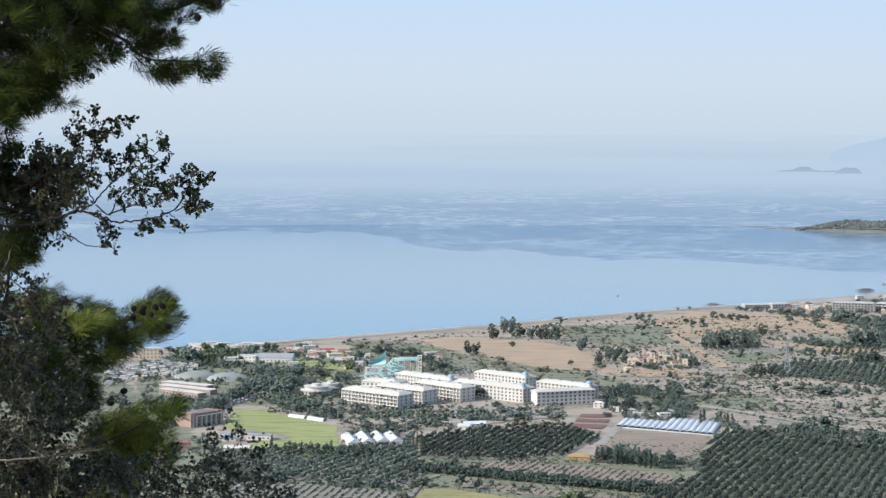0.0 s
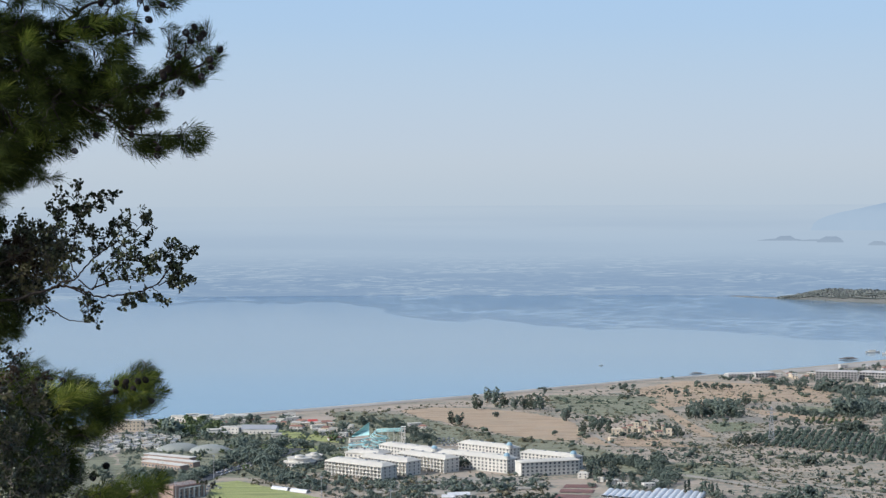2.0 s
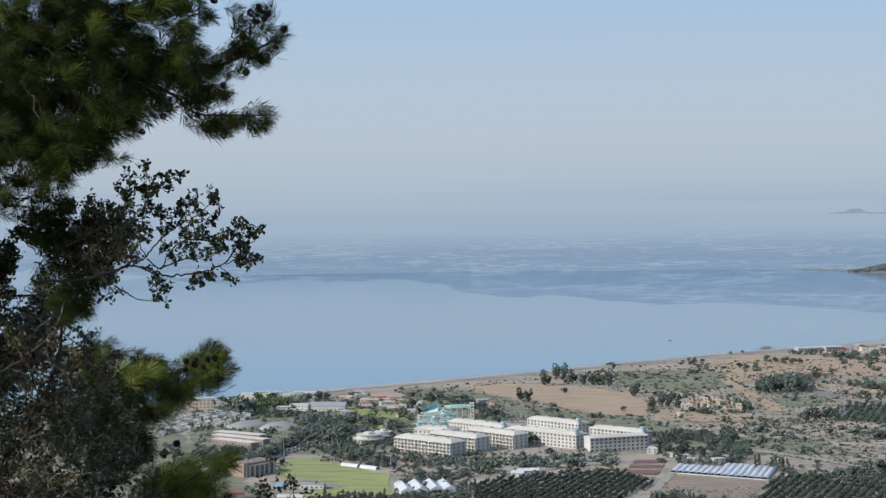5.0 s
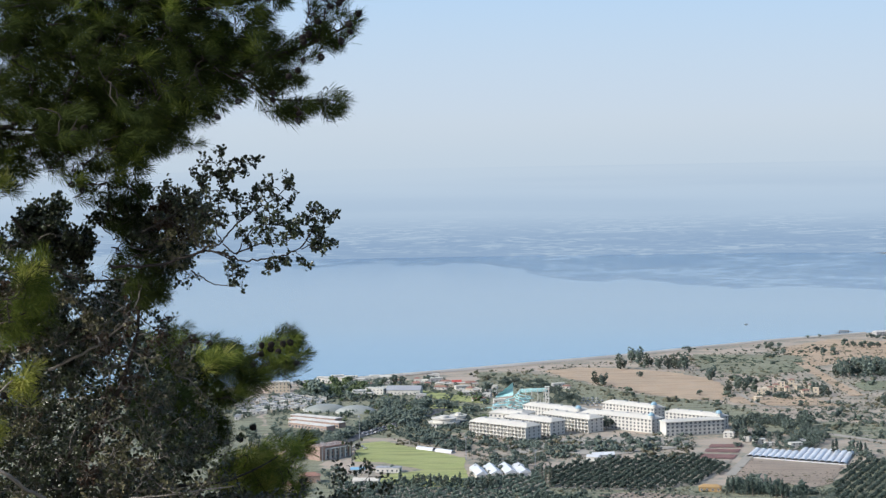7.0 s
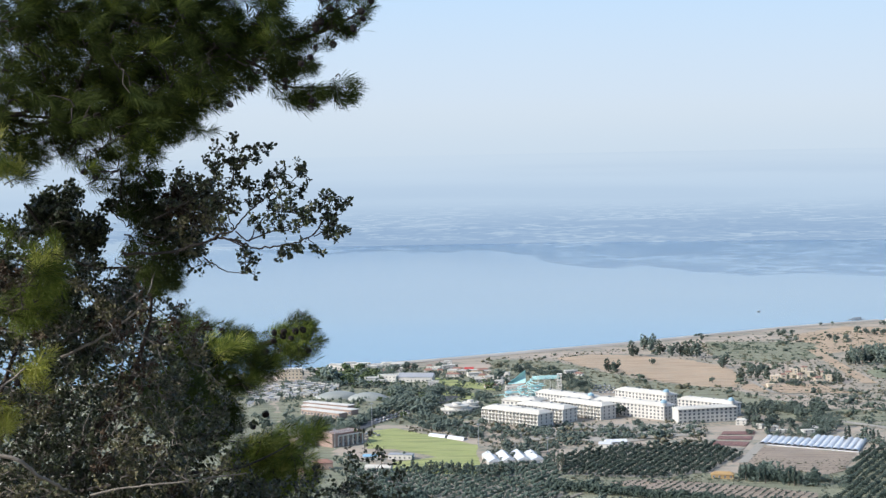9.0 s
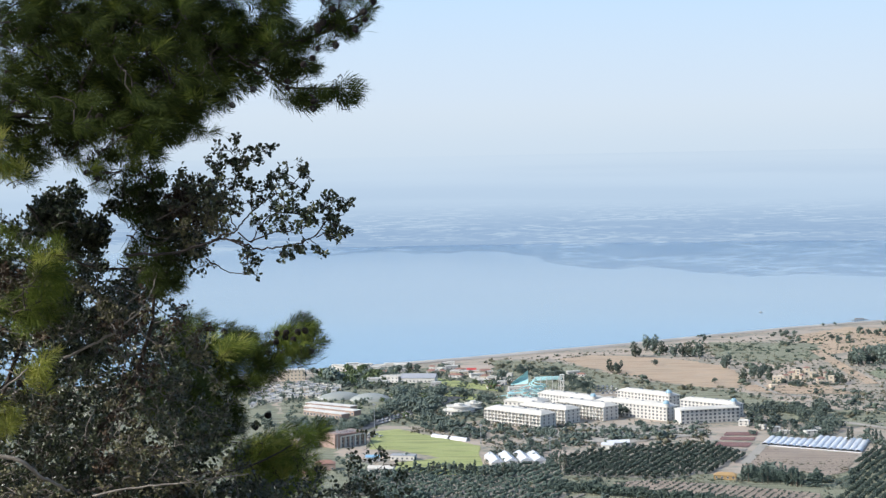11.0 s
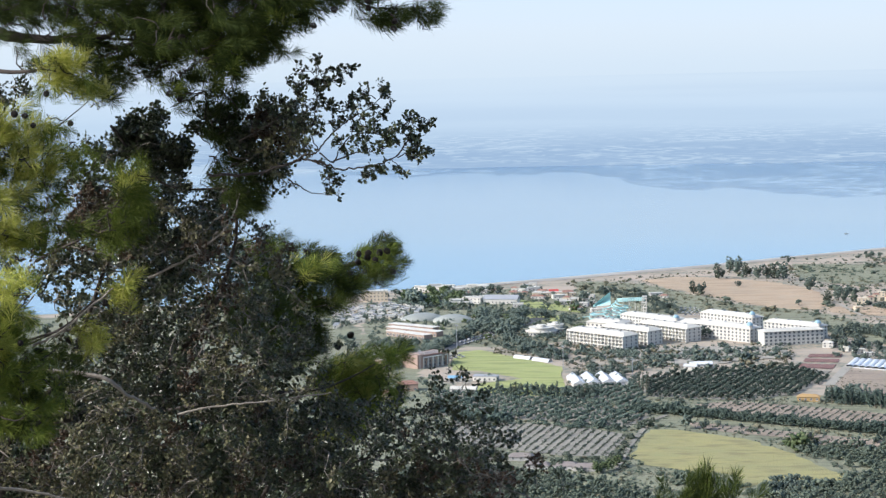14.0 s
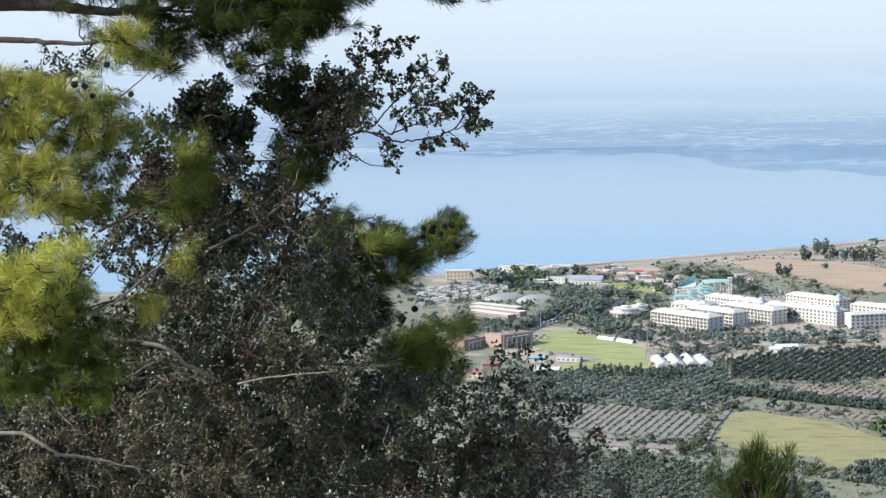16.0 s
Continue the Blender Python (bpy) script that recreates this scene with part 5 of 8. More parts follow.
# ---- polythene tunnels ----
def tunnel(base, axis, width, length, height):
    d = Vector(axis).normalized()
    m = pose(base[0], base[1], 2.0, 0, 0, math.degrees(math.atan2(d.y, d.x)))
    t = thing("polytunnel", m, "white arched polythene tunnel in a long row", "polytunnel", "row of polythene tunnels")
    vs, fs, k = [], [], 10
    for x in (0.0, length * 0.33, length * 0.66, length):
        for j in range(k + 1):
            a = math.pi * j / k
            vs.append((x, math.cos(a) * width / 2, 0.6 + math.sin(a) * height))
    for i in range(3):
        for j in range(k):
            b = i * (k + 1) + j
            fs.append((b, b + k + 1, b + k + 2, b + 1))
    part("cover", tri_mesh("cover", vs, fs, M["poly"], True), None, t)
    part("side_wall", box(0.05, length - 0.05, -width / 2, width / 2, 0, 0.65), M["poly"], t)
    bm = bmesh.new()
    for x in (0.1, length / 2, length - 0.1):
        pts = [(x, math.cos(math.pi * j / 8) * (width / 2 + 0.03), 0.6 + math.sin(math.pi * j / 8) * (height + 0.03)) for j in range(9)]
        for p, q in zip(pts, pts[1:]):
            w = [bm.verts.new((p[0] + e, *r)) for e in (-0.06, 0.06) for r in ((p[1], p[2]), (q[1], q[2]))]
            bm.faces.new((w[0], w[1], w[3], w[2]))
    part("hoop", bm, M["steel"], t)


TA, TB = Vector((134.2, 1416.4)), Vector((197.7, 1378.7))
TAX = Vector((212.8, 1436.1)) - Vector((197.7, 1378.7))
for k in range(15):
    tunnel(TA.lerp(TB, k / 14.0), TAX, (TB - TA).length / 14.6, TAX.length * (0.62 if k < 7 else 0.95), 1.7)


PA, PB = Vector((-121.0, 1471.0)), Vector((-91.4, 1447.5))
for k in range(2):
    tunnel(PA.lerp(PB, 0.53 * k), PB - PA, 5.0, (PB - PA).length * 0.46, 1.9)


# ---- water slides ----
def water_slide():
    o = Vector((-21.4, 1706.6))
    t = thing("water_slide", pose(o.x, o.y, 2.0), "tall teal water slides on white columns", "water slide")
    rr = np.random.default_rng(5)
    for k in range(9):
        high = k < 4
        z0 = 19.6 - 1.1 * k if high else rr.uniform(7, 13)
        x, y = (0.0, -2.0 + 2.0 * k) if high else (rr.uniform(-30, -12), rr.uniform(-6, 8))
        pts = [(x, y, z0), (x - 12, y + 1, z0 - 0.4), (x - 24, y, z0 - 0.9)] if high else [(x, y, z0)]
        x, rad, turns, run = pts[-1][0], rr.uniform(4.5, 7.5), rr.uniform(1.3, 2.4), rr.uniform(-6, 20) if high else rr.uniform(-28, 4)
        for i in range(1, 31):
            u = i / 30.0
            a = 1.57 + turns * 6.28 * u
            pts.append((x + run * u + (math.cos(a)) * rad * min(1, 4 * u), y + math.sin(a) * rad * 1.2 * min(1, 4 * u), max(0.7, pts[2 if high else 0][2] * (1 - u))))
        v, f = tube(pts, [0.42] * len(pts), 7)
        part("slide_tube", tri_mesh("slide_tube", v, f, M["teal"], True), None, t)
    vs, fs = [], []
    for i in range(9):
        u = i / 8.0
        for j in range(9):
            w = j / 8.0
            vs.append((-47.0 + 16.0 * u, 4.0 + 5.0 * math.sin(3.14 * w) - 3.0 * u, 11.0 + 2.0 * u + w * (1.5 + 10.5 * u)))
    for i in range(8):
        for j in range(8):
            b = i * 9 + j
            fs.append((b, b + 1, b + 10, b + 9))
    part("half_pipe", tri_mesh("half_pipe", vs, fs, M["teal"], True), None, t, "curved teal half pipe")
    col = bm_mesh("column", box(-0.22, 0.22, -0.22, 0.22, 0, 1), M["white"])
    for k in range(24):
        h = 18.6 if k < 10 else rr.uniform(5, 11)
        x, y = (-5.5 * (k % 5) - 3, -2 + 6 * (k // 5)) if k < 10 else (rr.uniform(-48, -6), rr.uniform(-8, 12))
        part("column", col, None, t, m=pose(x, y, 0) @ Matrix.Diagonal((1, 1, h, 1)))
    for x, y in ((-1.4, -2.5), (1.4, -2.5), (-1.4, 3.0), (1.4, 3.0)):
        part("tower_leg", box(x - 0.4, x + 0.4, y - 0.4, y + 0.4, 0, 20.5), M["white"], t)
    for z in (5.0, 10.0, 15.0, 18.5, 20.5):
        part("platform", box(-2.2, 2.2, -3.2, 3.7, z, z + 0.4), M["white"], t)
    for x0, z0 in ((-1.3, 0.3), (1.3, 5.3), (-1.3, 10.3)):
        v, f = tube([(x0, -2.7, z0), (-x0, -2.7, z0 + 5.0)], [0.35, 0.35], 4)
        part("stair_flight", tri_mesh("stair_flight", v, f, M["white"]), None, t)


water_slide()
house((-64.4, 1713.8), 14, 8, 3.5, 6, "low white pool building below the slides", "flat", "white", "teal", 1, "", "pool building")


# ---- far settlement on the shore ----
hotel_block((386.9, 2396.0), (421.7, 2403.2), 13, 4.6, 2, "low pale beach hotel block among trees", True, False, False, "palewall")
hotel_block((421.8, 2395.3), (446.4, 2402.7), 13, 5.6, 2, "pale beach hotel block among trees", True, False, False, "palewall")
hotel_block((491.1, 2355.9), (539.7, 2340.8), 15, 11.5, 4, "long pale hotel block near the shore", True, False, False, "palewall")
hotel_block((547.8, 2363.5), (582.2, 2340.8), 15, 10.0, 3, "long pale hotel block near the shore", True, False, False, "palewall")
hotel_block((544.7, 2252.0), (563.2, 2237.8), 12, 5, 2, "low pale hotel block behind trees", False, False, False, "palewall")
hotel_block((587.0, 2293.8), (595.4, 2293.6), 8, 8, 3, "small white block among settlement trees", False, False, False, "palewall")
for k, p in enumerate([(633.1, 2497.8), (657.9, 2549.9), (649.9, 2480.4), (672.6, 2531.8), (616.6, 2415.2), (616.1, 2368.0), (659.1, 2438.6), (605.2, 2431.5), (686.2, 2496.7), (614.1, 2498.2), (591.6, 2515.9), (564.9, 2534.0), (469.9, 2418.1), (475.4, 2386.3)]):
    house(p, 7 + (k * 3) % 5, 7, 3.4 + 0.7 * (k % 3), (k * 31) % 50 - 25, "pale house of the shore settlement", "flat" if k % 3 else "hip", "palewall", "roofwhite" if k % 3 else "terracotta", 1, "houses of the shore settlement")
for k in range(34):
    u = rng.uniform(0, 1)
    p = Vector((423.2, 2386.7)).lerp(Vector((595.0, 2410.3)), u) + Vector((rng.normal(0, 10), rng.normal(-10, 18)))
    house(p, rng.uniform(6, 11), rng.uniform(6, 8), rng.uniform(3, 5), rng.uniform(-25, 25), "pale house of the shore settlement" if k % 3 else "shore house under a terracotta roof", "flat" if k % 3 else "hip", "palewall" if k % 2 else "cream", "roofwhite" if k % 3 else "terracotta", 2, "houses of the shore settlement")


scattered("woods", [(-160.8, 1973.8), (-132.5, 1952.6), (-72.5, 1853.3), (-69.3, 1772.2), (-151.1, 1853.3)], 85, 2.2, 3.2, "broadleaf", "small dark trees among beach houses", "trees", 72, 40, 0.26)



# ---- parked cars ----
def car(colour, label):
    t = thing("car", pose(0, 0, -60), label, "car", "parked cars")
    bm = box(-2.1, 2.1, -0.85, 0.85, 0.35, 0.95, 0.12)
    part("body", bm, M[colour], t)
    bm = bmesh.new()
    low = [bm.verts.new(p) for p in ((-1.5, -0.78, 0.95), (1.0, -0.78, 0.95), (1.0, 0.78, 0.95), (-1.5, 0.78, 0.95))]
    top = [bm.verts.new(p) for p in ((-1.1, -0.62, 1.45), (0.45, -0.62, 1.45), (0.45, 0.62, 1.45), (-1.1, 0.62, 1.45))]
    for k in range(4):
        bm.faces.new((low[k], low[(k + 1) % 4], top[(k + 1) % 4], top[k]))
    part("window_band", bm, M["glass"], t)
    part("car_roof", box(-1.12, 0.47, -0.64, 0.64, 1.45, 1.5, 0.02), M[colour], t)
    for x, y in ((-1.3, -0.86), (1.3, -0.86), (-1.3, 0.86), (1.3, 0.86)):
        bm = bmesh.new()
        bmesh.ops.create_cone(bm, cap_ends=True, segments=10, radius1=0.33, radius2=0.33, depth=0.2, matrix=pose(x, y, 0.33, 90, 0, 0))
        part("wheel", bm, M["asphalt"], t)
    return t


CARS = [car("white", "white car in a row of parked cars"), car("grey", "grey car in a row of parked cars"), car("glass", "dark car in a row of parked cars")]
CARS_HOTEL = [(7.9, 1774.7), (12.2, 1774.4), (16.4, 1774.1), (20.6, 1773.8), (24.9, 1773.5), (12.0, 1757.4), (16.2, 1757.0), (20.4, 1756.7), (24.6, 1756.4), (28.8, 1756.1), (9.8, 1740.8), (14.0, 1740.5), (18.1, 1740.2), (22.3, 1739.9), (26.4, 1739.6), (15.9, 1723.9), (20.0, 1723.6), (24.1, 1723.4), (28.2, 1723.1), (32.3, 1722.8)]
CARS_AVENUE = [(-173.2, 1554.5), (-170.6, 1561.5), (-168.0, 1568.4), (-165.3, 1575.5), (-162.7, 1582.6), (-159.9, 1589.7), (-157.2, 1596.9), (-154.5, 1604.2), (-151.7, 1611.5), (-168.8, 1544.4), (-166.2, 1551.2), (-163.6, 1558.1), (-160.9, 1565.0), (-158.2, 1572.0), (-155.5, 1579.1), (-152.8, 1586.2), (-150.0, 1593.4)]
CARS_TURF = [(-171.9, 1475.1), (-167.7, 1465.9), (-166.3, 1477.9), (-162.6, 1468.7), (-171.1, 1460.1)]
for k, p in enumerate(CARS_HOTEL + CARS_AVENUE + CARS_TURF):
    copy_thing(CARS[(k * 7 // 3) % 3], pose(p[0], p[1], 2.75, 0, 0, (k * 37) % 20 + 60))
for t0 in CARS:
    for o in [t0, *t0.children_recursive]:
        bpy.data.objects.remove(o)


# ---- beach umbrellas ----
def beach_umbrella(at):
    t = thing("beach_umbrella", pose(at[0], at[1], 2.0), "straw beach umbrella on the sand", "umbrella", "umbrellas on the beach")
    v, f = tube([(0, 0, 0), (0, 0, 2.4)], [0.06, 0.05], 6)
    part("pole", tri_mesh("pole", v, f, M["bark_far"]), None, t)
    bm = bmesh.new()
    bmesh.ops.create_cone(bm, cap_ends=True, segments=12, radius1=1.7, radius2=0.1, depth=0.9, matrix=pose(0, 0, 2.6))
    part("canopy", bm, M["sand"], t)


UMBRELLAS = [(-224.3, 1966.2), (-220.6, 1968.0), (-216.9, 1969.7), (-213.2, 1971.4), (-209.5, 1973.2), (-205.8, 1974.9), (-202.1, 1976.6), (-198.4, 1978.4), (-194.7, 1980.1), (-191.0, 1981.9), (-187.2, 1983.6), (-183.5, 1985.4), (-185.0, 1991.6), (-182.2, 1993.7), (-179.3, 1995.8), (-176.5, 1997.9), (-173.7, 1999.9), (-170.8, 2002.0), (-168.0, 2004.1), (-165.1, 2006.2), (-162.2, 2008.3), (-159.4, 2010.4), (-156.5, 2012.5), (-153.6, 2014.6), (-150.7, 2016.8), (-147.8, 2018.9), (-144.9, 2021.0), (-142.0, 2023.2)]
for p in UMBRELLAS:
    beach_umbrella(p)

BEACH_FRONT = [(-205.2, 1899.5), (-190.7, 1870.0), (-191.1, 1918.9), (-179.2, 1928.6), (-206.4, 1833.1), (-197.2, 1814.7), (-157.1, 1907.9), (-150.0, 1927.7), (-139.0, 1937.5), (-128.3, 1916.9), (-118.9, 1896.8), (-108.6, 1867.4), (-102.2, 1906.1), (-92.4, 1848.1), (-80.3, 1802.2), (-87.0, 1771.9), (-99.9, 1820.8), (-77.5, 1866.5), (-129.5, 1868.1), (-66.7, 1758.5), (-144.4, 1799.7), (-4.1, 1864.2), (-12.1, 1883.7)]
for k, p in enumerate(BEACH_FRONT):
    house(p, 8 + (k * 5) % 7, 6, 2.8 + 0.5 * (k % 3), (k * 29) % 40 - 20, "low pale beach building among trees", "flat" if k % 3 else "hip", "white" if k % 2 else "palewall", "roofwhite" if k % 3 else "terracotta", 1, "houses by the beach")


# ---- masts, pylon, poles ----
def lattice_pylon(at, height, base, label):
    t = thing("pylon", pose(at[0], at[1], 2.0), label, "pylon")
    bm = bmesh.new()
    lev = [(z / 8.0 * height, base * (1 - 0.86 * z / 8.0) / 2) for z in range(9)]
    bars = []
    for (z0, r0), (z1, r1) in zip(lev, lev[1:]):
        c0 = [(-r0, -r0, z0), (r0, -r0, z0), (r0, r0, z0), (-r0, r0, z0)]
        c1 = [(-r1, -r1, z1), (r1, -r1, z1), (r1, r1, z1), (-r1, r1, z1)]
        for i in range(4):
            bars += [(c0[i], c1[i]), (c0[i], c1[(i + 1) % 4]), (c0[(i + 1) % 4], c1[i]), (c1[i], c1[(i + 1) % 4])]
    bm.free()
    v, f = merge([tube([a, b], [0.09, 0.09], 4) for a, b in bars])
    part("lattice", tri_mesh("lattice", v, f, M["steel"]), None, t)
    for k, z in enumerate((0.74, 0.84, 0.94)):
        w = (5.2, 4.4, 3.4)[k]
        v, f = merge([tube([(-w, 0, z * height), (0, 0, z * height + 0.7), (w, 0, z * height)], [0.08, 0.14, 0.08], 4), tube([(-w, 0, z * height), (w, 0, z * height)], [0.08, 0.08], 4)])
        part("cross_arm", tri_mesh("cross_arm", v, f, M["steel"]), None, t)


lattice_pylon((321.0, 1738.3), 34.0, 5.5, "tall grey lattice power pylon on the plain")


def mast(at, height, label, category="light mast"):
    t = thing("light_mast", pose(at[0], at[1], 2.0), label, category, "masts round the turf")
    v, f = tube([(0, 0, 0), (0, 0, height * 0.6), (0, 0, height)], [0.28, 0.2, 0.13], 8)
    part("pole", tri_mesh("pole", v, f, M["steel"], True), None, t)
    part("lamp_head", box(-1.2, 1.2, -0.25, 0.25, height - 0.6, height + 0.5, 0.05), M["steel"], t)


for p, h in (((-173.8, 1526.6), 19.0), ((-80.0, 1416.4), 17.0), ((-189.0, 1408.2), 15.0), ((-26.6, 1368.3), 14.0)):
    mast(p, h, "tall grey floodlight mast beside green turf")


# ---- boats, pier ----
def boat(at, length, turn, label):
    t = thing("boat", pose(at[0], at[1], 0.0, 0, 0, turn), label, "boat", "boats off the shore")
    vs, fs, n = [], [], 12
    for i in range(n + 1):
        u = -1 + 2 * i / n
        b = length * 0.13 * (1 - max(0, u) ** 2.5) * (1 - 0.25 * max(0, -u) ** 3)
        sheer = 0.9 + 0.8 * u * u
        for x, z in ((b, sheer), (b * 0.75, -0.1), (0, -0.5), (-b * 0.75, -0.1), (-b, sheer)):
            vs.append((u * length / 2, x, z * length / 14))
    for i in range(n):
        for j in range(4):
            q = i * 5 + j
            fs.append((q, q + 1, q + 6, q + 5))
        fs.append((i * 5, i * 5 + 5, i * 5 + 9, i * 5 + 4))
    part("hull", tri_mesh("hull", vs, fs, M["palewall"], True), None, t)
    k = length / 14
    part("cabin", box(-4 * k, 2 * k, -1.2 * k, 1.2 * k, 0.7 * k, 2.5 * k, 0.1), M["white"], t)
    part("canopy", box(-5 * k, 2.4 * k, -1.4 * k, 1.4 * k, 2.5 * k, 2.7 * k, 0.05), M["white"], t, "pale canopy")
    v, f = tube([(2.5 * k, 0, 1.2 * k), (2.5 * k, 0, 8 * k)], [0.12, 0.06], 6)
    part("mast", tri_mesh("mast", v, f, M["steel"]), None, t)


boat((674.2, 2819.8), 22.0, 10, "large excursion boat with a pale hull and canopy")
boat((692.8, 2787.3), 24.0, -5, "large excursion boat with a pale hull and canopy")
boat((244.2, 2612.9), 6.0, 30, "small boat alone on calm water")


def pier(at, length, width, turn):
    t = thing("pier", pose(at[0], at[1], 0.0, 0, 0, turn), "dark timber bathing pier over the water", "pier")
    part("deck", box(-length / 2, length / 2, -width / 2, width / 2, 1.2, 1.6, 0.05), M["bark_far"], t)
    part("shelter", gable_roof(length * 0.5, width * 0.8, 3.0, 0.7), M["bark_far"], t)
    leg = bm_mesh("leg", box(-0.2, 0.2, -0.2, 0.2, -2.0, 3.0), M["bark_far"])
    for k in range(10):
        part("leg", leg, None, t, m=pose(-length * 0.25 + length * 0.125 * (k // 2), (k % 2 - 0.5) * width * 0.7, 0))


pier((609.4, 2696.8), 26.0, 12.0, 5)
pier((356.4, 2464.5), 22.0, 5.0, 8)


# ---- headland, islets, mountain ----
def hill_land(name, a, b, width, height, mat, label, seed, base=0.0, category="headland", power=1.5, start=2.6, rough=0.34):
    """A long low hill rising from the water between a and b."""
    d = Vector(b) - Vector(a)
    length = d.length
    d.normalize()
    nx, ny = 90, 26
    vs = []
    for i in range(nx + 1):
        u = i / nx
        for j in range(ny + 1):
            w = -1 + 2 * j / ny
            x = a[0] + d.x * length * u - d.y * width / 2 * w
            y = a[1] + d.y * length * u + d.x * width / 2 * w
            prof = min(1.0, (u * start) ** power) * min(1.0, ((1 - u) * 4.0) ** 0.6)
            k = max(0.0, 1 - abs(w) ** 2.2)
            nz = noise.fractal(Vector((x * 0.006, y * 0.006, seed)), 1.0, 2.0, 5)
            vs.append((x, y, base - 2.0 + (height + 2.0) * prof * k ** 0.45 * (0.82 + rough * nz)))
    fs = [(i * (ny + 1) + j, (i + 1) * (ny + 1) + j, (i + 1) * (ny + 1) + j + 1, i * (ny + 1) + j + 1) for i in range(nx) for j in range(ny)]
    me = tri_mesh(name, vs, fs, M[mat], True)
    tagged(new(name, me), label, category, kind="structure")


M["far_slope"] = far_slope_material("painted_haze_mountain", (0.365, 0.475, 0.605), (0.275, 0.385, 0.535), 205.0, 262.0)
M["far_islet"] = far_slope_material("painted_haze_islet", (0.31, 0.395, 0.50), (0.27, 0.35, 0.46), 120.0, 150.0)
def headland(a, b, label):
    """A thin rocky spit that widens into a low wooded ridge; its near shore runs from a to b."""
    a, b = Vector(a), Vector(b)
    way = b - a
    length = way.length
    way.normalize()
    off = Vector((-way.y, way.x))
    nx, ny, vs, tops = 160, 22, [], []
    for i in range(nx + 1):
        u = i / nx
        g = min(1.0, max(0.0, (u - 0.17) / 0.13))
        g = g * g * (3 - 2 * g)
        width = 9.0 + 20.0 * u + 190.0 * g
        height = 2.6 * min(1.0, u * 30.0) + 22.0 * g
        for j in range(ny + 1):
            w = j / ny
            p = a + way * (length * u) + off * (width * w)
            wave = 9.0 * noise.noise(Vector((u * 16.0, 0.0, 3.0))) * (1 - w)
            nz = noise.fractal(Vector((p.x * 0.012, p.y * 0.012, 7.0)), 1.0, 2.0, 5)
            k = min(1.0, w * 6.0) ** 0.5 * min(1.0, (1 - w) * 3.0)
            vs.append((p.x + off.x * wave, p.y + off.y * wave, -1.5 + (height * (0.8 + 0.35 * nz) + 1.5) * k))
            if g > 0.03:
                tops += [vs[-1]] * (6 if w < 0.2 else 1)
    fs = [(i * (ny + 1) + j, (i + 1) * (ny + 1) + j, (i + 1) * (ny + 1) + j + 1, i * (ny + 1) + j + 1) for i in range(nx) for j in range(ny)]
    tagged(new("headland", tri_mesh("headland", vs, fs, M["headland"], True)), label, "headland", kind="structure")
    rr = np.random.default_rng(7)
    v = np.array(tops)
    pick = v[rr.integers(0, len(v), 9000)] + rr.normal(0, [3, 3, 0.3], (9000, 3))
    q, f = lumps(rr, pick + np.array([0, 0, 0.8]), rr.uniform(1.2, 3.2, 9000))
    tagged(new("woods", tri_mesh("woods", q, f, M["headland_wood"], True)), "low pine scrub in haze-greyed tones covering a rocky headland", "trees", kind="stuff")


headland((740.6, 4597.5), (1285.7, 3863.0), "low wooded headland with a thin rocky spit")


def distant(name, a, b, depth, height, label, seed, power=0.7, start=3.0):
    """An islet or mountain far out, standing on the lifted rim of the water."""
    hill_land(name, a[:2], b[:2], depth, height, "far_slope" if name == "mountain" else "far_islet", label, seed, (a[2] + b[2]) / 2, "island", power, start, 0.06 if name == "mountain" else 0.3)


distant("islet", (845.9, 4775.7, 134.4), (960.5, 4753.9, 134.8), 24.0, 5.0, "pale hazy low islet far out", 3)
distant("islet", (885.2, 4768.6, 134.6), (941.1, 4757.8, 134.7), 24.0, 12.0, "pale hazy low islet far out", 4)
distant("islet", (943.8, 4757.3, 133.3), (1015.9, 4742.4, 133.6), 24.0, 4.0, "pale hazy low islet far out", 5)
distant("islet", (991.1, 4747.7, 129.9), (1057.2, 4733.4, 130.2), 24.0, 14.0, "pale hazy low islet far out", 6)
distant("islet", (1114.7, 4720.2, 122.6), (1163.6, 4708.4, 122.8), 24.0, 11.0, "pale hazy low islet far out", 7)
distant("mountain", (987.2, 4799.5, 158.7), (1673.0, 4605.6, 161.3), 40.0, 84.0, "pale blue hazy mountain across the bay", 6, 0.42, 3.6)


# ---- lone trees on the plain ----
def far_tree(kind, h, r, seed, mat):
    rr = np.random.default_rng(seed)
    t = thing(kind, pose(0, 0, -60), "", "tree")
    v, f = tube([(0, 0, 0), (rr.normal(0, 0.1), rr.normal(0, 0.1), h * 0.35), (rr.normal(0, 0.2), rr.normal(0, 0.2), h * 0.75)], [h * 0.03, h * 0.022, h * 0.01], 6)
    limbs = [(v, f)]
    for k in range(5):
        a = 6.28 * k / 5 + rr.uniform(0, 1)
        limbs.append(tube([(0, 0, h * (0.3 + 0.06 * k)), (math.cos(a) * r * 0.6, math.sin(a) * r * 0.6, h * (0.5 + 0.07 * k))], [h * 0.014, h * 0.006], 5))
    v, f = merge(limbs)
    part("trunk", tri_mesh("trunk", v, f, M["bark_far"]), None, t)
    slim = r < h * 0.22
    v, f = crown(rr, 130 if h > 15.5 else 90, r, h, h * (0.06 if slim or h > 15.5 else 0.2), 0.30 if slim else 0.22, 7, 0.55 if slim else 0.0)
    part("crown", tri_mesh("crown", v, f, M[mat], True), None, t)
    return t


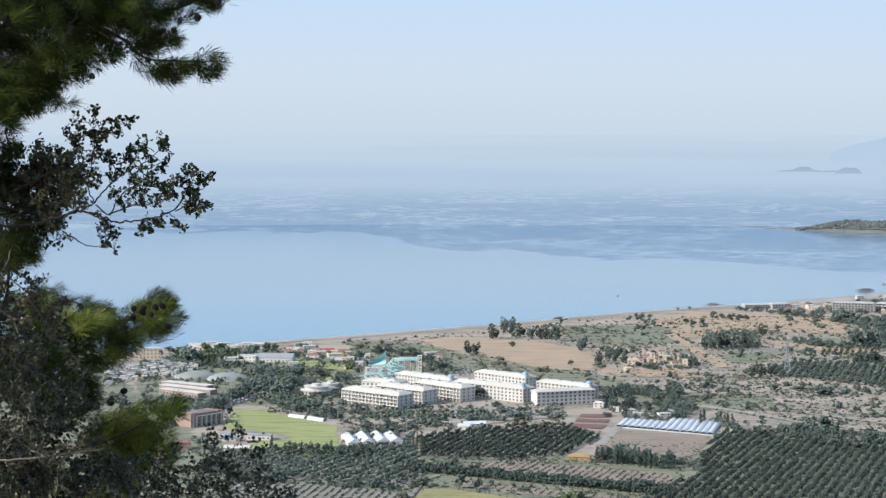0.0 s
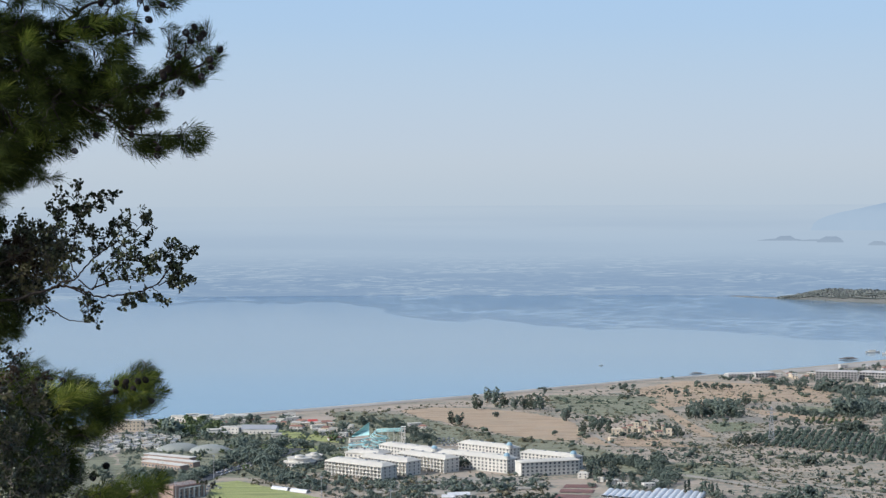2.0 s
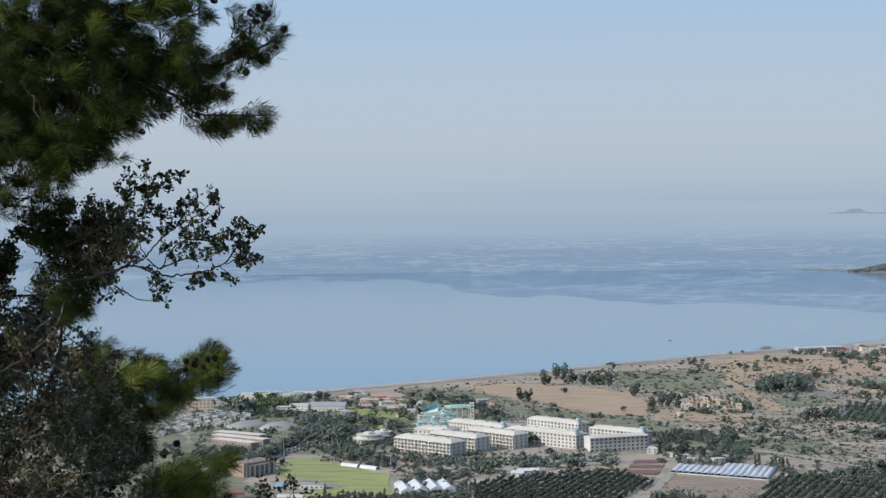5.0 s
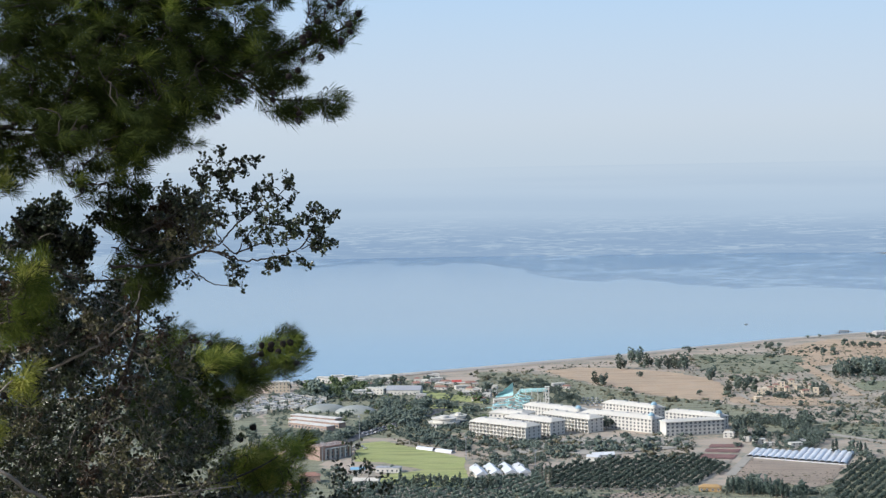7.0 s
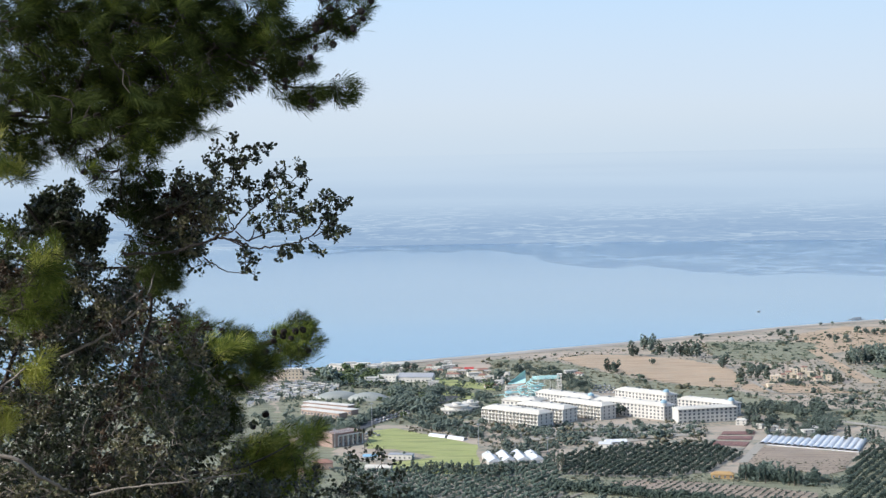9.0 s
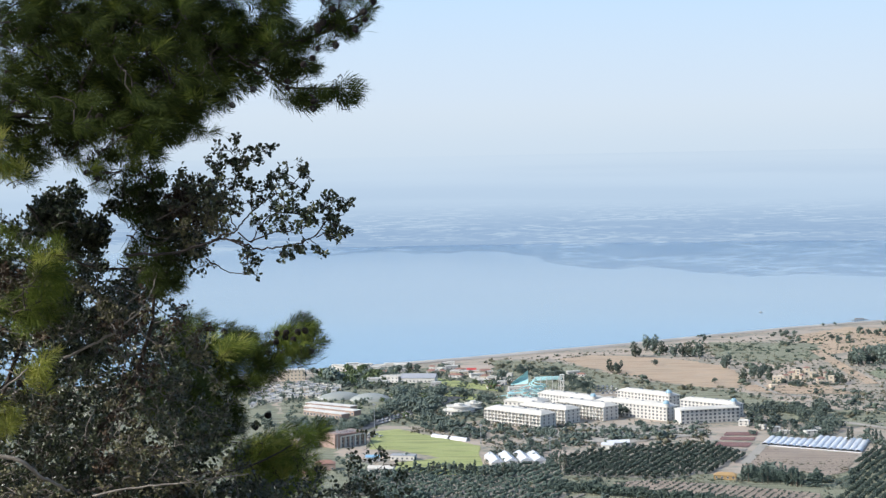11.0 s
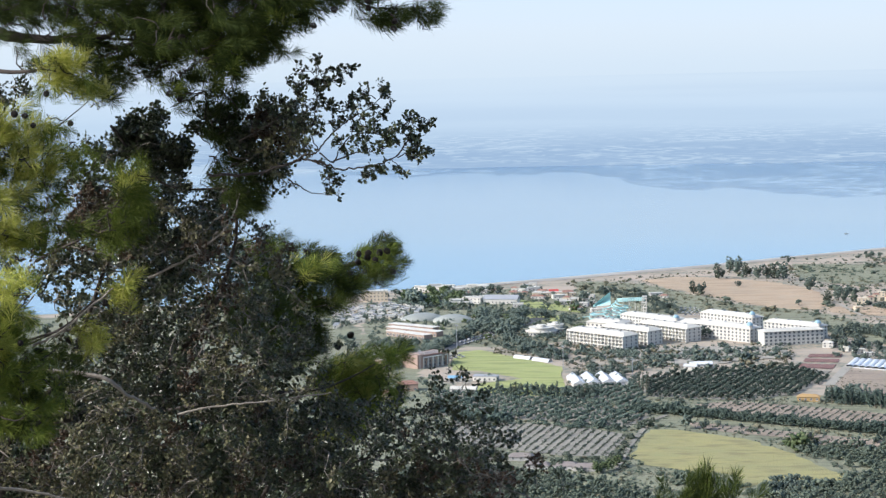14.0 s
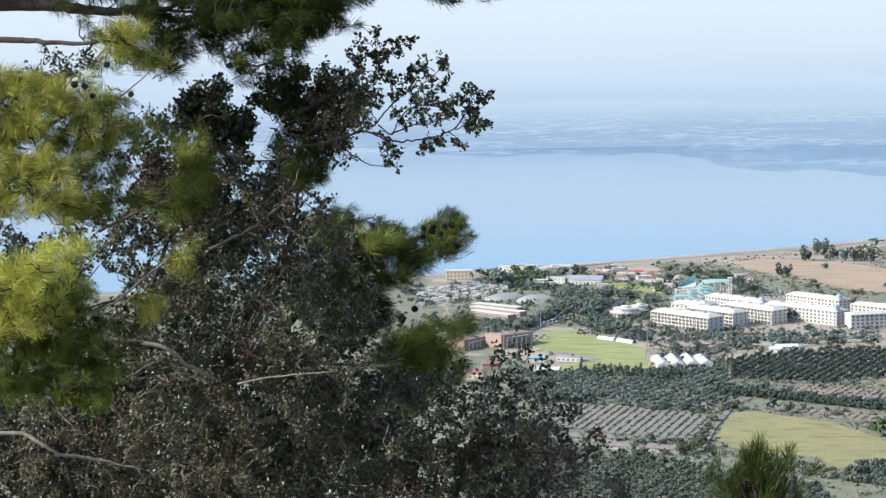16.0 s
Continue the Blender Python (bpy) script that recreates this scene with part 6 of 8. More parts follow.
SPECIES = [far_tree("broadleaf_tree", 9, 4.6, 60 + k, "broadleaf") for k in range(3)] + [far_tree("cypress", 11, 1.7, 70 + k, "cypress") for k in range(2)] + [far_tree("pale_tree", 8, 4.0, 80, "pale_leaf"), far_tree("poplar", 15, 1.5, 81, "olivetree")] + [far_tree("tall_tree", 16, 5.0, 84 + k, "broadleaf" if k else "olivetree") for k in range(3)]


def plant(index, at, scale, label, group=""):
    t = copy_thing(SPECIES[index], pose(at[0], at[1], 2.0, 0, 0, (at[0] * 37 + at[1] * 11) % 360))
    t.scale = (scale, scale, scale)
    tagged(t, label, "cypress" if index in (3, 4) else "tree", group)


LONE = [((285.1, 2189.7), 0.85), ((290.5, 2170.1), 0.9), ((304.1, 2182.8), 0.9), ((245.2, 2171.0), 0.7), ((213.0, 1886.1), 0.6), ((221.1, 1829.2), 0.6), ((196.8, 1820.6), 0.5), ((411.3, 2213.2), 0.9), ((437.5, 2186.7), 0.9), ((435.2, 1973.8), 1.9), ((443.6, 1963.1), 2.0), ((455.6, 1973.8), 1.7), ((23.2, 1593.6), 1.5), ((29.6, 1572.9), 1.2), ((72.8, 1954.4), 0.8), ((123.4, 1795.4), 0.65), ((171.8, 1734.8), 0.5), ((190.9, 1663.3), 0.6), ((202.9, 1633.3), 0.7)]
for k, (p, sc) in enumerate(LONE):
    plant(k % 3, p, sc, "dark rounded tree standing alone on dry ground", "lone trees of the plain")
TALL = [((54.9, 2036.2), 1.15), ((68.3, 2106.0), 1.15), ((76.5, 2087.9), 1.25), ((85.6, 2064.2), 1.0), ((96.7, 2035.3), 0.95), ((105.3, 2035.1), 1.0), ((114.0, 2035.0), 1.1), ((122.2, 2018.0), 1.3), ((143.7, 1922.2), 1.05), ((26.0, 1899.8), 0.9), ((33.8, 1885.0), 0.9), ((139.5, 2205.9), 0.55)]
for k, (p, sc) in enumerate(TALL):
    plant(7 + k % 3, p, sc, "tall ragged grey green tree near the beach", "tall trees near the beach")
ROUND = [((151.3, 1817.1), 0.85), ((163.9, 1835.0), 0.9), ((170.5, 1834.9), 0.95), ((177.4, 1825.6), 0.7), ((233.1, 1801.9), 0.75), ((240.2, 1801.8), 0.8), ((243.8, 1788.4), 0.6)]
for k, (p, sc) in enumerate(ROUND):
    plant(7 + k % 3, p, sc, "dark bushy tree beside cream villas", "trees beside the villas")
SHORE = [((235.3, 2279.5), 0.6), ((240.7, 2265.3), 0.75), ((249.5, 2258.1), 0.75), ((330.4, 2277.6), 0.9), ((336.6, 2249.4), 0.9), ((345.1, 2242.3), 0.95), ((354.2, 2235.2), 0.9), ((362.3, 2235.1), 0.9), ((298.4, 2374.4), 0.5), ((313.7, 2381.9), 0.5)]
for k, (p, sc) in enumerate(SHORE):
    plant(k % 3, p, sc, "dark bushy tree near the shore", "bushy trees near the shore")
GROVE = [((273.5, 1950.3), 0.75), ((278.4, 1934.6), 0.85), ((287.7, 1950.0), 1.2), ((297.0, 1960.2), 0.85), ((304.1, 1960.1), 0.95), ((310.6, 1960.0), 0.75), ((318.3, 1970.4), 0.9), ((323.7, 1959.7), 0.7), ((329.1, 1949.1), 0.65), ((354.5, 2070.3), 0.95), ((292.0, 1955.1), 0.7), ((284.8, 1708.0), 0.95), ((294.6, 1719.9), 0.8), ((302.4, 1719.7), 0.8), ((304.6, 1944.4), 0.6), ((318.2, 1944.1), 0.6)]
for k, (p, sc) in enumerate(GROVE):
    plant(7 + k % 3, p, sc, "dark tree in a dense field grove", "trees of the field grove")
for k, p in enumerate([(-189.1, 1896.7), (-182.8, 1921.7), (-173.2, 1911.7), (-276.0, 1882.1), (-284.5, 1862.8), (-116.4, 1713.8)]):
    plant(k % 3, p, 1.05, "tall dark tree among resort houses", "tall resort trees")
for k, p in enumerate([(10.4, 1171.0), (21.2, 1165.1), (30.7, 1178.1), (44.5, 1170.1), (-59.1, 1175.0), (-46.7, 1180.4), (-33.5, 1166.6), (-73.0, 1187.0)]):
    plant(k % 3, p, (0.95, 0.8, 0.5, 0.4, 0.4, 0.5, 0.5, 0.55)[k], "round dark tree between yellow field and plots", "trees at the yellow field")
for k, p in enumerate([(-120.7, 1306.6), (-118.5, 1299.6), (-110.4, 1297.3), (-107.3, 1292.6), (-103.5, 1304.3), (-97.9, 1288.0), (-94.2, 1301.9), (-90.8, 1292.6), (-87.9, 1285.8), (-81.8, 1299.6), (-77.8, 1292.6), (-71.8, 1283.5), (-62.1, 1292.6), (-58.0, 1288.0), (-52.5, 1288.0)]):
    plant((3, 8, 4, 7, 9)[k % 5], p, (1.0, 0.55, 0.8, 0.65, 0.5)[k % 5], "dark tree in a ragged row below the turf", "row of trees below the turf")
for k, p in enumerate([(104.7, 1265.5), (108.1, 1261.1), (116.9, 1256.7), (120.3, 1252.4), (134.7, 1243.8), (138.2, 1241.6), (141.0, 1239.5)]):
    plant(3 + k % 2, p, 1.0 + 0.12 * (k % 3), "slender dark cypress below the bare plot", "cypresses below the bare plot")
for k, p in enumerate([(198.1, 1430.4), (201.5, 1436.1), (211.1, 1430.4), (217.2, 1419.2), (220.3, 1416.4)]):
    plant(3 + k % 2, p, 1.0 + 0.1 * (k % 2), "slender dark cypress beside the tunnels", "cypresses by the tunnels")
for k, p in enumerate([(-34.3, 1043.5), (-40.4, 1037.0), (-29.9, 1054.5)]):
    plant(5, p, 0.9, "pale green tree beside the farm track", "pale trees by the track")
for k, p in enumerate([(-20.7, 1306.6), (-18.2, 1301.9), (-15.4, 1299.6), (-14.3, 1311.4)]):
    plant(6, p, 0.9 + 0.08 * (k % 3), "slender pale grey green poplar", "poplars beside the orchard")
for t0 in SPECIES:
    for o in [t0, *t0.children_recursive]:
        bpy.data.objects.remove(o)

# ---- foreground trees on the hillside ----
def unit(a):
    return a / np.maximum(np.linalg.norm(a, axis=-1, keepdims=True), 1e-9)


def shoots(rng, base, way, length=0.13, needles=110, reach=0.10, width=0.0028, open_angle=0.75):
    """Pine shoots: needles set all round short stems. base, way: one row a shoot."""
    k = len(base)
    way = unit(way)
    side = unit(np.cross(way, rng.normal(0, 1, (k, 3))))
    over = np.cross(way, side)
    u = rng.uniform(0.0, 1.0, (k, needles))
    a = rng.uniform(0, 6.283, (k, needles))
    tilt = open_angle * (1.25 - 0.75 * u) + rng.normal(0, 0.14, (k, needles))
    ln = reach * rng.uniform(0.7, 1.1, (k, needles)) * rng.uniform(0.8, 1.15, (k, 1))
    p = base[:, None] + way[:, None] * (u * length)[..., None]
    ring = side[:, None] * np.cos(a)[..., None] + over[:, None] * np.sin(a)[..., None]
    d = way[:, None] * np.cos(tilt)[..., None] + ring * np.sin(tilt)[..., None]
    mid = p + d * (ln * 0.55)[..., None]
    d2 = d + np.array([0, 0, -0.16])
    tip = mid + unit(d2) * (ln * 0.45)[..., None]
    cross = unit(np.cross(d, rng.normal(0, 1, d.shape))) * width * 0.5
    v = np.stack([p, mid + cross, tip, mid - cross], 2)
    n = k * needles
    f = np.array([(0, 1, 3), (1, 2, 3)])[None] + 4 * np.arange(n)[:, None, None]
    return v.reshape(-1, 3), f.reshape(-1, 3)


def fill(rng, region, count, depth, spread):
    """Places strewn in an upright plot (x, z), some way to and fro in depth."""
    lo, hi = np.min(region, axis=0), np.max(region, axis=0)
    x, z = rng.uniform(lo[0], hi[0], count * 8), rng.uniform(lo[1], hi[1], count * 8)
    ok = inside(region, x, z)
    x, z = x[ok][:count], z[ok][:count]
    return np.stack([x, depth + rng.normal(0, spread, len(x)), z], -1)


def leaves(rng, at, size, spread_up=0.5):
    """Small stiff leaves, folded along the middle, about the places given."""
    n = len(at)
    d = unit(rng.normal(0, 1, (n, 3)) + np.array([0.25, 0, 0.15]))
    s = unit(np.cross(d, rng.normal(0, 1, (n, 3))))
    up = np.cross(s, d)
    ln = (size * rng.uniform(0.7, 1.25, n))[:, None]
    w = ln * rng.uniform(0.28, 0.4, (n, 1))
    b = at
    v = np.stack([b, b + d * ln * 0.3 + s * w + up * w * 0.35, b + d * ln * 0.75 + s * w * 0.8 + up * w * 0.3, b + d * ln, b + d * ln * 0.75 - s * w * 0.8 + up * w * 0.3, b + d * ln * 0.3 - s * w + up * w * 0.35], 1)
    f = np.array([(0, 1, 2), (0, 2, 3), (0, 3, 4), (0, 4, 5)])[None] + 6 * np.arange(n)[:, None, None]
    return v.reshape(-1, 3), f.reshape(-1, 3)


def wander(rng, a, b, n, loose):
    """A crooked way from a to b."""
    a, b = np.array(a), np.array(b)
    u = np.linspace(0, 1, n)[:, None]
    j = np.cumsum(rng.normal(0, loose, (n, 3)), 0)
    j -= u * j[-1]
    return a + (b - a) * u + j


def limb_mesh(name, pts, r0, r1, mat, sides=7, rng=None, crooked=0.1):
    """A limb along corner points, smoothed and slightly crooked."""
    p = np.array(pts, dtype=float)
    out = []
    for i in range(len(p) - 1):
        a, b, c, d = p[max(i - 1, 0)], p[i], p[i + 1], p[min(i + 2, len(p) - 1)]
        for k in range(6):
            u = k / 6.0
            out.append(0.5 * (2 * b + (c - a) * u + (2 * a - 5 * b + 4 * c - d) * u * u + (3 * b - a - 3 * c + d) * u ** 3))
    out.append(p[-1])
    out = np.array(out)
    if rng is not None:
        out[1:-1] += rng.normal(0, r0 * crooked, (len(out) - 2, 3))
    v, f = tube(out, np.linspace(r0, r1, len(out)), sides)
    return tri_mesh(name, v, f, M[mat], True)


def twigs_to(rng, tips, source, r=0.004, loose=0.01, share=1.0):
    """Twigs that fork from a limb, and from one another, out to tips."""
    src = np.array(source)
    order = np.argsort([np.min(np.linalg.norm(src - t, axis=1)) for t in tips])
    nodes = src
    out = []
    for i in order:
        t = tips[i]
        a = nodes[np.argmin(np.linalg.norm(nodes - t, axis=1))]
        way = wander(rng, a, t, 5, loose)
        nodes = np.concatenate([nodes, way[2:]])
        if rng.random() < share and np.linalg.norm(a - t) < 0.5:
            out.append(tube(way, [r * 1.6, r * 1.3, r * 1.1, r, r * 0.7], 4))
    return merge(out)


def along(pts, n=40):
    p = np.array(pts, dtype=float)
    u = np.linspace(0, len(p) - 1, n)
    return np.stack([np.interp(u, range(len(p)), p[:, k]) for k in range(3)], -1)


def cone_mesh():
    """A pine cone: an egg of overlapping scales."""
    out = []
    for i in range(9):
        u = i / 8.0
        r = 0.021 * math.sin(math.pi * (0.12 + 0.8 * u)) ** 0.8
        for j in range(9):
            a = 6.283 * (j / 9.0 + 0.38 * i)
            d = np.array([math.cos(a), math.sin(a), 0.0])
            s = np.array([-math.sin(a), math.cos(a), 0.0])
            z = np.array([0, 0, 0.065 * u])
            b = d * r * 0.35 + z
            t = d * (r + 0.004) + z + np.array([0, 0, 0.006])
            out.append((np.array([b, t + s * 0.006, t + np.array([0, 0, 0.006]), t - s * 0.006, b + np.array([0, 0, 0.004])]), np.array([(0, 1, 3), (1, 2, 3), (4, 2, 1), (4, 3, 2)])))
    v, f = merge(out)
    return tri_mesh("pine_cone", v, f, M["cone"])


CONE = cone_mesh()


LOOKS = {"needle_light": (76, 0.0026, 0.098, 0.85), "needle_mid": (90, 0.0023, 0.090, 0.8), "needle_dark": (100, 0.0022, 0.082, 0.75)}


def area(plot):
    """The size of an upright plot."""
    return 0.5 * abs(sum(a[0] * b[1] - b[0] * a[1] for a, b in zip(plot, plot[1:] + plot[:1])))


def pine_spray(parent, limbs, regions, seed, base_r=0.02):
    """A limb with its needles: limbs are corner points; regions are (plot, shoots to the square metre, depth, spread, heading, material)."""
    rng = np.random.default_rng(seed)
    first = part("branch", limb_mesh("branch", limbs, base_r, base_r * 0.25, "bark", 8, rng), None, parent)
    src = along(limbs)
    for plot, dense, depth, spread, heading, mat in regions:
        needles, width, reach, opening = LOOKS[mat]
        reach *= depth / 9.0
        at = fill(rng, plot, max(4, int(dense * area(plot))), depth, spread)
        way = unit(np.array(heading) + rng.normal(0, 0.5, at.shape))
        base = at - way * (0.05 + 0.45 * reach)
        v, f = shoots(rng, base, way, 0.07, needles, reach, width, opening)
        part("needles", tri_mesh("needles", v, f, M[mat]), None, first, kind="stuff")
        v, f = twigs_to(rng, base, src, 0.0026, 0.012, 0.7)
        part("brushwood", tri_mesh("brushwood", v, f, M["bark"]), None, first, kind="stuff")
    return first


PX, PY = -4.9, 9.6
pine = thing("pine_tree", pose(0, 0, 0), "large dark pine with cones and needles coloured as sunlit", "pine tree")
base_z = float(land_height(np.array([PX]), np.array([PY]))[0])
part("trunk", limb_mesh("trunk", [(PX, PY, base_z - 0.3), (PX + 0.1, PY, base_z + 3), (PX - 0.05, PY + 0.1, base_z + 6.5), (PX + 0.15, PY, base_z + 10), (PX + 0.1, PY, base_z + 13)], 0.24, 0.09, "bark", 12, np.random.default_rng(1)), None, pine)

CROWN_TOP = [(-3.05, 225.60), (-1.76, 225.61), (-1.03, 225.53), (-1.11, 225.15), (-1.19, 225.05), (-1.27, 224.98), (-1.37, 225.00), (-1.43, 225.12), (-1.60, 225.17), (-1.76, 225.09), (-2.08, 225.03), (-3.06, 225.03)]
CROWN_THIN = [(-2.08, 225.03), (-1.76, 225.07), (-1.60, 225.14), (-1.43, 225.09), (-1.38, 225.00), (-1.52, 224.96), (-1.65, 224.97), (-1.84, 224.94), (-2.08, 224.94)]
CROWN_SECOND = [(-2.73, 224.92), (-1.65, 224.93), (-1.42, 224.94), (-1.35, 224.90), (-1.30, 224.83), (-1.34, 224.80), (-1.41, 224.83), (-1.54, 224.82), (-1.67, 224.82), (-1.81, 224.79), (-2.73, 224.78)]
CROWN_CORE = [(-2.84, 224.79), (-1.83, 224.79), (-1.68, 224.75), (-1.66, 224.69), (-1.57, 224.69), (-1.58, 224.74), (-1.47, 224.81), (-1.42, 224.78), (-1.40, 224.69), (-1.36, 224.64), (-1.38, 224.55), (-1.53, 224.55), (-1.59, 224.51), (-1.57, 224.43), (-1.67, 224.39), (-1.75, 224.35), (-1.81, 224.30), (-1.86, 224.21), (-1.93, 224.15), (-2.03, 224.08), (-2.19, 224.02), (-2.25, 224.15), (-2.44, 224.14), (-2.60, 224.19), (-2.63, 224.30), (-2.85, 224.28)]
ARM_ROOT = [(-1.37, 224.60), (-1.26, 224.64), (-1.23, 224.70), (-1.18, 224.74), (-1.15, 224.70), (-1.10, 224.68), (-1.04, 224.66), (-1.09, 224.57), (-1.15, 224.62), (-1.20, 224.57), (-1.27, 224.57), (-1.33, 224.54)]
ARM_TIP = [(-1.20, 224.81), (-1.17, 224.88), (-1.11, 224.91), (-1.04, 224.88), (-1.05, 224.83), (-1.11, 224.79), (-1.15, 224.77)]
ARM_TIP_END = [(-1.04, 224.78), (-0.98, 224.82), (-0.95, 224.79), (-0.98, 224.75), (-1.00, 224.70), (-1.04, 224.68), (-1.08, 224.68), (-1.05, 224.72)]
ARM_FORK = [(-1.50, 224.53), (-1.41, 224.54), (-1.26, 224.52), (-1.22, 224.46), (-1.26, 224.42), (-1.33, 224.43), (-1.42, 224.41), (-1.50, 224.42), (-1.47, 224.47)]
ARM_LONG = [(-1.20, 224.37), (-1.12, 224.40), (-1.05, 224.39), (-1.04, 224.33), (-1.08, 224.29), (-1.16, 224.28), (-1.26, 224.27), (-1.35, 224.27), (-1.44, 224.28), (-1.48, 224.33), (-1.39, 224.34), (-1.29, 224.34)]
CROWN_LEFT = [(-3.96, 224.53), (-2.89, 224.50), (-2.88, 224.34), (-3.01, 224.31), (-3.16, 224.34), (-3.31, 224.36), (-3.97, 224.37)]
CROWN_SPARSE = [(-2.93, 224.27), (-2.52, 224.24), (-2.48, 224.06), (-2.59, 224.01), (-2.77, 223.91), (-2.83, 223.96), (-2.80, 224.09)]
CROWN_FRINGE = [(-2.51, 224.08), (-2.12, 224.07), (-2.02, 224.03), (-2.11, 223.90), (-2.23, 223.84), (-2.33, 223.93), (-2.47, 223.99)]
MIDDLE = [(-2.33, 223.59), (-2.21, 223.62), (-2.00, 223.58), (-1.95, 223.50), (-2.03, 223.45), (-2.08, 223.35), (-2.19, 223.29), (-2.26, 223.44)]
LOW_SPRAY = [(-2.74, 222.97), (-2.51, 222.97), (-2.36, 222.93), (-2.28, 222.88), (-2.14, 222.85), (-2.02, 222.82), (-1.99, 222.70), (-2.03, 222.55), (-2.22, 222.50), (-2.41, 222.48), (-2.57, 222.41), (-2.76, 222.46), (-2.83, 222.71), (-2.86, 222.90)]
LOW_UNDER = [(-2.83, 222.53), (-2.34, 222.51), (-2.19, 222.37), (-2.29, 222.19), (-2.50, 222.21), (-2.84, 222.28)]
LOW_TIP = [(-2.05, 222.85), (-1.90, 222.96), (-1.80, 222.98), (-1.74, 222.90), (-1.73, 222.79), (-1.80, 222.70), (-1.94, 222.64), (-2.04, 222.68)]
LOW_SUN = [(-2.38, 222.89), (-2.16, 222.89), (-2.12, 222.81), (-2.20, 222.74), (-2.35, 222.75)]
LOW_FAN = [(-2.21, 222.23), (-2.02, 222.24), (-1.91, 222.31), (-1.73, 222.37), (-1.64, 222.31), (-1.66, 222.10), (-1.64, 222.01), (-1.77, 221.94), (-1.88, 221.90), (-1.98, 221.72), (-2.14, 221.68), (-2.22, 221.72), (-2.14, 221.88), (-2.21, 222.07)]
LOW_FAN_SUN = [(-2.11, 222.28), (-1.94, 222.29), (-1.77, 222.31), (-1.75, 222.13), (-1.90, 222.06), (-2.07, 222.08)]
LOW_FAN_FOOT = [(-2.00, 221.99), (-1.87, 222.00), (-1.84, 221.88), (-1.99, 221.84)]
LOW_GREEN = [(-2.63, 222.82), (-2.19, 222.81), (-2.06, 222.65), (-2.20, 222.52), (-2.50, 222.55)]
TUFT_HIGH = [(-2.93, 224.08), (-2.84, 224.18), (-2.72, 224.20), (-2.69, 224.15), (-2.75, 224.11), (-2.75, 224.07), (-2.81, 224.07), (-2.90, 224.04)]
TUFT_HIGH_LOW = [(-3.01, 223.92), (-2.96, 223.99), (-2.85, 224.05), (-2.74, 224.04), (-2.64, 224.04), (-2.59, 224.00), (-2.64, 223.96), (-2.86, 224.00), (-2.93, 223.94)]
BOUGH_LEFT = [(-3.55, 223.96), (-3.12, 223.96), (-2.94, 223.92), (-2.81, 223.88), (-2.70, 223.82), (-2.77, 223.76), (-2.63, 223.69), (-2.61, 223.65), (-2.79, 223.63), (-2.98, 223.61), (-3.57, 223.63)]
BOUGH_STARS = [(-3.48, 223.61), (-2.92, 223.62), (-2.78, 223.57), (-2.69, 223.49), (-2.71, 223.42), (-2.68, 223.34), (-2.70, 223.28), (-2.82, 223.30), (-2.95, 223.33), (-3.50, 223.33)]
BOUGH_BRIGHT = [(-3.29, 223.17), (-2.84, 223.19), (-2.70, 223.27), (-2.65, 223.24), (-2.66, 223.18), (-2.75, 223.11), (-2.68, 223.08), (-2.72, 222.91), (-2.77, 222.86), (-3.31, 222.86)]
BOUGH_SHADE = [(-3.43, 223.05), (-2.79, 223.05), (-2.79, 222.95), (-2.57, 222.83), (-2.55, 222.64), (-2.64, 222.51), (-2.89, 222.51), (-3.46, 222.54)]
TUFT_A = [(-2.41, 223.16), (-2.36, 223.21), (-2.31, 223.19), (-2.31, 223.14), (-2.34, 223.08), (-2.41, 223.04), (-2.43, 223.11)]
TUFT_B = [(-2.53, 222.97), (-2.45, 223.01), (-2.38, 222.97), (-2.40, 222.91), (-2.47, 222.87), (-2.51, 222.91)]
TUFT_C = [(-2.67, 223.56), (-2.58, 223.62), (-2.53, 223.59), (-2.61, 223.52)]
GREEN_MID = [(-2.89, 223.35), (-2.76, 223.39), (-2.58, 223.47), (-2.51, 223.45), (-2.56, 223.29), (-2.63, 223.19), (-2.82, 223.21)]
GREEN_EDGE = [(-2.98, 223.77), (-2.76, 223.75), (-2.74, 223.56), (-2.96, 223.53), (-3.04, 223.65)]
pine_spray(pine, [(-4.856, 9.500, 224.367), (-3.938, 9.200, 224.326), (-3.353, 9.000, 224.288), (-3.093, 9.000, 224.252), (-2.690, 9.000, 224.256)],
    [], 99, base_r=0.055)
pine_spray(pine, [(-2.833, 9.000, 224.255), (-2.548, 9.000, 224.230), (-2.169, 9.000, 224.782), (-1.902, 9.000, 224.798), (-1.660, 9.000, 224.815), (-1.392, 9.000, 224.864)],
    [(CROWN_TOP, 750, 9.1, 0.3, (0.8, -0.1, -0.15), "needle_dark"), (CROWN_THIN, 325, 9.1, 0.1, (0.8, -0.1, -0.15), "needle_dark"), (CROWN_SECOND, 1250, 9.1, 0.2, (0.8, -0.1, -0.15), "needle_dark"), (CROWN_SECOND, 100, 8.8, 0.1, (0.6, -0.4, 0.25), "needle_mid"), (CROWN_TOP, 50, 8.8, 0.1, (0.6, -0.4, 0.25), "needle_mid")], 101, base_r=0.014)
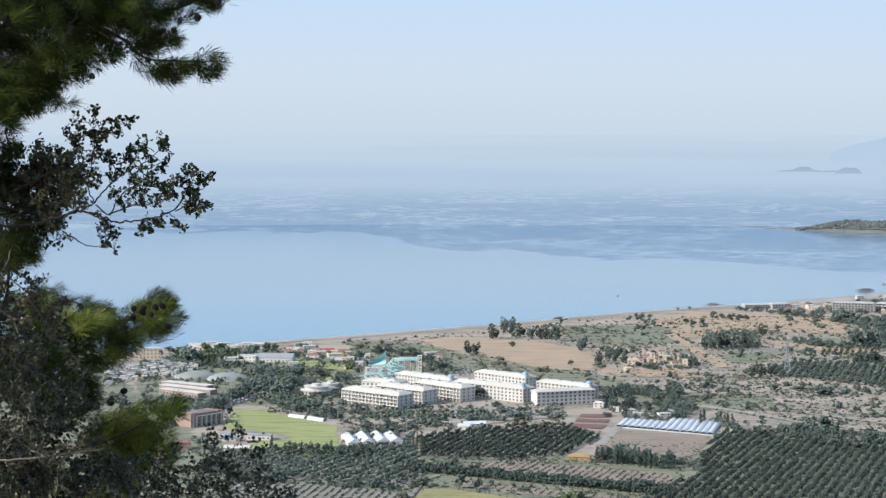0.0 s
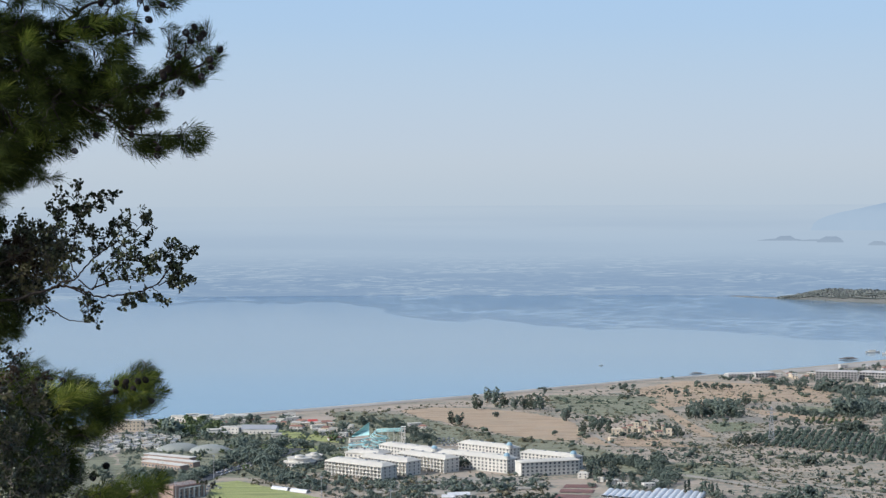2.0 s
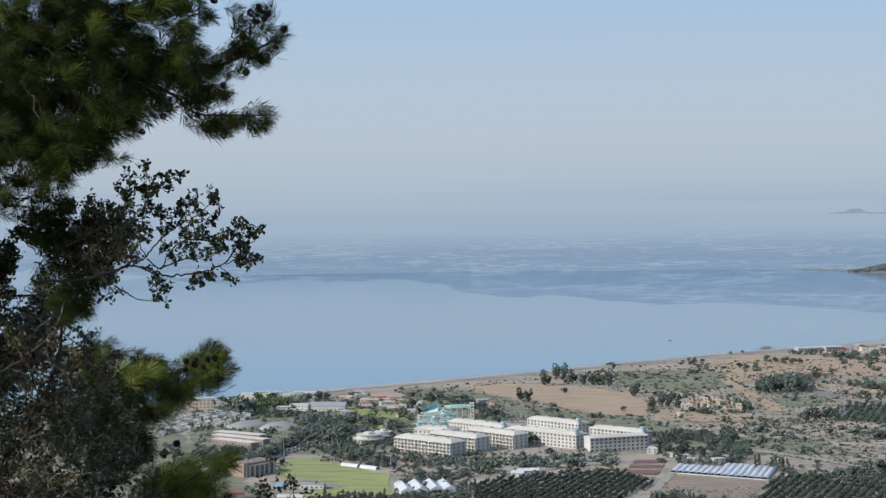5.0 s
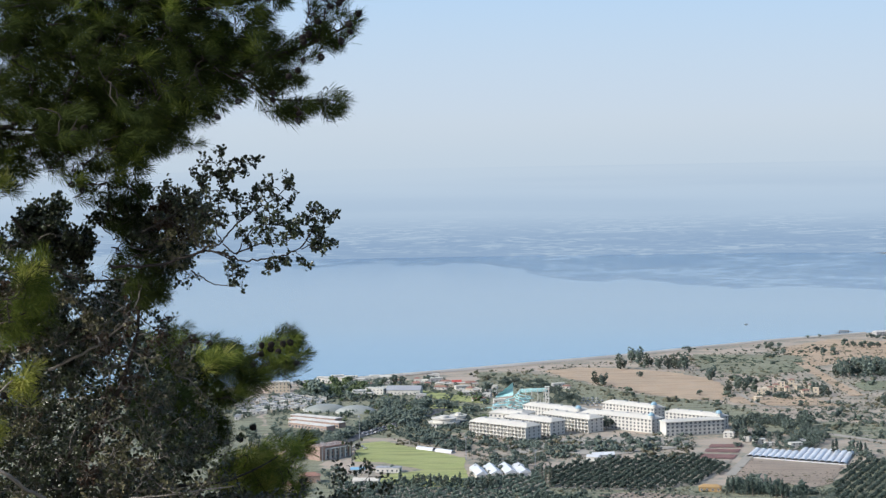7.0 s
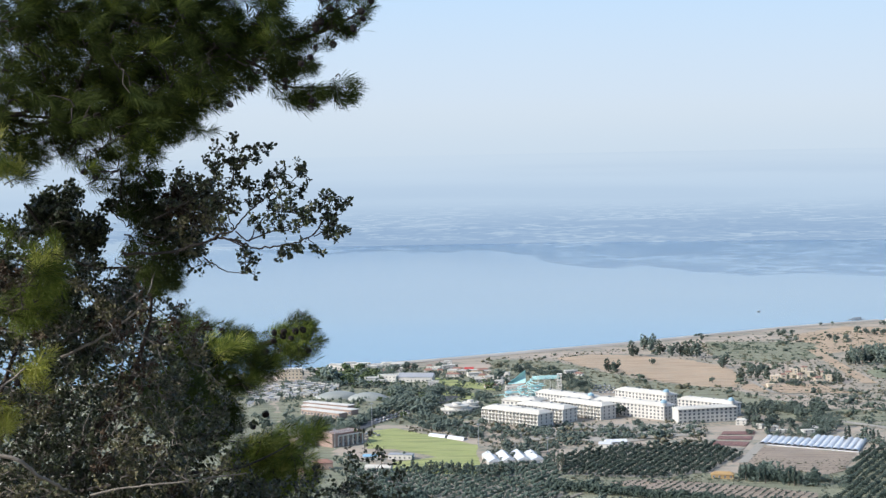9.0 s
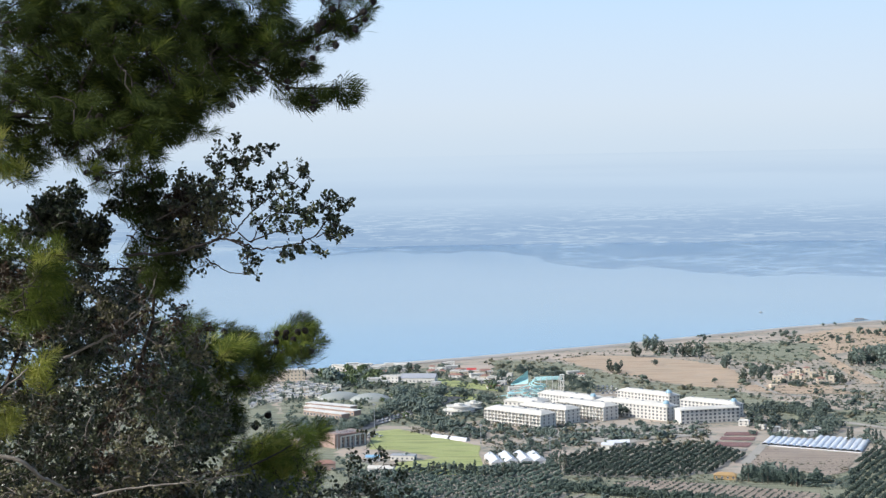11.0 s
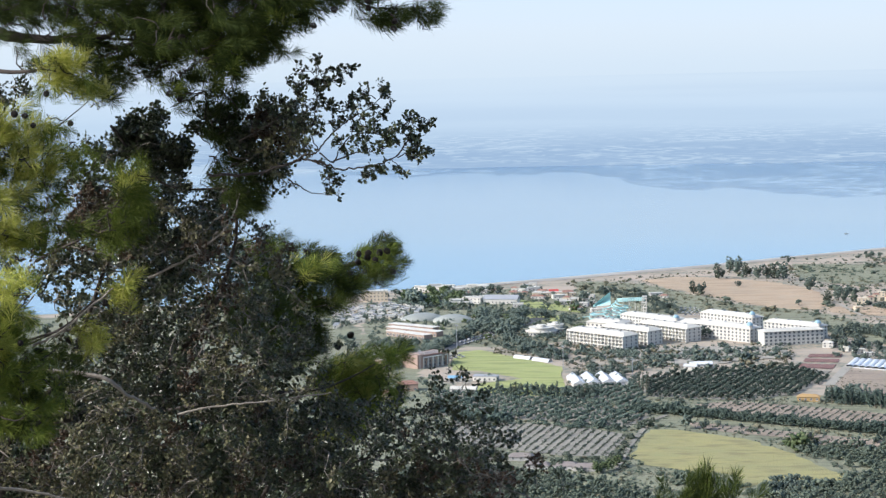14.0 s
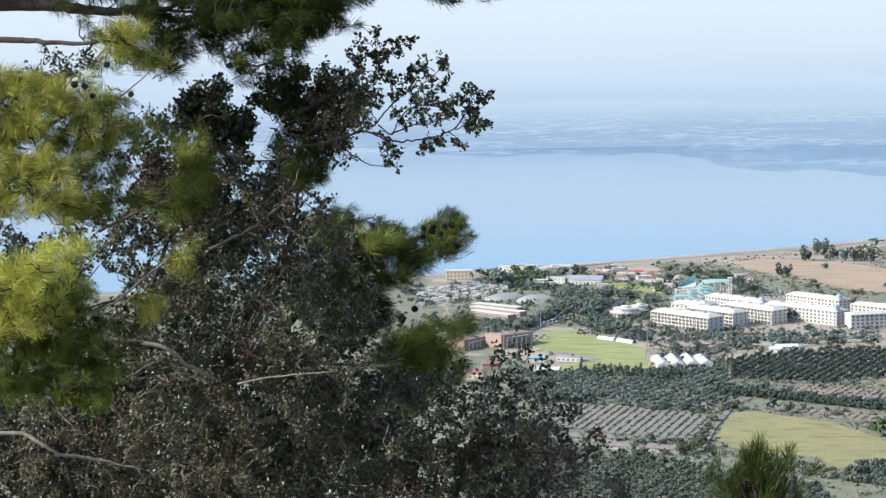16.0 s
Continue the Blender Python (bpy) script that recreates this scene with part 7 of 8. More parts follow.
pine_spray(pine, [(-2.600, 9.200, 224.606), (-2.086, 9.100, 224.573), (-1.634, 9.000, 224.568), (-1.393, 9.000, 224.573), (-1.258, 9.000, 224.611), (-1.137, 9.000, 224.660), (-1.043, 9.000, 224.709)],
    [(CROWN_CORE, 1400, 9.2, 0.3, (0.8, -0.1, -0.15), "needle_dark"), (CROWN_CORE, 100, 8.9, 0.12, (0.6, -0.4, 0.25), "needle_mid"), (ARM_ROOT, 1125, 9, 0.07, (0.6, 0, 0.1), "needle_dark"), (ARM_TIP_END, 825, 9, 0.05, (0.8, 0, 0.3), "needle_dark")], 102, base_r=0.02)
pine_spray(pine, [(-1.237, 9.000, 224.617), (-1.161, 9.000, 224.703), (-1.145, 9.000, 224.789), (-1.107, 9.000, 224.854)],
    [(ARM_TIP, 750, 9, 0.06, (0.3, 0, 0.7), "needle_dark")], 103, base_r=0.008)
pine_spray(pine, [(-1.869, 9.100, 224.614), (-1.554, 9.000, 224.473), (-1.447, 9.000, 224.385), (-1.366, 9.000, 224.358), (-1.178, 9.000, 224.353), (-1.081, 9.000, 224.353)],
    [(ARM_FORK, 1300, 9, 0.07, (0.8, 0, 0.1), "needle_dark"), (ARM_LONG, 950, 9, 0.06, (0.9, 0, -0.05), "needle_dark")], 104, base_r=0.009)
pine_spray(pine, [(-1.814, 9.100, 224.845), (-1.633, 9.000, 224.966), (-1.547, 9.000, 225.004), (-1.459, 9.000, 225.093), (-1.284, 9.000, 225.187)],
    [], 105, base_r=0.01)
pine_spray(pine, [(-4.406, 9.200, 224.138), (-3.597, 9.000, 224.121), (-3.325, 8.900, 224.103), (-2.991, 8.700, 224.091), (-2.822, 8.600, 224.131)],
    [(TUFT_HIGH, 1000, 8.6, 0.07, (0.5, -0.4, 0.65), "needle_light"), (TUFT_HIGH_LOW, 600, 8.6, 0.07, (0.6, -0.4, 0.25), "needle_light"), (TUFT_HIGH_LOW, 350, 8.7, 0.07, (0.6, -0.4, 0.25), "needle_mid")], 106, base_r=0.02)
pine_spray(pine, [(-4.172, 9.400, 224.461), (-3.483, 9.200, 224.404), (-3.125, 9.200, 224.420), (-2.895, 9.200, 224.294), (-2.751, 9.200, 224.251), (-2.518, 9.200, 224.232)],
    [(CROWN_LEFT, 1100, 9.2, 0.2, (0.8, -0.1, -0.15), "needle_dark"), (CROWN_LEFT, 100, 9, 0.1, (0.6, -0.4, 0.25), "needle_mid"), (CROWN_SPARSE, 650, 9.2, 0.12, (0.8, -0.1, -0.15), "needle_dark"), (CROWN_FRINGE, 375, 9.2, 0.1, (0.7, -0.1, -0.4), "needle_dark")], 107, base_r=0.018)
pine_spray(pine, [(-2.891, 9.600, 223.806), (-2.628, 9.600, 223.503), (-2.300, 9.500, 223.473), (-2.060, 9.500, 223.512)],
    [(MIDDLE, 650, 9.5, 0.12, (0.8, 0, -0.35), "needle_dark")], 108, base_r=0.008)
pine_spray(pine, [(-5.370, 9.600, 222.263), (-4.405, 10.400, 222.123), (-3.576, 10.800, 222.036), (-3.221, 11.400, 221.950), (-2.954, 12.000, 222.211), (-2.680, 12.200, 222.559), (-2.388, 12.300, 222.696), (-2.056, 12.400, 222.795), (-1.882, 12.400, 222.850)],
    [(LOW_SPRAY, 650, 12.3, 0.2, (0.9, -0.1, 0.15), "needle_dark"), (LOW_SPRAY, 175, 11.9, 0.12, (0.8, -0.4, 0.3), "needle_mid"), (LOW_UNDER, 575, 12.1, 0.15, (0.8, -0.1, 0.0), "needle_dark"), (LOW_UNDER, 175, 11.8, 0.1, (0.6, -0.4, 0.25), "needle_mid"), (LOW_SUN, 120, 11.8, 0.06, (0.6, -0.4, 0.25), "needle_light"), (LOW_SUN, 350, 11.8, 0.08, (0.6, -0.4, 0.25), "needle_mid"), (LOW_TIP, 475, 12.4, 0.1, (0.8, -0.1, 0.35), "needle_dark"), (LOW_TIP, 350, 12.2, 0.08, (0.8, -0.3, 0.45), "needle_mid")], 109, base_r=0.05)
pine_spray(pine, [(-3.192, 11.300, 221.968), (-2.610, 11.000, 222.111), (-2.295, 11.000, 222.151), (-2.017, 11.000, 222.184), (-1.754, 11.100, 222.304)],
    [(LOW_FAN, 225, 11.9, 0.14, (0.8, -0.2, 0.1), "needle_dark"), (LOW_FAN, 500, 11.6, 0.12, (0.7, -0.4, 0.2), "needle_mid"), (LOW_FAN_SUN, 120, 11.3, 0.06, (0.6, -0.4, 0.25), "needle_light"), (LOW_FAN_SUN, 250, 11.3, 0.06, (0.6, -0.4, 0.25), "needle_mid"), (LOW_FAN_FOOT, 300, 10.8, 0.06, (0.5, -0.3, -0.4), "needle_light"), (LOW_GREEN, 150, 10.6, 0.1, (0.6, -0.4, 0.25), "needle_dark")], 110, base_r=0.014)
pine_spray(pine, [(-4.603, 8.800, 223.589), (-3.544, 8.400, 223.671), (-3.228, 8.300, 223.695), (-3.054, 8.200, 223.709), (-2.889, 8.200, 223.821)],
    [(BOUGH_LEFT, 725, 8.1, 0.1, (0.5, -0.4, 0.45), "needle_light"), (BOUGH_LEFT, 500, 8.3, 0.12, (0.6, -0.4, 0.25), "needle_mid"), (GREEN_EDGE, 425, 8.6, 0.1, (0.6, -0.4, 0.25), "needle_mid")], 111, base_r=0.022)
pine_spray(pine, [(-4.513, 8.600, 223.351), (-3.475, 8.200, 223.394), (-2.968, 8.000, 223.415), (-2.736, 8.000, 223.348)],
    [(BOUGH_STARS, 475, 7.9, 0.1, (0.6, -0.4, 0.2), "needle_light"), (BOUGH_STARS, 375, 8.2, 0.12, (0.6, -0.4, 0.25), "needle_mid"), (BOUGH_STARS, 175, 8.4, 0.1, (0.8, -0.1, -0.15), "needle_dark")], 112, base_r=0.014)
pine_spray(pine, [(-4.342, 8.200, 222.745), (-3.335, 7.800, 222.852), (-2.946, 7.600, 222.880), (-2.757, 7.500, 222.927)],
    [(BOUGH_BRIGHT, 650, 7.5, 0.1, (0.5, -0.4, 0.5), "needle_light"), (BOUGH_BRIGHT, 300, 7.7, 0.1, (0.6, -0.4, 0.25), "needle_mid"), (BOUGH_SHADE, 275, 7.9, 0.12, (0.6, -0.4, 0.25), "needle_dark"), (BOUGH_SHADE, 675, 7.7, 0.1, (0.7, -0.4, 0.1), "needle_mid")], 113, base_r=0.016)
pine_spray(pine, [(-2.909, 8.200, 222.840), (-2.684, 8.100, 222.943), (-2.529, 8.000, 223.056), (-2.447, 8.000, 223.098), (-2.384, 8.000, 223.130)],
    [(TUFT_A, 825, 8, 0.05, (0.5, -0.4, 0.75), "needle_light")], 114, base_r=0.006)
pine_spray(pine, [(-2.836, 8.000, 222.889), (-2.670, 7.900, 222.942), (-2.534, 7.800, 222.965), (-2.459, 7.800, 222.950)],
    [(TUFT_B, 900, 7.8, 0.05, (0.8, -0.4, 0.0), "needle_light")], 115, base_r=0.006)
pine_spray(pine, [(-3.186, 9.200, 223.133), (-2.910, 9.100, 223.254), (-2.671, 9.000, 223.343), (-2.591, 9.000, 223.538)],
    [(TUFT_C, 500, 8.9, 0.05, (0.4, -0.4, 0.6), "needle_light"), (GREEN_MID, 375, 9, 0.1, (0.7, -0.2, -0.1), "needle_mid"), (GREEN_MID, 325, 9.2, 0.1, (0.8, -0.1, -0.15), "needle_dark")], 116, base_r=0.01)
pine_spray(pine, [(-2.982, 8.700, 223.807), (-2.897, 8.700, 223.816), (-2.782, 8.700, 223.897), (-2.678, 8.600, 223.955)],
    [], 117, base_r=0.005)
INNER_TOP = [(-2.88, 224.28), (-2.44, 224.38), (-1.87, 224.31), (-1.85, 224.17), (-1.97, 224.07), (-2.17, 223.98), (-2.37, 223.94), (-2.60, 224.02), (-2.86, 224.14)]
INNER_DROOP = [(-2.51, 223.96), (-2.22, 223.98), (-2.10, 223.86), (-2.23, 223.72), (-2.26, 223.58), (-2.33, 223.69), (-2.43, 223.82)]
INNER_GREEN = [(-2.67, 223.61), (-2.56, 223.67), (-2.49, 223.60), (-2.50, 223.47), (-2.57, 223.36), (-2.67, 223.39), (-2.64, 223.50)]
SIDE_WISPS = [(-3.29, 224.39), (-2.87, 224.38), (-2.62, 224.26), (-2.60, 223.94), (-2.80, 223.94), (-3.02, 224.14), (-3.30, 224.17)]
pine_spray(pine, [(-2.773, 9.200, 224.139), (-2.567, 9.200, 224.196), (-2.391, 9.200, 224.265), (-2.162, 9.200, 224.231)],
    [(INNER_TOP, 120, 9.2, 0.15, (0.8, -0.1, -0.25), "needle_dark"), (INNER_TOP, 45, 8.9, 0.1, (0.6, -0.4, 0.25), "needle_mid"), (INNER_DROOP, 240, 9.4, 0.12, (0.5, -0.1, -0.7), "needle_dark")], 118, base_r=0.014)
pine_spray(pine, [(-2.982, 9.100, 223.262), (-2.743, 9.000, 223.380), (-2.578, 8.900, 223.551)],
    [(INNER_GREEN, 420, 8.9, 0.08, (0.4, -0.4, 0.5), "needle_mid"), (SIDE_WISPS, 190, 8.8, 0.15, (0.7, -0.2, -0.1), "needle_dark")], 119, base_r=0.006)
# unseen upper crown, added out of view to shade the limbs below
rng = np.random.default_rng(150)
top = part("branch", limb_mesh("branch", [(PX, PY, 225.3), (-4.4, 9.2, 225.9), (-3.4, 8.7, 226.3), (-2.3, 8.4, 226.5)], 0.05, 0.012, "bark", 8, rng), None, pine)
at = np.stack([rng.uniform(-5.2, -1.9, 420), rng.uniform(7.7, 9.2, 420), rng.uniform(225.65, 226.9, 420)], -1)
v, f = shoots(rng, at, unit(np.array([0.7, -0.2, 0.1]) + rng.normal(0, 0.5, at.shape)), 0.10, 70, 0.12, 0.006, 0.8)
part("needles", tri_mesh("needles", v, f, M["needle_dark"]), None, top, kind="stuff")
CONES_UP = [(-1.518, 8.800, 224.981), (-1.479, 8.800, 225.016), (-1.440, 8.800, 224.990), (-1.296, 8.800, 224.945), (-1.309, 8.800, 224.898), (-1.240, 8.800, 224.956), (-1.335, 8.800, 224.998), (-1.125, 8.800, 224.846), (-1.086, 8.800, 224.867), (-1.112, 8.800, 224.793), (-1.041, 8.800, 224.799), (-1.030, 8.800, 224.835), (-0.954, 8.800, 224.762), (-0.999, 8.800, 224.704), (-1.015, 8.800, 224.672), (-1.052, 8.800, 224.640), (-1.138, 8.800, 224.714), (-1.204, 8.800, 224.674), (-1.236, 8.800, 224.640), (-1.146, 8.800, 224.567), (-1.231, 8.800, 224.551), (-1.236, 8.800, 224.614), (-1.294, 8.800, 224.469), (-1.262, 8.800, 224.498), (-1.559, 8.800, 224.345), (-1.656, 8.800, 224.287), (-1.383, 8.800, 224.366), (-1.362, 8.800, 224.384), (-1.273, 8.800, 224.263), (-1.242, 8.800, 224.292)]
CONES_AT = [(-2.586, 8.800, 224.282), (-2.606, 8.800, 224.272), (-2.334, 8.800, 223.973), (-2.307, 8.800, 223.958), (-2.319, 8.700, 224.224), (-2.320, 8.700, 224.202), (-2.268, 8.800, 224.240), (-2.741, 8.500, 223.847), (-2.835, 8.000, 223.900), (-2.778, 8.000, 223.889), (-2.752, 8.000, 223.844), (-2.816, 8.400, 223.995), (-2.433, 7.900, 223.085), (-2.728, 7.800, 222.878), (-2.703, 7.800, 222.885), (-2.677, 7.500, 222.960), (-2.556, 7.800, 222.916), (-2.004, 12.100, 222.899), (-1.959, 12.100, 222.876), (-1.921, 12.100, 222.891), (-1.876, 12.100, 222.905), (-1.835, 12.100, 222.912), (-1.900, 12.100, 222.838), (-2.025, 12.100, 222.832), (-2.076, 12.100, 222.751), (-2.361, 12.100, 222.912), (-1.802, 12.100, 222.762), (-2.173, 12.100, 222.295), (-2.089, 12.100, 222.339)]
rng = np.random.default_rng(120)
for p in CONES_UP + CONES_AT:
    part("pine_cone", CONE, None, pine, m=pose(*p, rng.uniform(60, 200), rng.uniform(-50, 50), rng.uniform(0, 360)) @ Matrix.Diagonal((1.35, 1.35, 1.0, 1.0)) @ Matrix.Scale(rng.uniform(0.42, 0.54) * p[1] / 9.0, 4))

# ---- evergreen oak ----
OX, OY = -3.3, 10.6
oz = float(land_height(np.array([OX]), np.array([OY]))[0])
oak = thing("oak_tree", pose(0, 0, 0), "dark evergreen oak with withered leaves and bare grey twigs", "oak tree")
rng = np.random.default_rng(130)
STEMS = [
    [(OX, OY, oz - 0.2), (OX + 0.2, OY, oz + 3.0), (-3.145, 10.404, 221.522), (-2.890, 10.204, 222.294), (-2.500, 9.904, 222.721), (-2.256, 9.604, 223.120), (-2.165, 9.403, 223.550)],
    [(OX - 0.1, OY, oz - 0.2), (OX + 0.5, OY, oz + 3.0), (-2.317, 10.204, 221.518), (-2.005, 10.004, 221.826), (-1.604, 9.904, 221.979)],
    [(OX - 0.2, OY, oz - 0.2), (OX - 0.1, OY, oz + 3.5), (-3.715, 10.004, 221.735), (-3.319, 10.004, 222.452), (-3.068, 10.004, 223.025), (-2.953, 10.004, 223.526)],
    [(OX + 0.2, OY, oz - 0.2), (OX + 1.0, OY, oz + 2.6), (-1.570, 10.404, 221.419), (-1.290, 10.304, 221.709), (-0.958, 10.204, 221.800)],
]
stem_src = []
for s in STEMS:
    part("stem", limb_mesh("stem", s, 0.028, 0.006, "bark", 7, rng), None, oak)
    stem_src.append(along(s, 60))
stem_src = np.concatenate(stem_src)
MASS = [(-3.39, 223.20), (-3.25, 223.41), (-3.03, 223.42), (-2.77, 223.41), (-2.51, 223.39), (-2.35, 223.36), (-2.31, 223.25), (-2.27, 223.12), (-2.13, 223.06), (-2.10, 222.87), (-1.98, 222.62), (-1.92, 222.49), (-1.95, 222.30), (-1.86, 221.99), (-1.94, 221.48), (-4.49, 221.46), (-4.46, 221.99), (-3.38, 222.18), (-3.29, 222.50), (-3.12, 222.71), (-3.34, 222.89)]
DEEP = [(-3.57, 222.93), (-3.28, 223.10), (-2.75, 223.00), (-2.33, 222.75), (-2.23, 222.44), (-2.21, 221.96), (-2.23, 221.26), (-4.71, 221.21), (-3.98, 221.80), (-3.63, 222.16)]
SKIRT = [(-2.17, 221.98), (-1.85, 222.04), (-1.53, 222.05), (-1.33, 222.15), (-1.08, 222.05), (-0.86, 221.83), (-0.71, 221.71), (-0.62, 221.42), (-2.32, 221.39)]

HOLES = [[(-2.59, 223.61), (-2.49, 223.65), (-2.32, 223.64), (-2.28, 223.58), (-2.37, 223.50), (-2.50, 223.49)], [(-3.26, 223.92), (-2.99, 223.92), (-2.97, 223.85), (-3.03, 223.74), (-3.15, 223.64), (-3.27, 223.66)], [(-3.18, 222.98), (-2.99, 223.01), (-2.95, 222.89), (-3.04, 222.77), (-3.17, 222.81)]]


def rosettes(rr, at, twigs, per, reach, size, loose=0.011):
    """Leaves set close along short twigs that spread from each place."""
    n = len(at) * twigs
    base = np.repeat(at, twigs, axis=0)
    way = unit(rr.normal(0, 1, (n, 3)) + np.array([0.35, -0.2, 0.25]))
    u = rr.uniform(0.15, 1.0, (n, per)) ** 0.7 * reach * rr.uniform(0.6, 1.2, (n, 1))
    pts = base[:, None] + way[:, None] * u[..., None] + rr.normal(0, loose, (n, per, 3))
    v, f = leaves(rr, pts.reshape(-1, 3), size)
    tw = merge([tube([a, a + w * reach * 0.55 + rr.normal(0, 0.006, 3), a + w * reach], [0.0022, 0.0018, 0.0012], 3) for a, w in zip(base, way)])
    return (v, f), tw


def leaf_cloud(plot, bunches, per, depth, spread, mat, size, seed, reach=0.10, twig_share=0.8, clump=0.085, twigs=4):
    """Leafy twigs gathered in clumps, with gaps between the clumps."""
    hearts = fill(np.random.default_rng(int(1000 * depth) + len(plot)), plot, max(3, bunches // 4), depth, spread)
    rr = np.random.default_rng(seed)
    at = hearts[rr.integers(0, len(hearts), bunches)] + rr.normal(0, clump, (bunches, 3))
    for h in HOLES:
        at = at[~inside(h, at[:, 0], at[:, 2])]
    (v, f), (tv, tf) = rosettes(rr, at, twigs, max(3, per // twigs), reach, size)
    part("leaves", tri_mesh("leaves", v, f, M[mat]), None, oak, kind="stuff")
    part("brushwood", tri_mesh("brushwood", tv, tf, M["greytwig"]), None, oak, kind="stuff")
    v, f = twigs_to(rr, at, stem_src, 0.0028, 0.02, twig_share)
    part("brushwood", tri_mesh("brushwood", v, f, M["greytwig"]), None, oak, kind="stuff")


leaf_cloud(MASS, 540, 72, 10.1, 0.3, "oakleaf", 0.021, 131)
leaf_cloud([(-3.29, 223.38), (-2.96, 223.39), (-2.55, 223.36), (-2.38, 223.17), (-2.42, 222.95), (-2.87, 222.95), (-3.14, 223.04), (-3.33, 223.19)], 120, 70, 10.3, 0.2, "oakleaf", 0.021, 151)
leaf_cloud([(-4.21, 223.14), (-3.52, 223.11), (-3.27, 223.05), (-3.23, 222.91), (-3.54, 222.72), (-4.22, 222.92)], 70, 70, 9.9, 0.15, "oakleaf", 0.021, 152)
leaf_cloud([(-3.96, 224.07), (-3.45, 224.04), (-3.33, 223.92), (-3.58, 223.88), (-3.97, 223.90)], 16, 40, 9.9, 0.1, "oakleaf", 0.020, 153, 0.08, 0.8, 0.06)
leaf_cloud(DEEP, 560, 44, 11.3, 0.35, "oakleaf", 0.030, 137, 0.13, 0.3, 0.12)
leaf_cloud(MASS, 110, 36, 9.8, 0.25, "dryleaf", 0.021, 132, 0.08)
leaf_cloud(MASS, 280, 40, 9.6, 0.2, "oakpale", 0.021, 139, 0.08)
leaf_cloud([(-2.36, 223.81), (-2.23, 223.91), (-2.14, 223.95), (-2.08, 223.87), (-2.00, 223.84), (-1.92, 223.75), (-1.92, 223.66), (-2.00, 223.62), (-2.06, 223.54), (-2.14, 223.53), (-2.20, 223.54), (-2.17, 223.63), (-2.24, 223.71), (-2.34, 223.74)], 90, 76, 9.6, 0.12, "oakleaf", 0.020, 133, 0.08, 0.8, 0.06)
leaf_cloud([(-1.95, 223.82), (-1.85, 223.81), (-1.82, 223.71), (-1.91, 223.69), (-2.02, 223.62), (-2.03, 223.68), (-1.96, 223.73)], 26, 44, 9.4, 0.08, "oakpale", 0.020, 140, 0.07, 0.8, 0.05)
leaf_cloud([(-2.06, 223.86), (-1.97, 223.88), (-1.94, 223.80), (-2.04, 223.76)], 14, 44, 9.4, 0.06, "dryleaf", 0.020, 134, 0.06, 0.8, 0.04)
leaf_cloud([(-2.87, 223.82), (-2.74, 223.83), (-2.71, 223.80), (-2.74, 223.68), (-2.85, 223.67), (-2.88, 223.75)], 60, 80, 9.8, 0.1, "oakleaf", 0.021, 144, 0.07, 0.8, 0.035)
leaf_cloud([(-2.64, 223.73), (-2.53, 223.74), (-2.51, 223.66), (-2.58, 223.58), (-2.64, 223.59)], 34, 76, 9.8, 0.1, "oakleaf", 0.021, 146, 0.07, 0.8, 0.05)
leaf_cloud([(-3.12, 223.64), (-2.93, 223.65), (-2.68, 223.55), (-2.72, 223.43), (-3.00, 223.47), (-3.15, 223.50)], 50, 60, 9.8, 0.15, "oakleaf", 0.020, 147, 0.08, 0.8, 0.07)
SHADE = [(-5.11, 221.79), (-4.06, 222.02), (-3.21, 222.14), (-2.49, 222.00), (-2.01, 221.59), (-1.57, 221.27), (-1.43, 220.97), (-5.15, 220.89)]
leaf_cloud(SHADE, 620, 48, 11.8, 0.3, "oakleaf", 0.036, 145, 0.14, 0.2, 0.14)
leaf_cloud(SKIRT, 300, 60, 10.2, 0.3, "oakleaf", 0.021, 135)
leaf_cloud(SKIRT, 45, 48, 11.2, 0.3, "oakleaf", 0.028, 138, 0.12, 0.3)
leaf_cloud(SKIRT, 26, 40, 10.0, 0.3, "oakpale", 0.021, 141, 0.08)
leaf_cloud(SKIRT, 60, 36, 10.1, 0.3, "dryleaf", 0.021, 136, 0.08)
leaf_cloud([(-3.19, 223.53), (-2.89, 223.56), (-2.87, 223.32), (-3.14, 223.30)], 14, 60, 9.4, 0.1, "dryleaf", 0.022, 142)

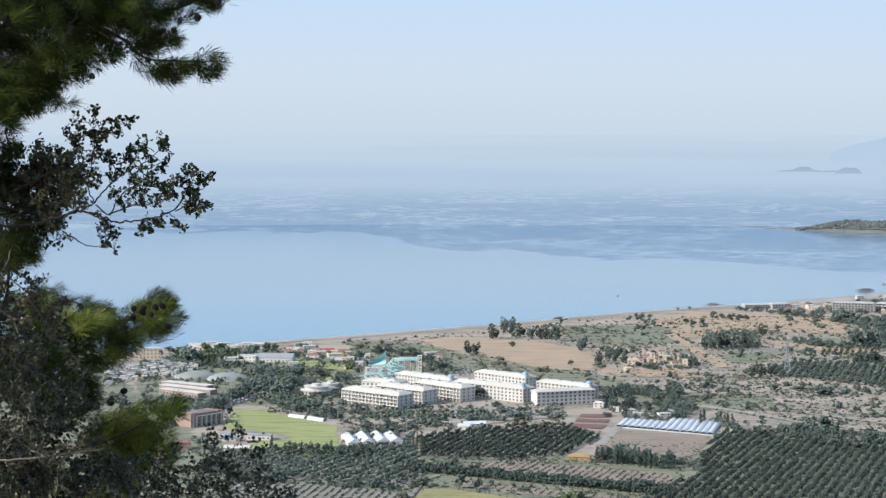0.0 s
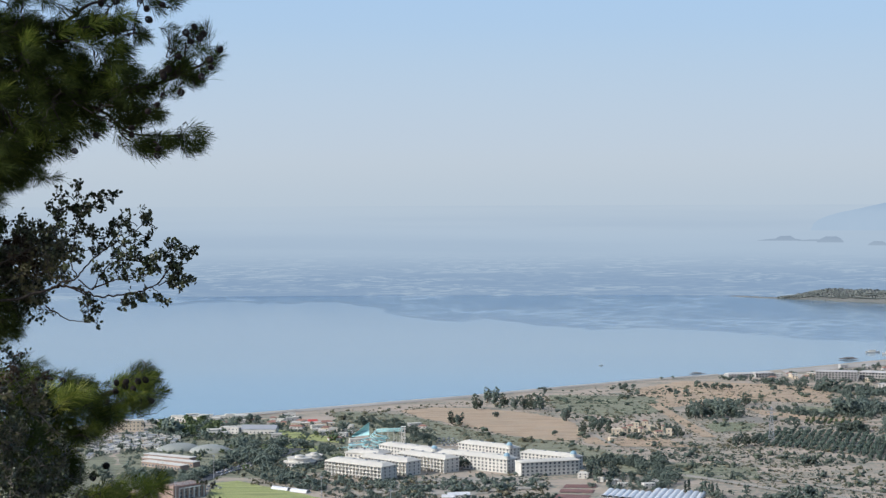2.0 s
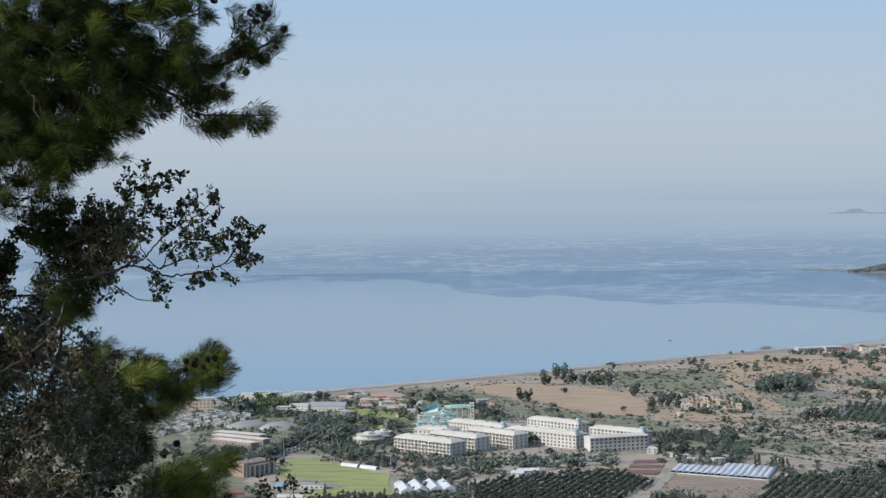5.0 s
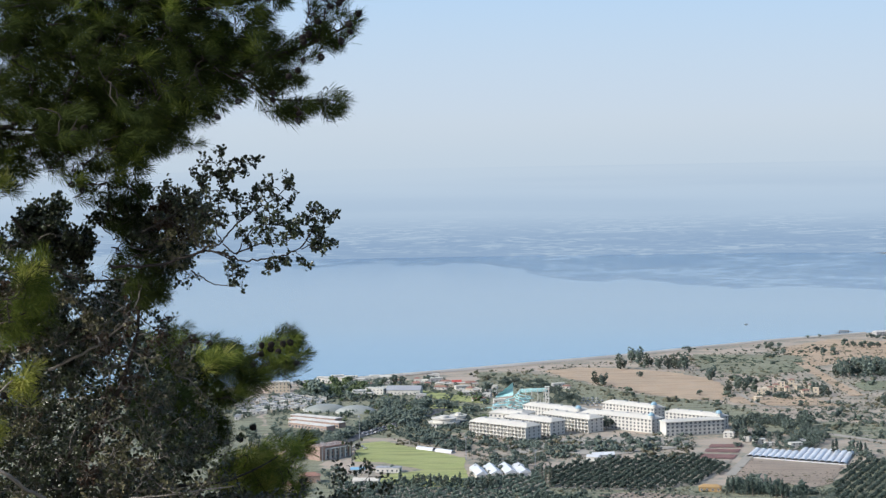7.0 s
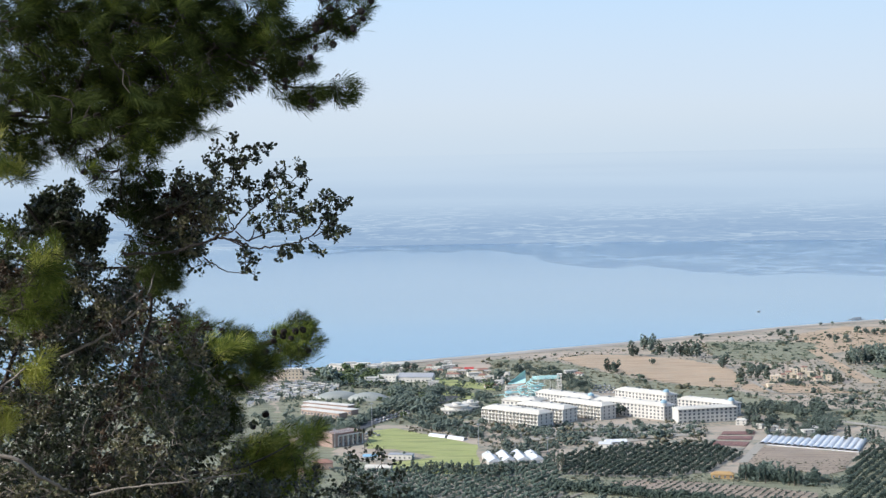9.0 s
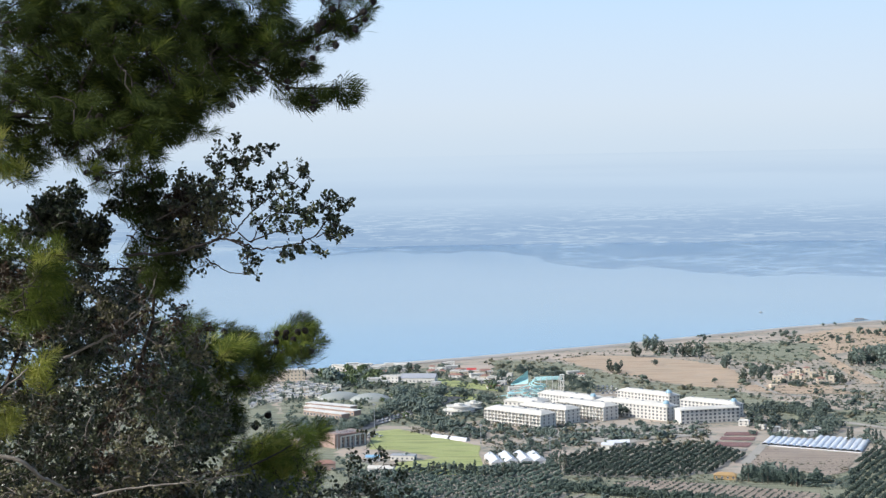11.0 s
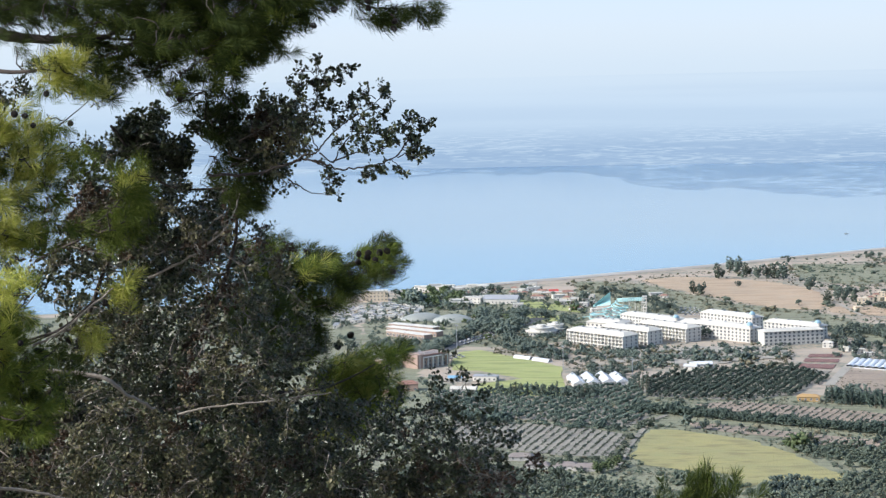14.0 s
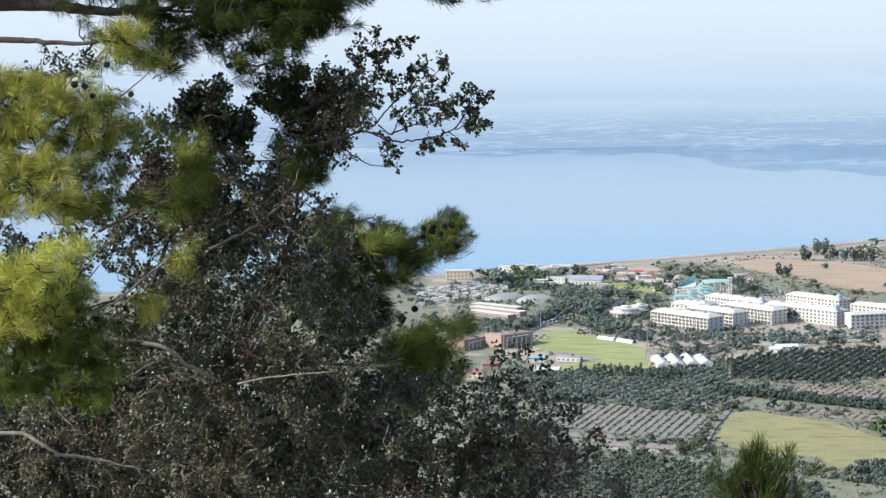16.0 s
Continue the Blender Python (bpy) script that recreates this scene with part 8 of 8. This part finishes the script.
# the slender sprig that reaches out over the sea: a stem and the ends of its twigs
SPRIG = [
    ([(-2.227, 9.000, 223.571), (-2.012, 9.000, 223.571), (-1.798, 9.000, 223.624), (-1.744, 9.000, 223.638), (-1.637, 9.000, 223.611), (-1.556, 9.000, 223.581), (-1.449, 9.000, 223.597), (-1.368, 9.000, 223.608), (-1.292, 9.000, 223.643), (-1.217, 9.000, 223.664), (-1.174, 9.000, 223.732)],
     [(-1.368, 9.000, 223.592), (-1.282, 9.000, 223.570), (-1.416, 9.000, 223.570), (-1.459, 9.000, 223.557), (-1.220, 9.000, 223.683), (-1.201, 9.000, 223.635), (-1.136, 9.000, 223.662), (-1.238, 9.000, 223.732)]),
    ([(-1.292, 9.000, 223.643), (-1.244, 9.000, 223.700), (-1.217, 9.000, 223.759), (-1.185, 9.000, 223.813)],
     [(-1.211, 9.000, 223.824), (-1.136, 9.000, 223.813), (-1.177, 9.000, 223.770), (-1.244, 9.000, 223.786), (-1.190, 9.000, 223.718), (-1.233, 9.000, 223.651)]),
    ([(-1.798, 9.000, 223.624), (-1.738, 9.000, 223.657), (-1.674, 9.000, 223.675), (-1.706, 9.000, 223.746), (-1.690, 9.000, 223.835), (-1.673, 9.000, 223.934), (-1.673, 9.000, 224.042)],
     [(-1.673, 9.000, 224.091), (-1.743, 9.000, 224.066), (-1.700, 9.000, 224.007), (-1.646, 9.000, 223.996), (-1.673, 9.000, 223.953), (-1.716, 9.000, 223.878), (-1.700, 9.000, 223.813), (-1.743, 9.000, 223.813), (-1.663, 9.000, 223.759), (-1.743, 9.000, 223.921), (-1.732, 9.000, 223.996)]),
    ([(-1.679, 9.000, 223.921), (-1.636, 9.000, 223.991), (-1.582, 9.000, 224.034), (-1.528, 9.000, 224.061)],
     [(-1.582, 9.000, 224.072), (-1.512, 9.000, 224.072), (-1.566, 9.000, 224.013), (-1.614, 9.000, 224.002), (-1.625, 9.000, 223.921)]),
    ([(-1.674, 9.000, 223.675), (-1.631, 9.000, 223.732), (-1.550, 9.000, 223.802), (-1.459, 9.000, 223.856), (-1.394, 9.000, 223.894), (-1.351, 9.000, 223.953)],
     [(-1.593, 9.000, 223.867), (-1.528, 9.000, 223.905), (-1.485, 9.000, 223.921), (-1.437, 9.000, 223.953), (-1.405, 9.000, 223.905), (-1.351, 9.000, 223.970), (-1.324, 9.000, 223.932), (-1.351, 9.000, 223.867), (-1.604, 9.000, 223.813), (-1.555, 9.000, 223.835)]),
    ([(-1.669, 9.000, 223.667), (-1.604, 9.000, 223.621), (-1.567, 9.000, 223.678), (-1.513, 9.000, 223.743), (-1.432, 9.000, 223.759), (-1.330, 9.000, 223.737), (-1.271, 9.000, 223.691)],
     [(-1.513, 9.000, 223.775), (-1.566, 9.000, 223.719), (-1.553, 9.000, 223.662), (-1.459, 9.000, 223.732), (-1.443, 9.000, 223.835), (-1.394, 9.000, 223.824), (-1.432, 9.000, 223.786), (-1.389, 9.000, 223.759), (-1.351, 9.000, 223.759), (-1.314, 9.000, 223.770), (-1.325, 9.000, 223.727), (-1.352, 9.000, 223.689)]),
    ([(-1.604, 9.000, 223.621), (-1.502, 9.000, 223.662), (-1.416, 9.000, 223.667), (-1.395, 9.000, 223.700)],
     [(-1.421, 9.000, 223.678), (-1.475, 9.000, 223.700)]),
    ([(-1.744, 9.000, 223.638), (-1.647, 9.000, 223.603), (-1.626, 9.000, 223.549), (-1.621, 9.000, 223.489)],
     [(-1.626, 9.000, 223.543), (-1.647, 9.000, 223.592), (-1.605, 9.000, 223.522), (-1.621, 9.000, 223.484)]),
    ([(-2.065, 9.000, 223.732), (-1.904, 9.000, 223.813), (-1.824, 9.000, 223.878), (-1.757, 9.000, 223.943)],
     [(-1.807, 9.000, 224.002), (-1.781, 9.000, 223.969), (-1.850, 9.000, 223.907), (-1.891, 9.000, 223.878), (-1.824, 9.000, 223.813), (-1.797, 9.000, 223.894), (-1.958, 9.000, 223.894), (-1.985, 9.000, 223.813)]),
    ([(-1.825, 9.000, 223.543), (-1.766, 9.000, 223.500), (-1.712, 9.000, 223.473), (-1.610, 9.000, 223.459)],
     []),
]
for k, (s, ends) in enumerate(SPRIG):
    b = part("stem", limb_mesh("stem", s, 0.0075 if k == 0 else 0.0042, 0.0018, "bark", 6, rng, 0.5), None, oak)
    if not ends:
        continue
    src = along(s, 60)[8:]
    tip = np.array(ends) + rng.normal(0, [0.0, 0.04, 0.0], (len(ends), 3))
    root = np.array([src[np.argmin(np.linalg.norm(src - e, axis=1))] for e in tip])
    stubs = np.repeat(tip, 5, axis=0) + rng.normal(0, [0.017, 0.03, 0.017], (5 * len(tip), 3))
    v, f = merge([tube(wander(rng, a, e, 5, 0.006), [0.0026, 0.0022, 0.002, 0.0018, 0.0012], 4) for a, e in zip(np.concatenate([root, np.repeat(tip, 5, axis=0)]), np.concatenate([tip, stubs]))])
    part("brushwood", tri_mesh("brushwood", v, f, M["bark"]), None, b, kind="stuff")
    (v, f), (tv, tf) = rosettes(rng, stubs, 1, 9, 0.022, 0.021, 0.007)
    part("leaves", tri_mesh("leaves", v, f, M["oakleaf"]), None, b, kind="stuff")

# bare limbs in front of the leaves
for s, r in (([(-3.150, 8.604, 222.663), (-2.821, 8.604, 222.654), (-2.638, 8.604, 222.605), (-2.559, 8.704, 222.512), (-2.482, 8.804, 222.446)], 0.013), ([(-2.476, 9.204, 222.342), (-2.296, 9.204, 222.379), (-2.059, 9.204, 222.404), (-1.696, 9.304, 222.434)], 0.0065), ([(-3.844, 8.804, 222.154), (-3.484, 8.804, 222.144), (-3.324, 8.804, 222.060), (-3.170, 8.904, 222.006), (-2.938, 9.004, 221.930)], 0.012), ([(-2.604, 9.204, 223.042), (-2.392, 9.204, 223.142), (-2.211, 9.204, 223.271)], 0.008), ([(-2.698, 7.704, 222.912), (-2.568, 7.704, 222.974), (-2.411, 7.704, 223.097), (-2.333, 7.704, 223.158)], 0.006)):
    part("bare_limb", limb_mesh("bare_limb", s, r, r * 0.5, "pale_limb", 7, rng, 0.4), None, oak, "bare pale grey limb")

# ---- young pine below the view ----
SX, SY, SZ = (0.164, 8.004, 222.283)
sz = float(land_height(np.array([SX]), np.array([SY]))[0])
young = thing("young_pine", pose(0, 0, 0), "top of a young green pine with upright shoots", "pine tree")
rng = np.random.default_rng(140)
part("stem", limb_mesh("stem", [(SX, SY, sz - 0.2), (SX + 0.05, SY, sz + 2.0), (SX, SY, SZ)], 0.05, 0.008, "bark", 8, rng), None, young)
LEAD = [(0.164, 8.004, 222.197), (0.109, 8.004, 222.164), (0.219, 8.004, 222.166), (0.068, 8.004, 222.119), (0.157, 8.004, 222.115), (0.266, 8.004, 222.108), (0.199, 8.004, 222.062), (0.080, 8.004, 222.035), (0.307, 8.004, 222.027), (0.032, 8.004, 222.034)]
at = np.repeat(np.array(LEAD), 3, axis=0) + rng.normal(0, 0.03, (30, 3))
way = unit(np.array([0, 0, 1.0]) + rng.normal(0, 0.18, at.shape))
v, f = shoots(rng, at, way, 0.11, 90, 0.075, 0.0022, 0.6)
part("needles", tri_mesh("needles", v, f, M["needle_dark"]), None, young, kind="stuff")
v, f = shoots(rng, at[::2] + 0.02, way[::2], 0.10, 60, 0.07, 0.0024, 0.6)
part("needles", tri_mesh("needles", v, f, M["needle_mid"]), None, young, kind="stuff")
low_at = np.array([SX, SY, SZ - 0.30]) + rng.normal(0, [0.09, 0.09, 0.07], (60, 3))
v, f = shoots(rng, low_at, unit(rng.normal(0, 0.6, (60, 3)) + np.array([0, 0, 0.8])), 0.09, 90, 0.075, 0.0024, 0.8)
part("needles", tri_mesh("needles", v, f, M["needle_dark"]), None, young, kind="stuff")
v, f = merge([tube(wander(rng, (SX, SY, SZ - 0.45), p, 5, 0.01), [0.012, 0.01, 0.008, 0.006, 0.005], 5) for p in at])
part("brushwood", tri_mesh("brushwood", v, f, M["bark"]), None, young, kind="stuff")
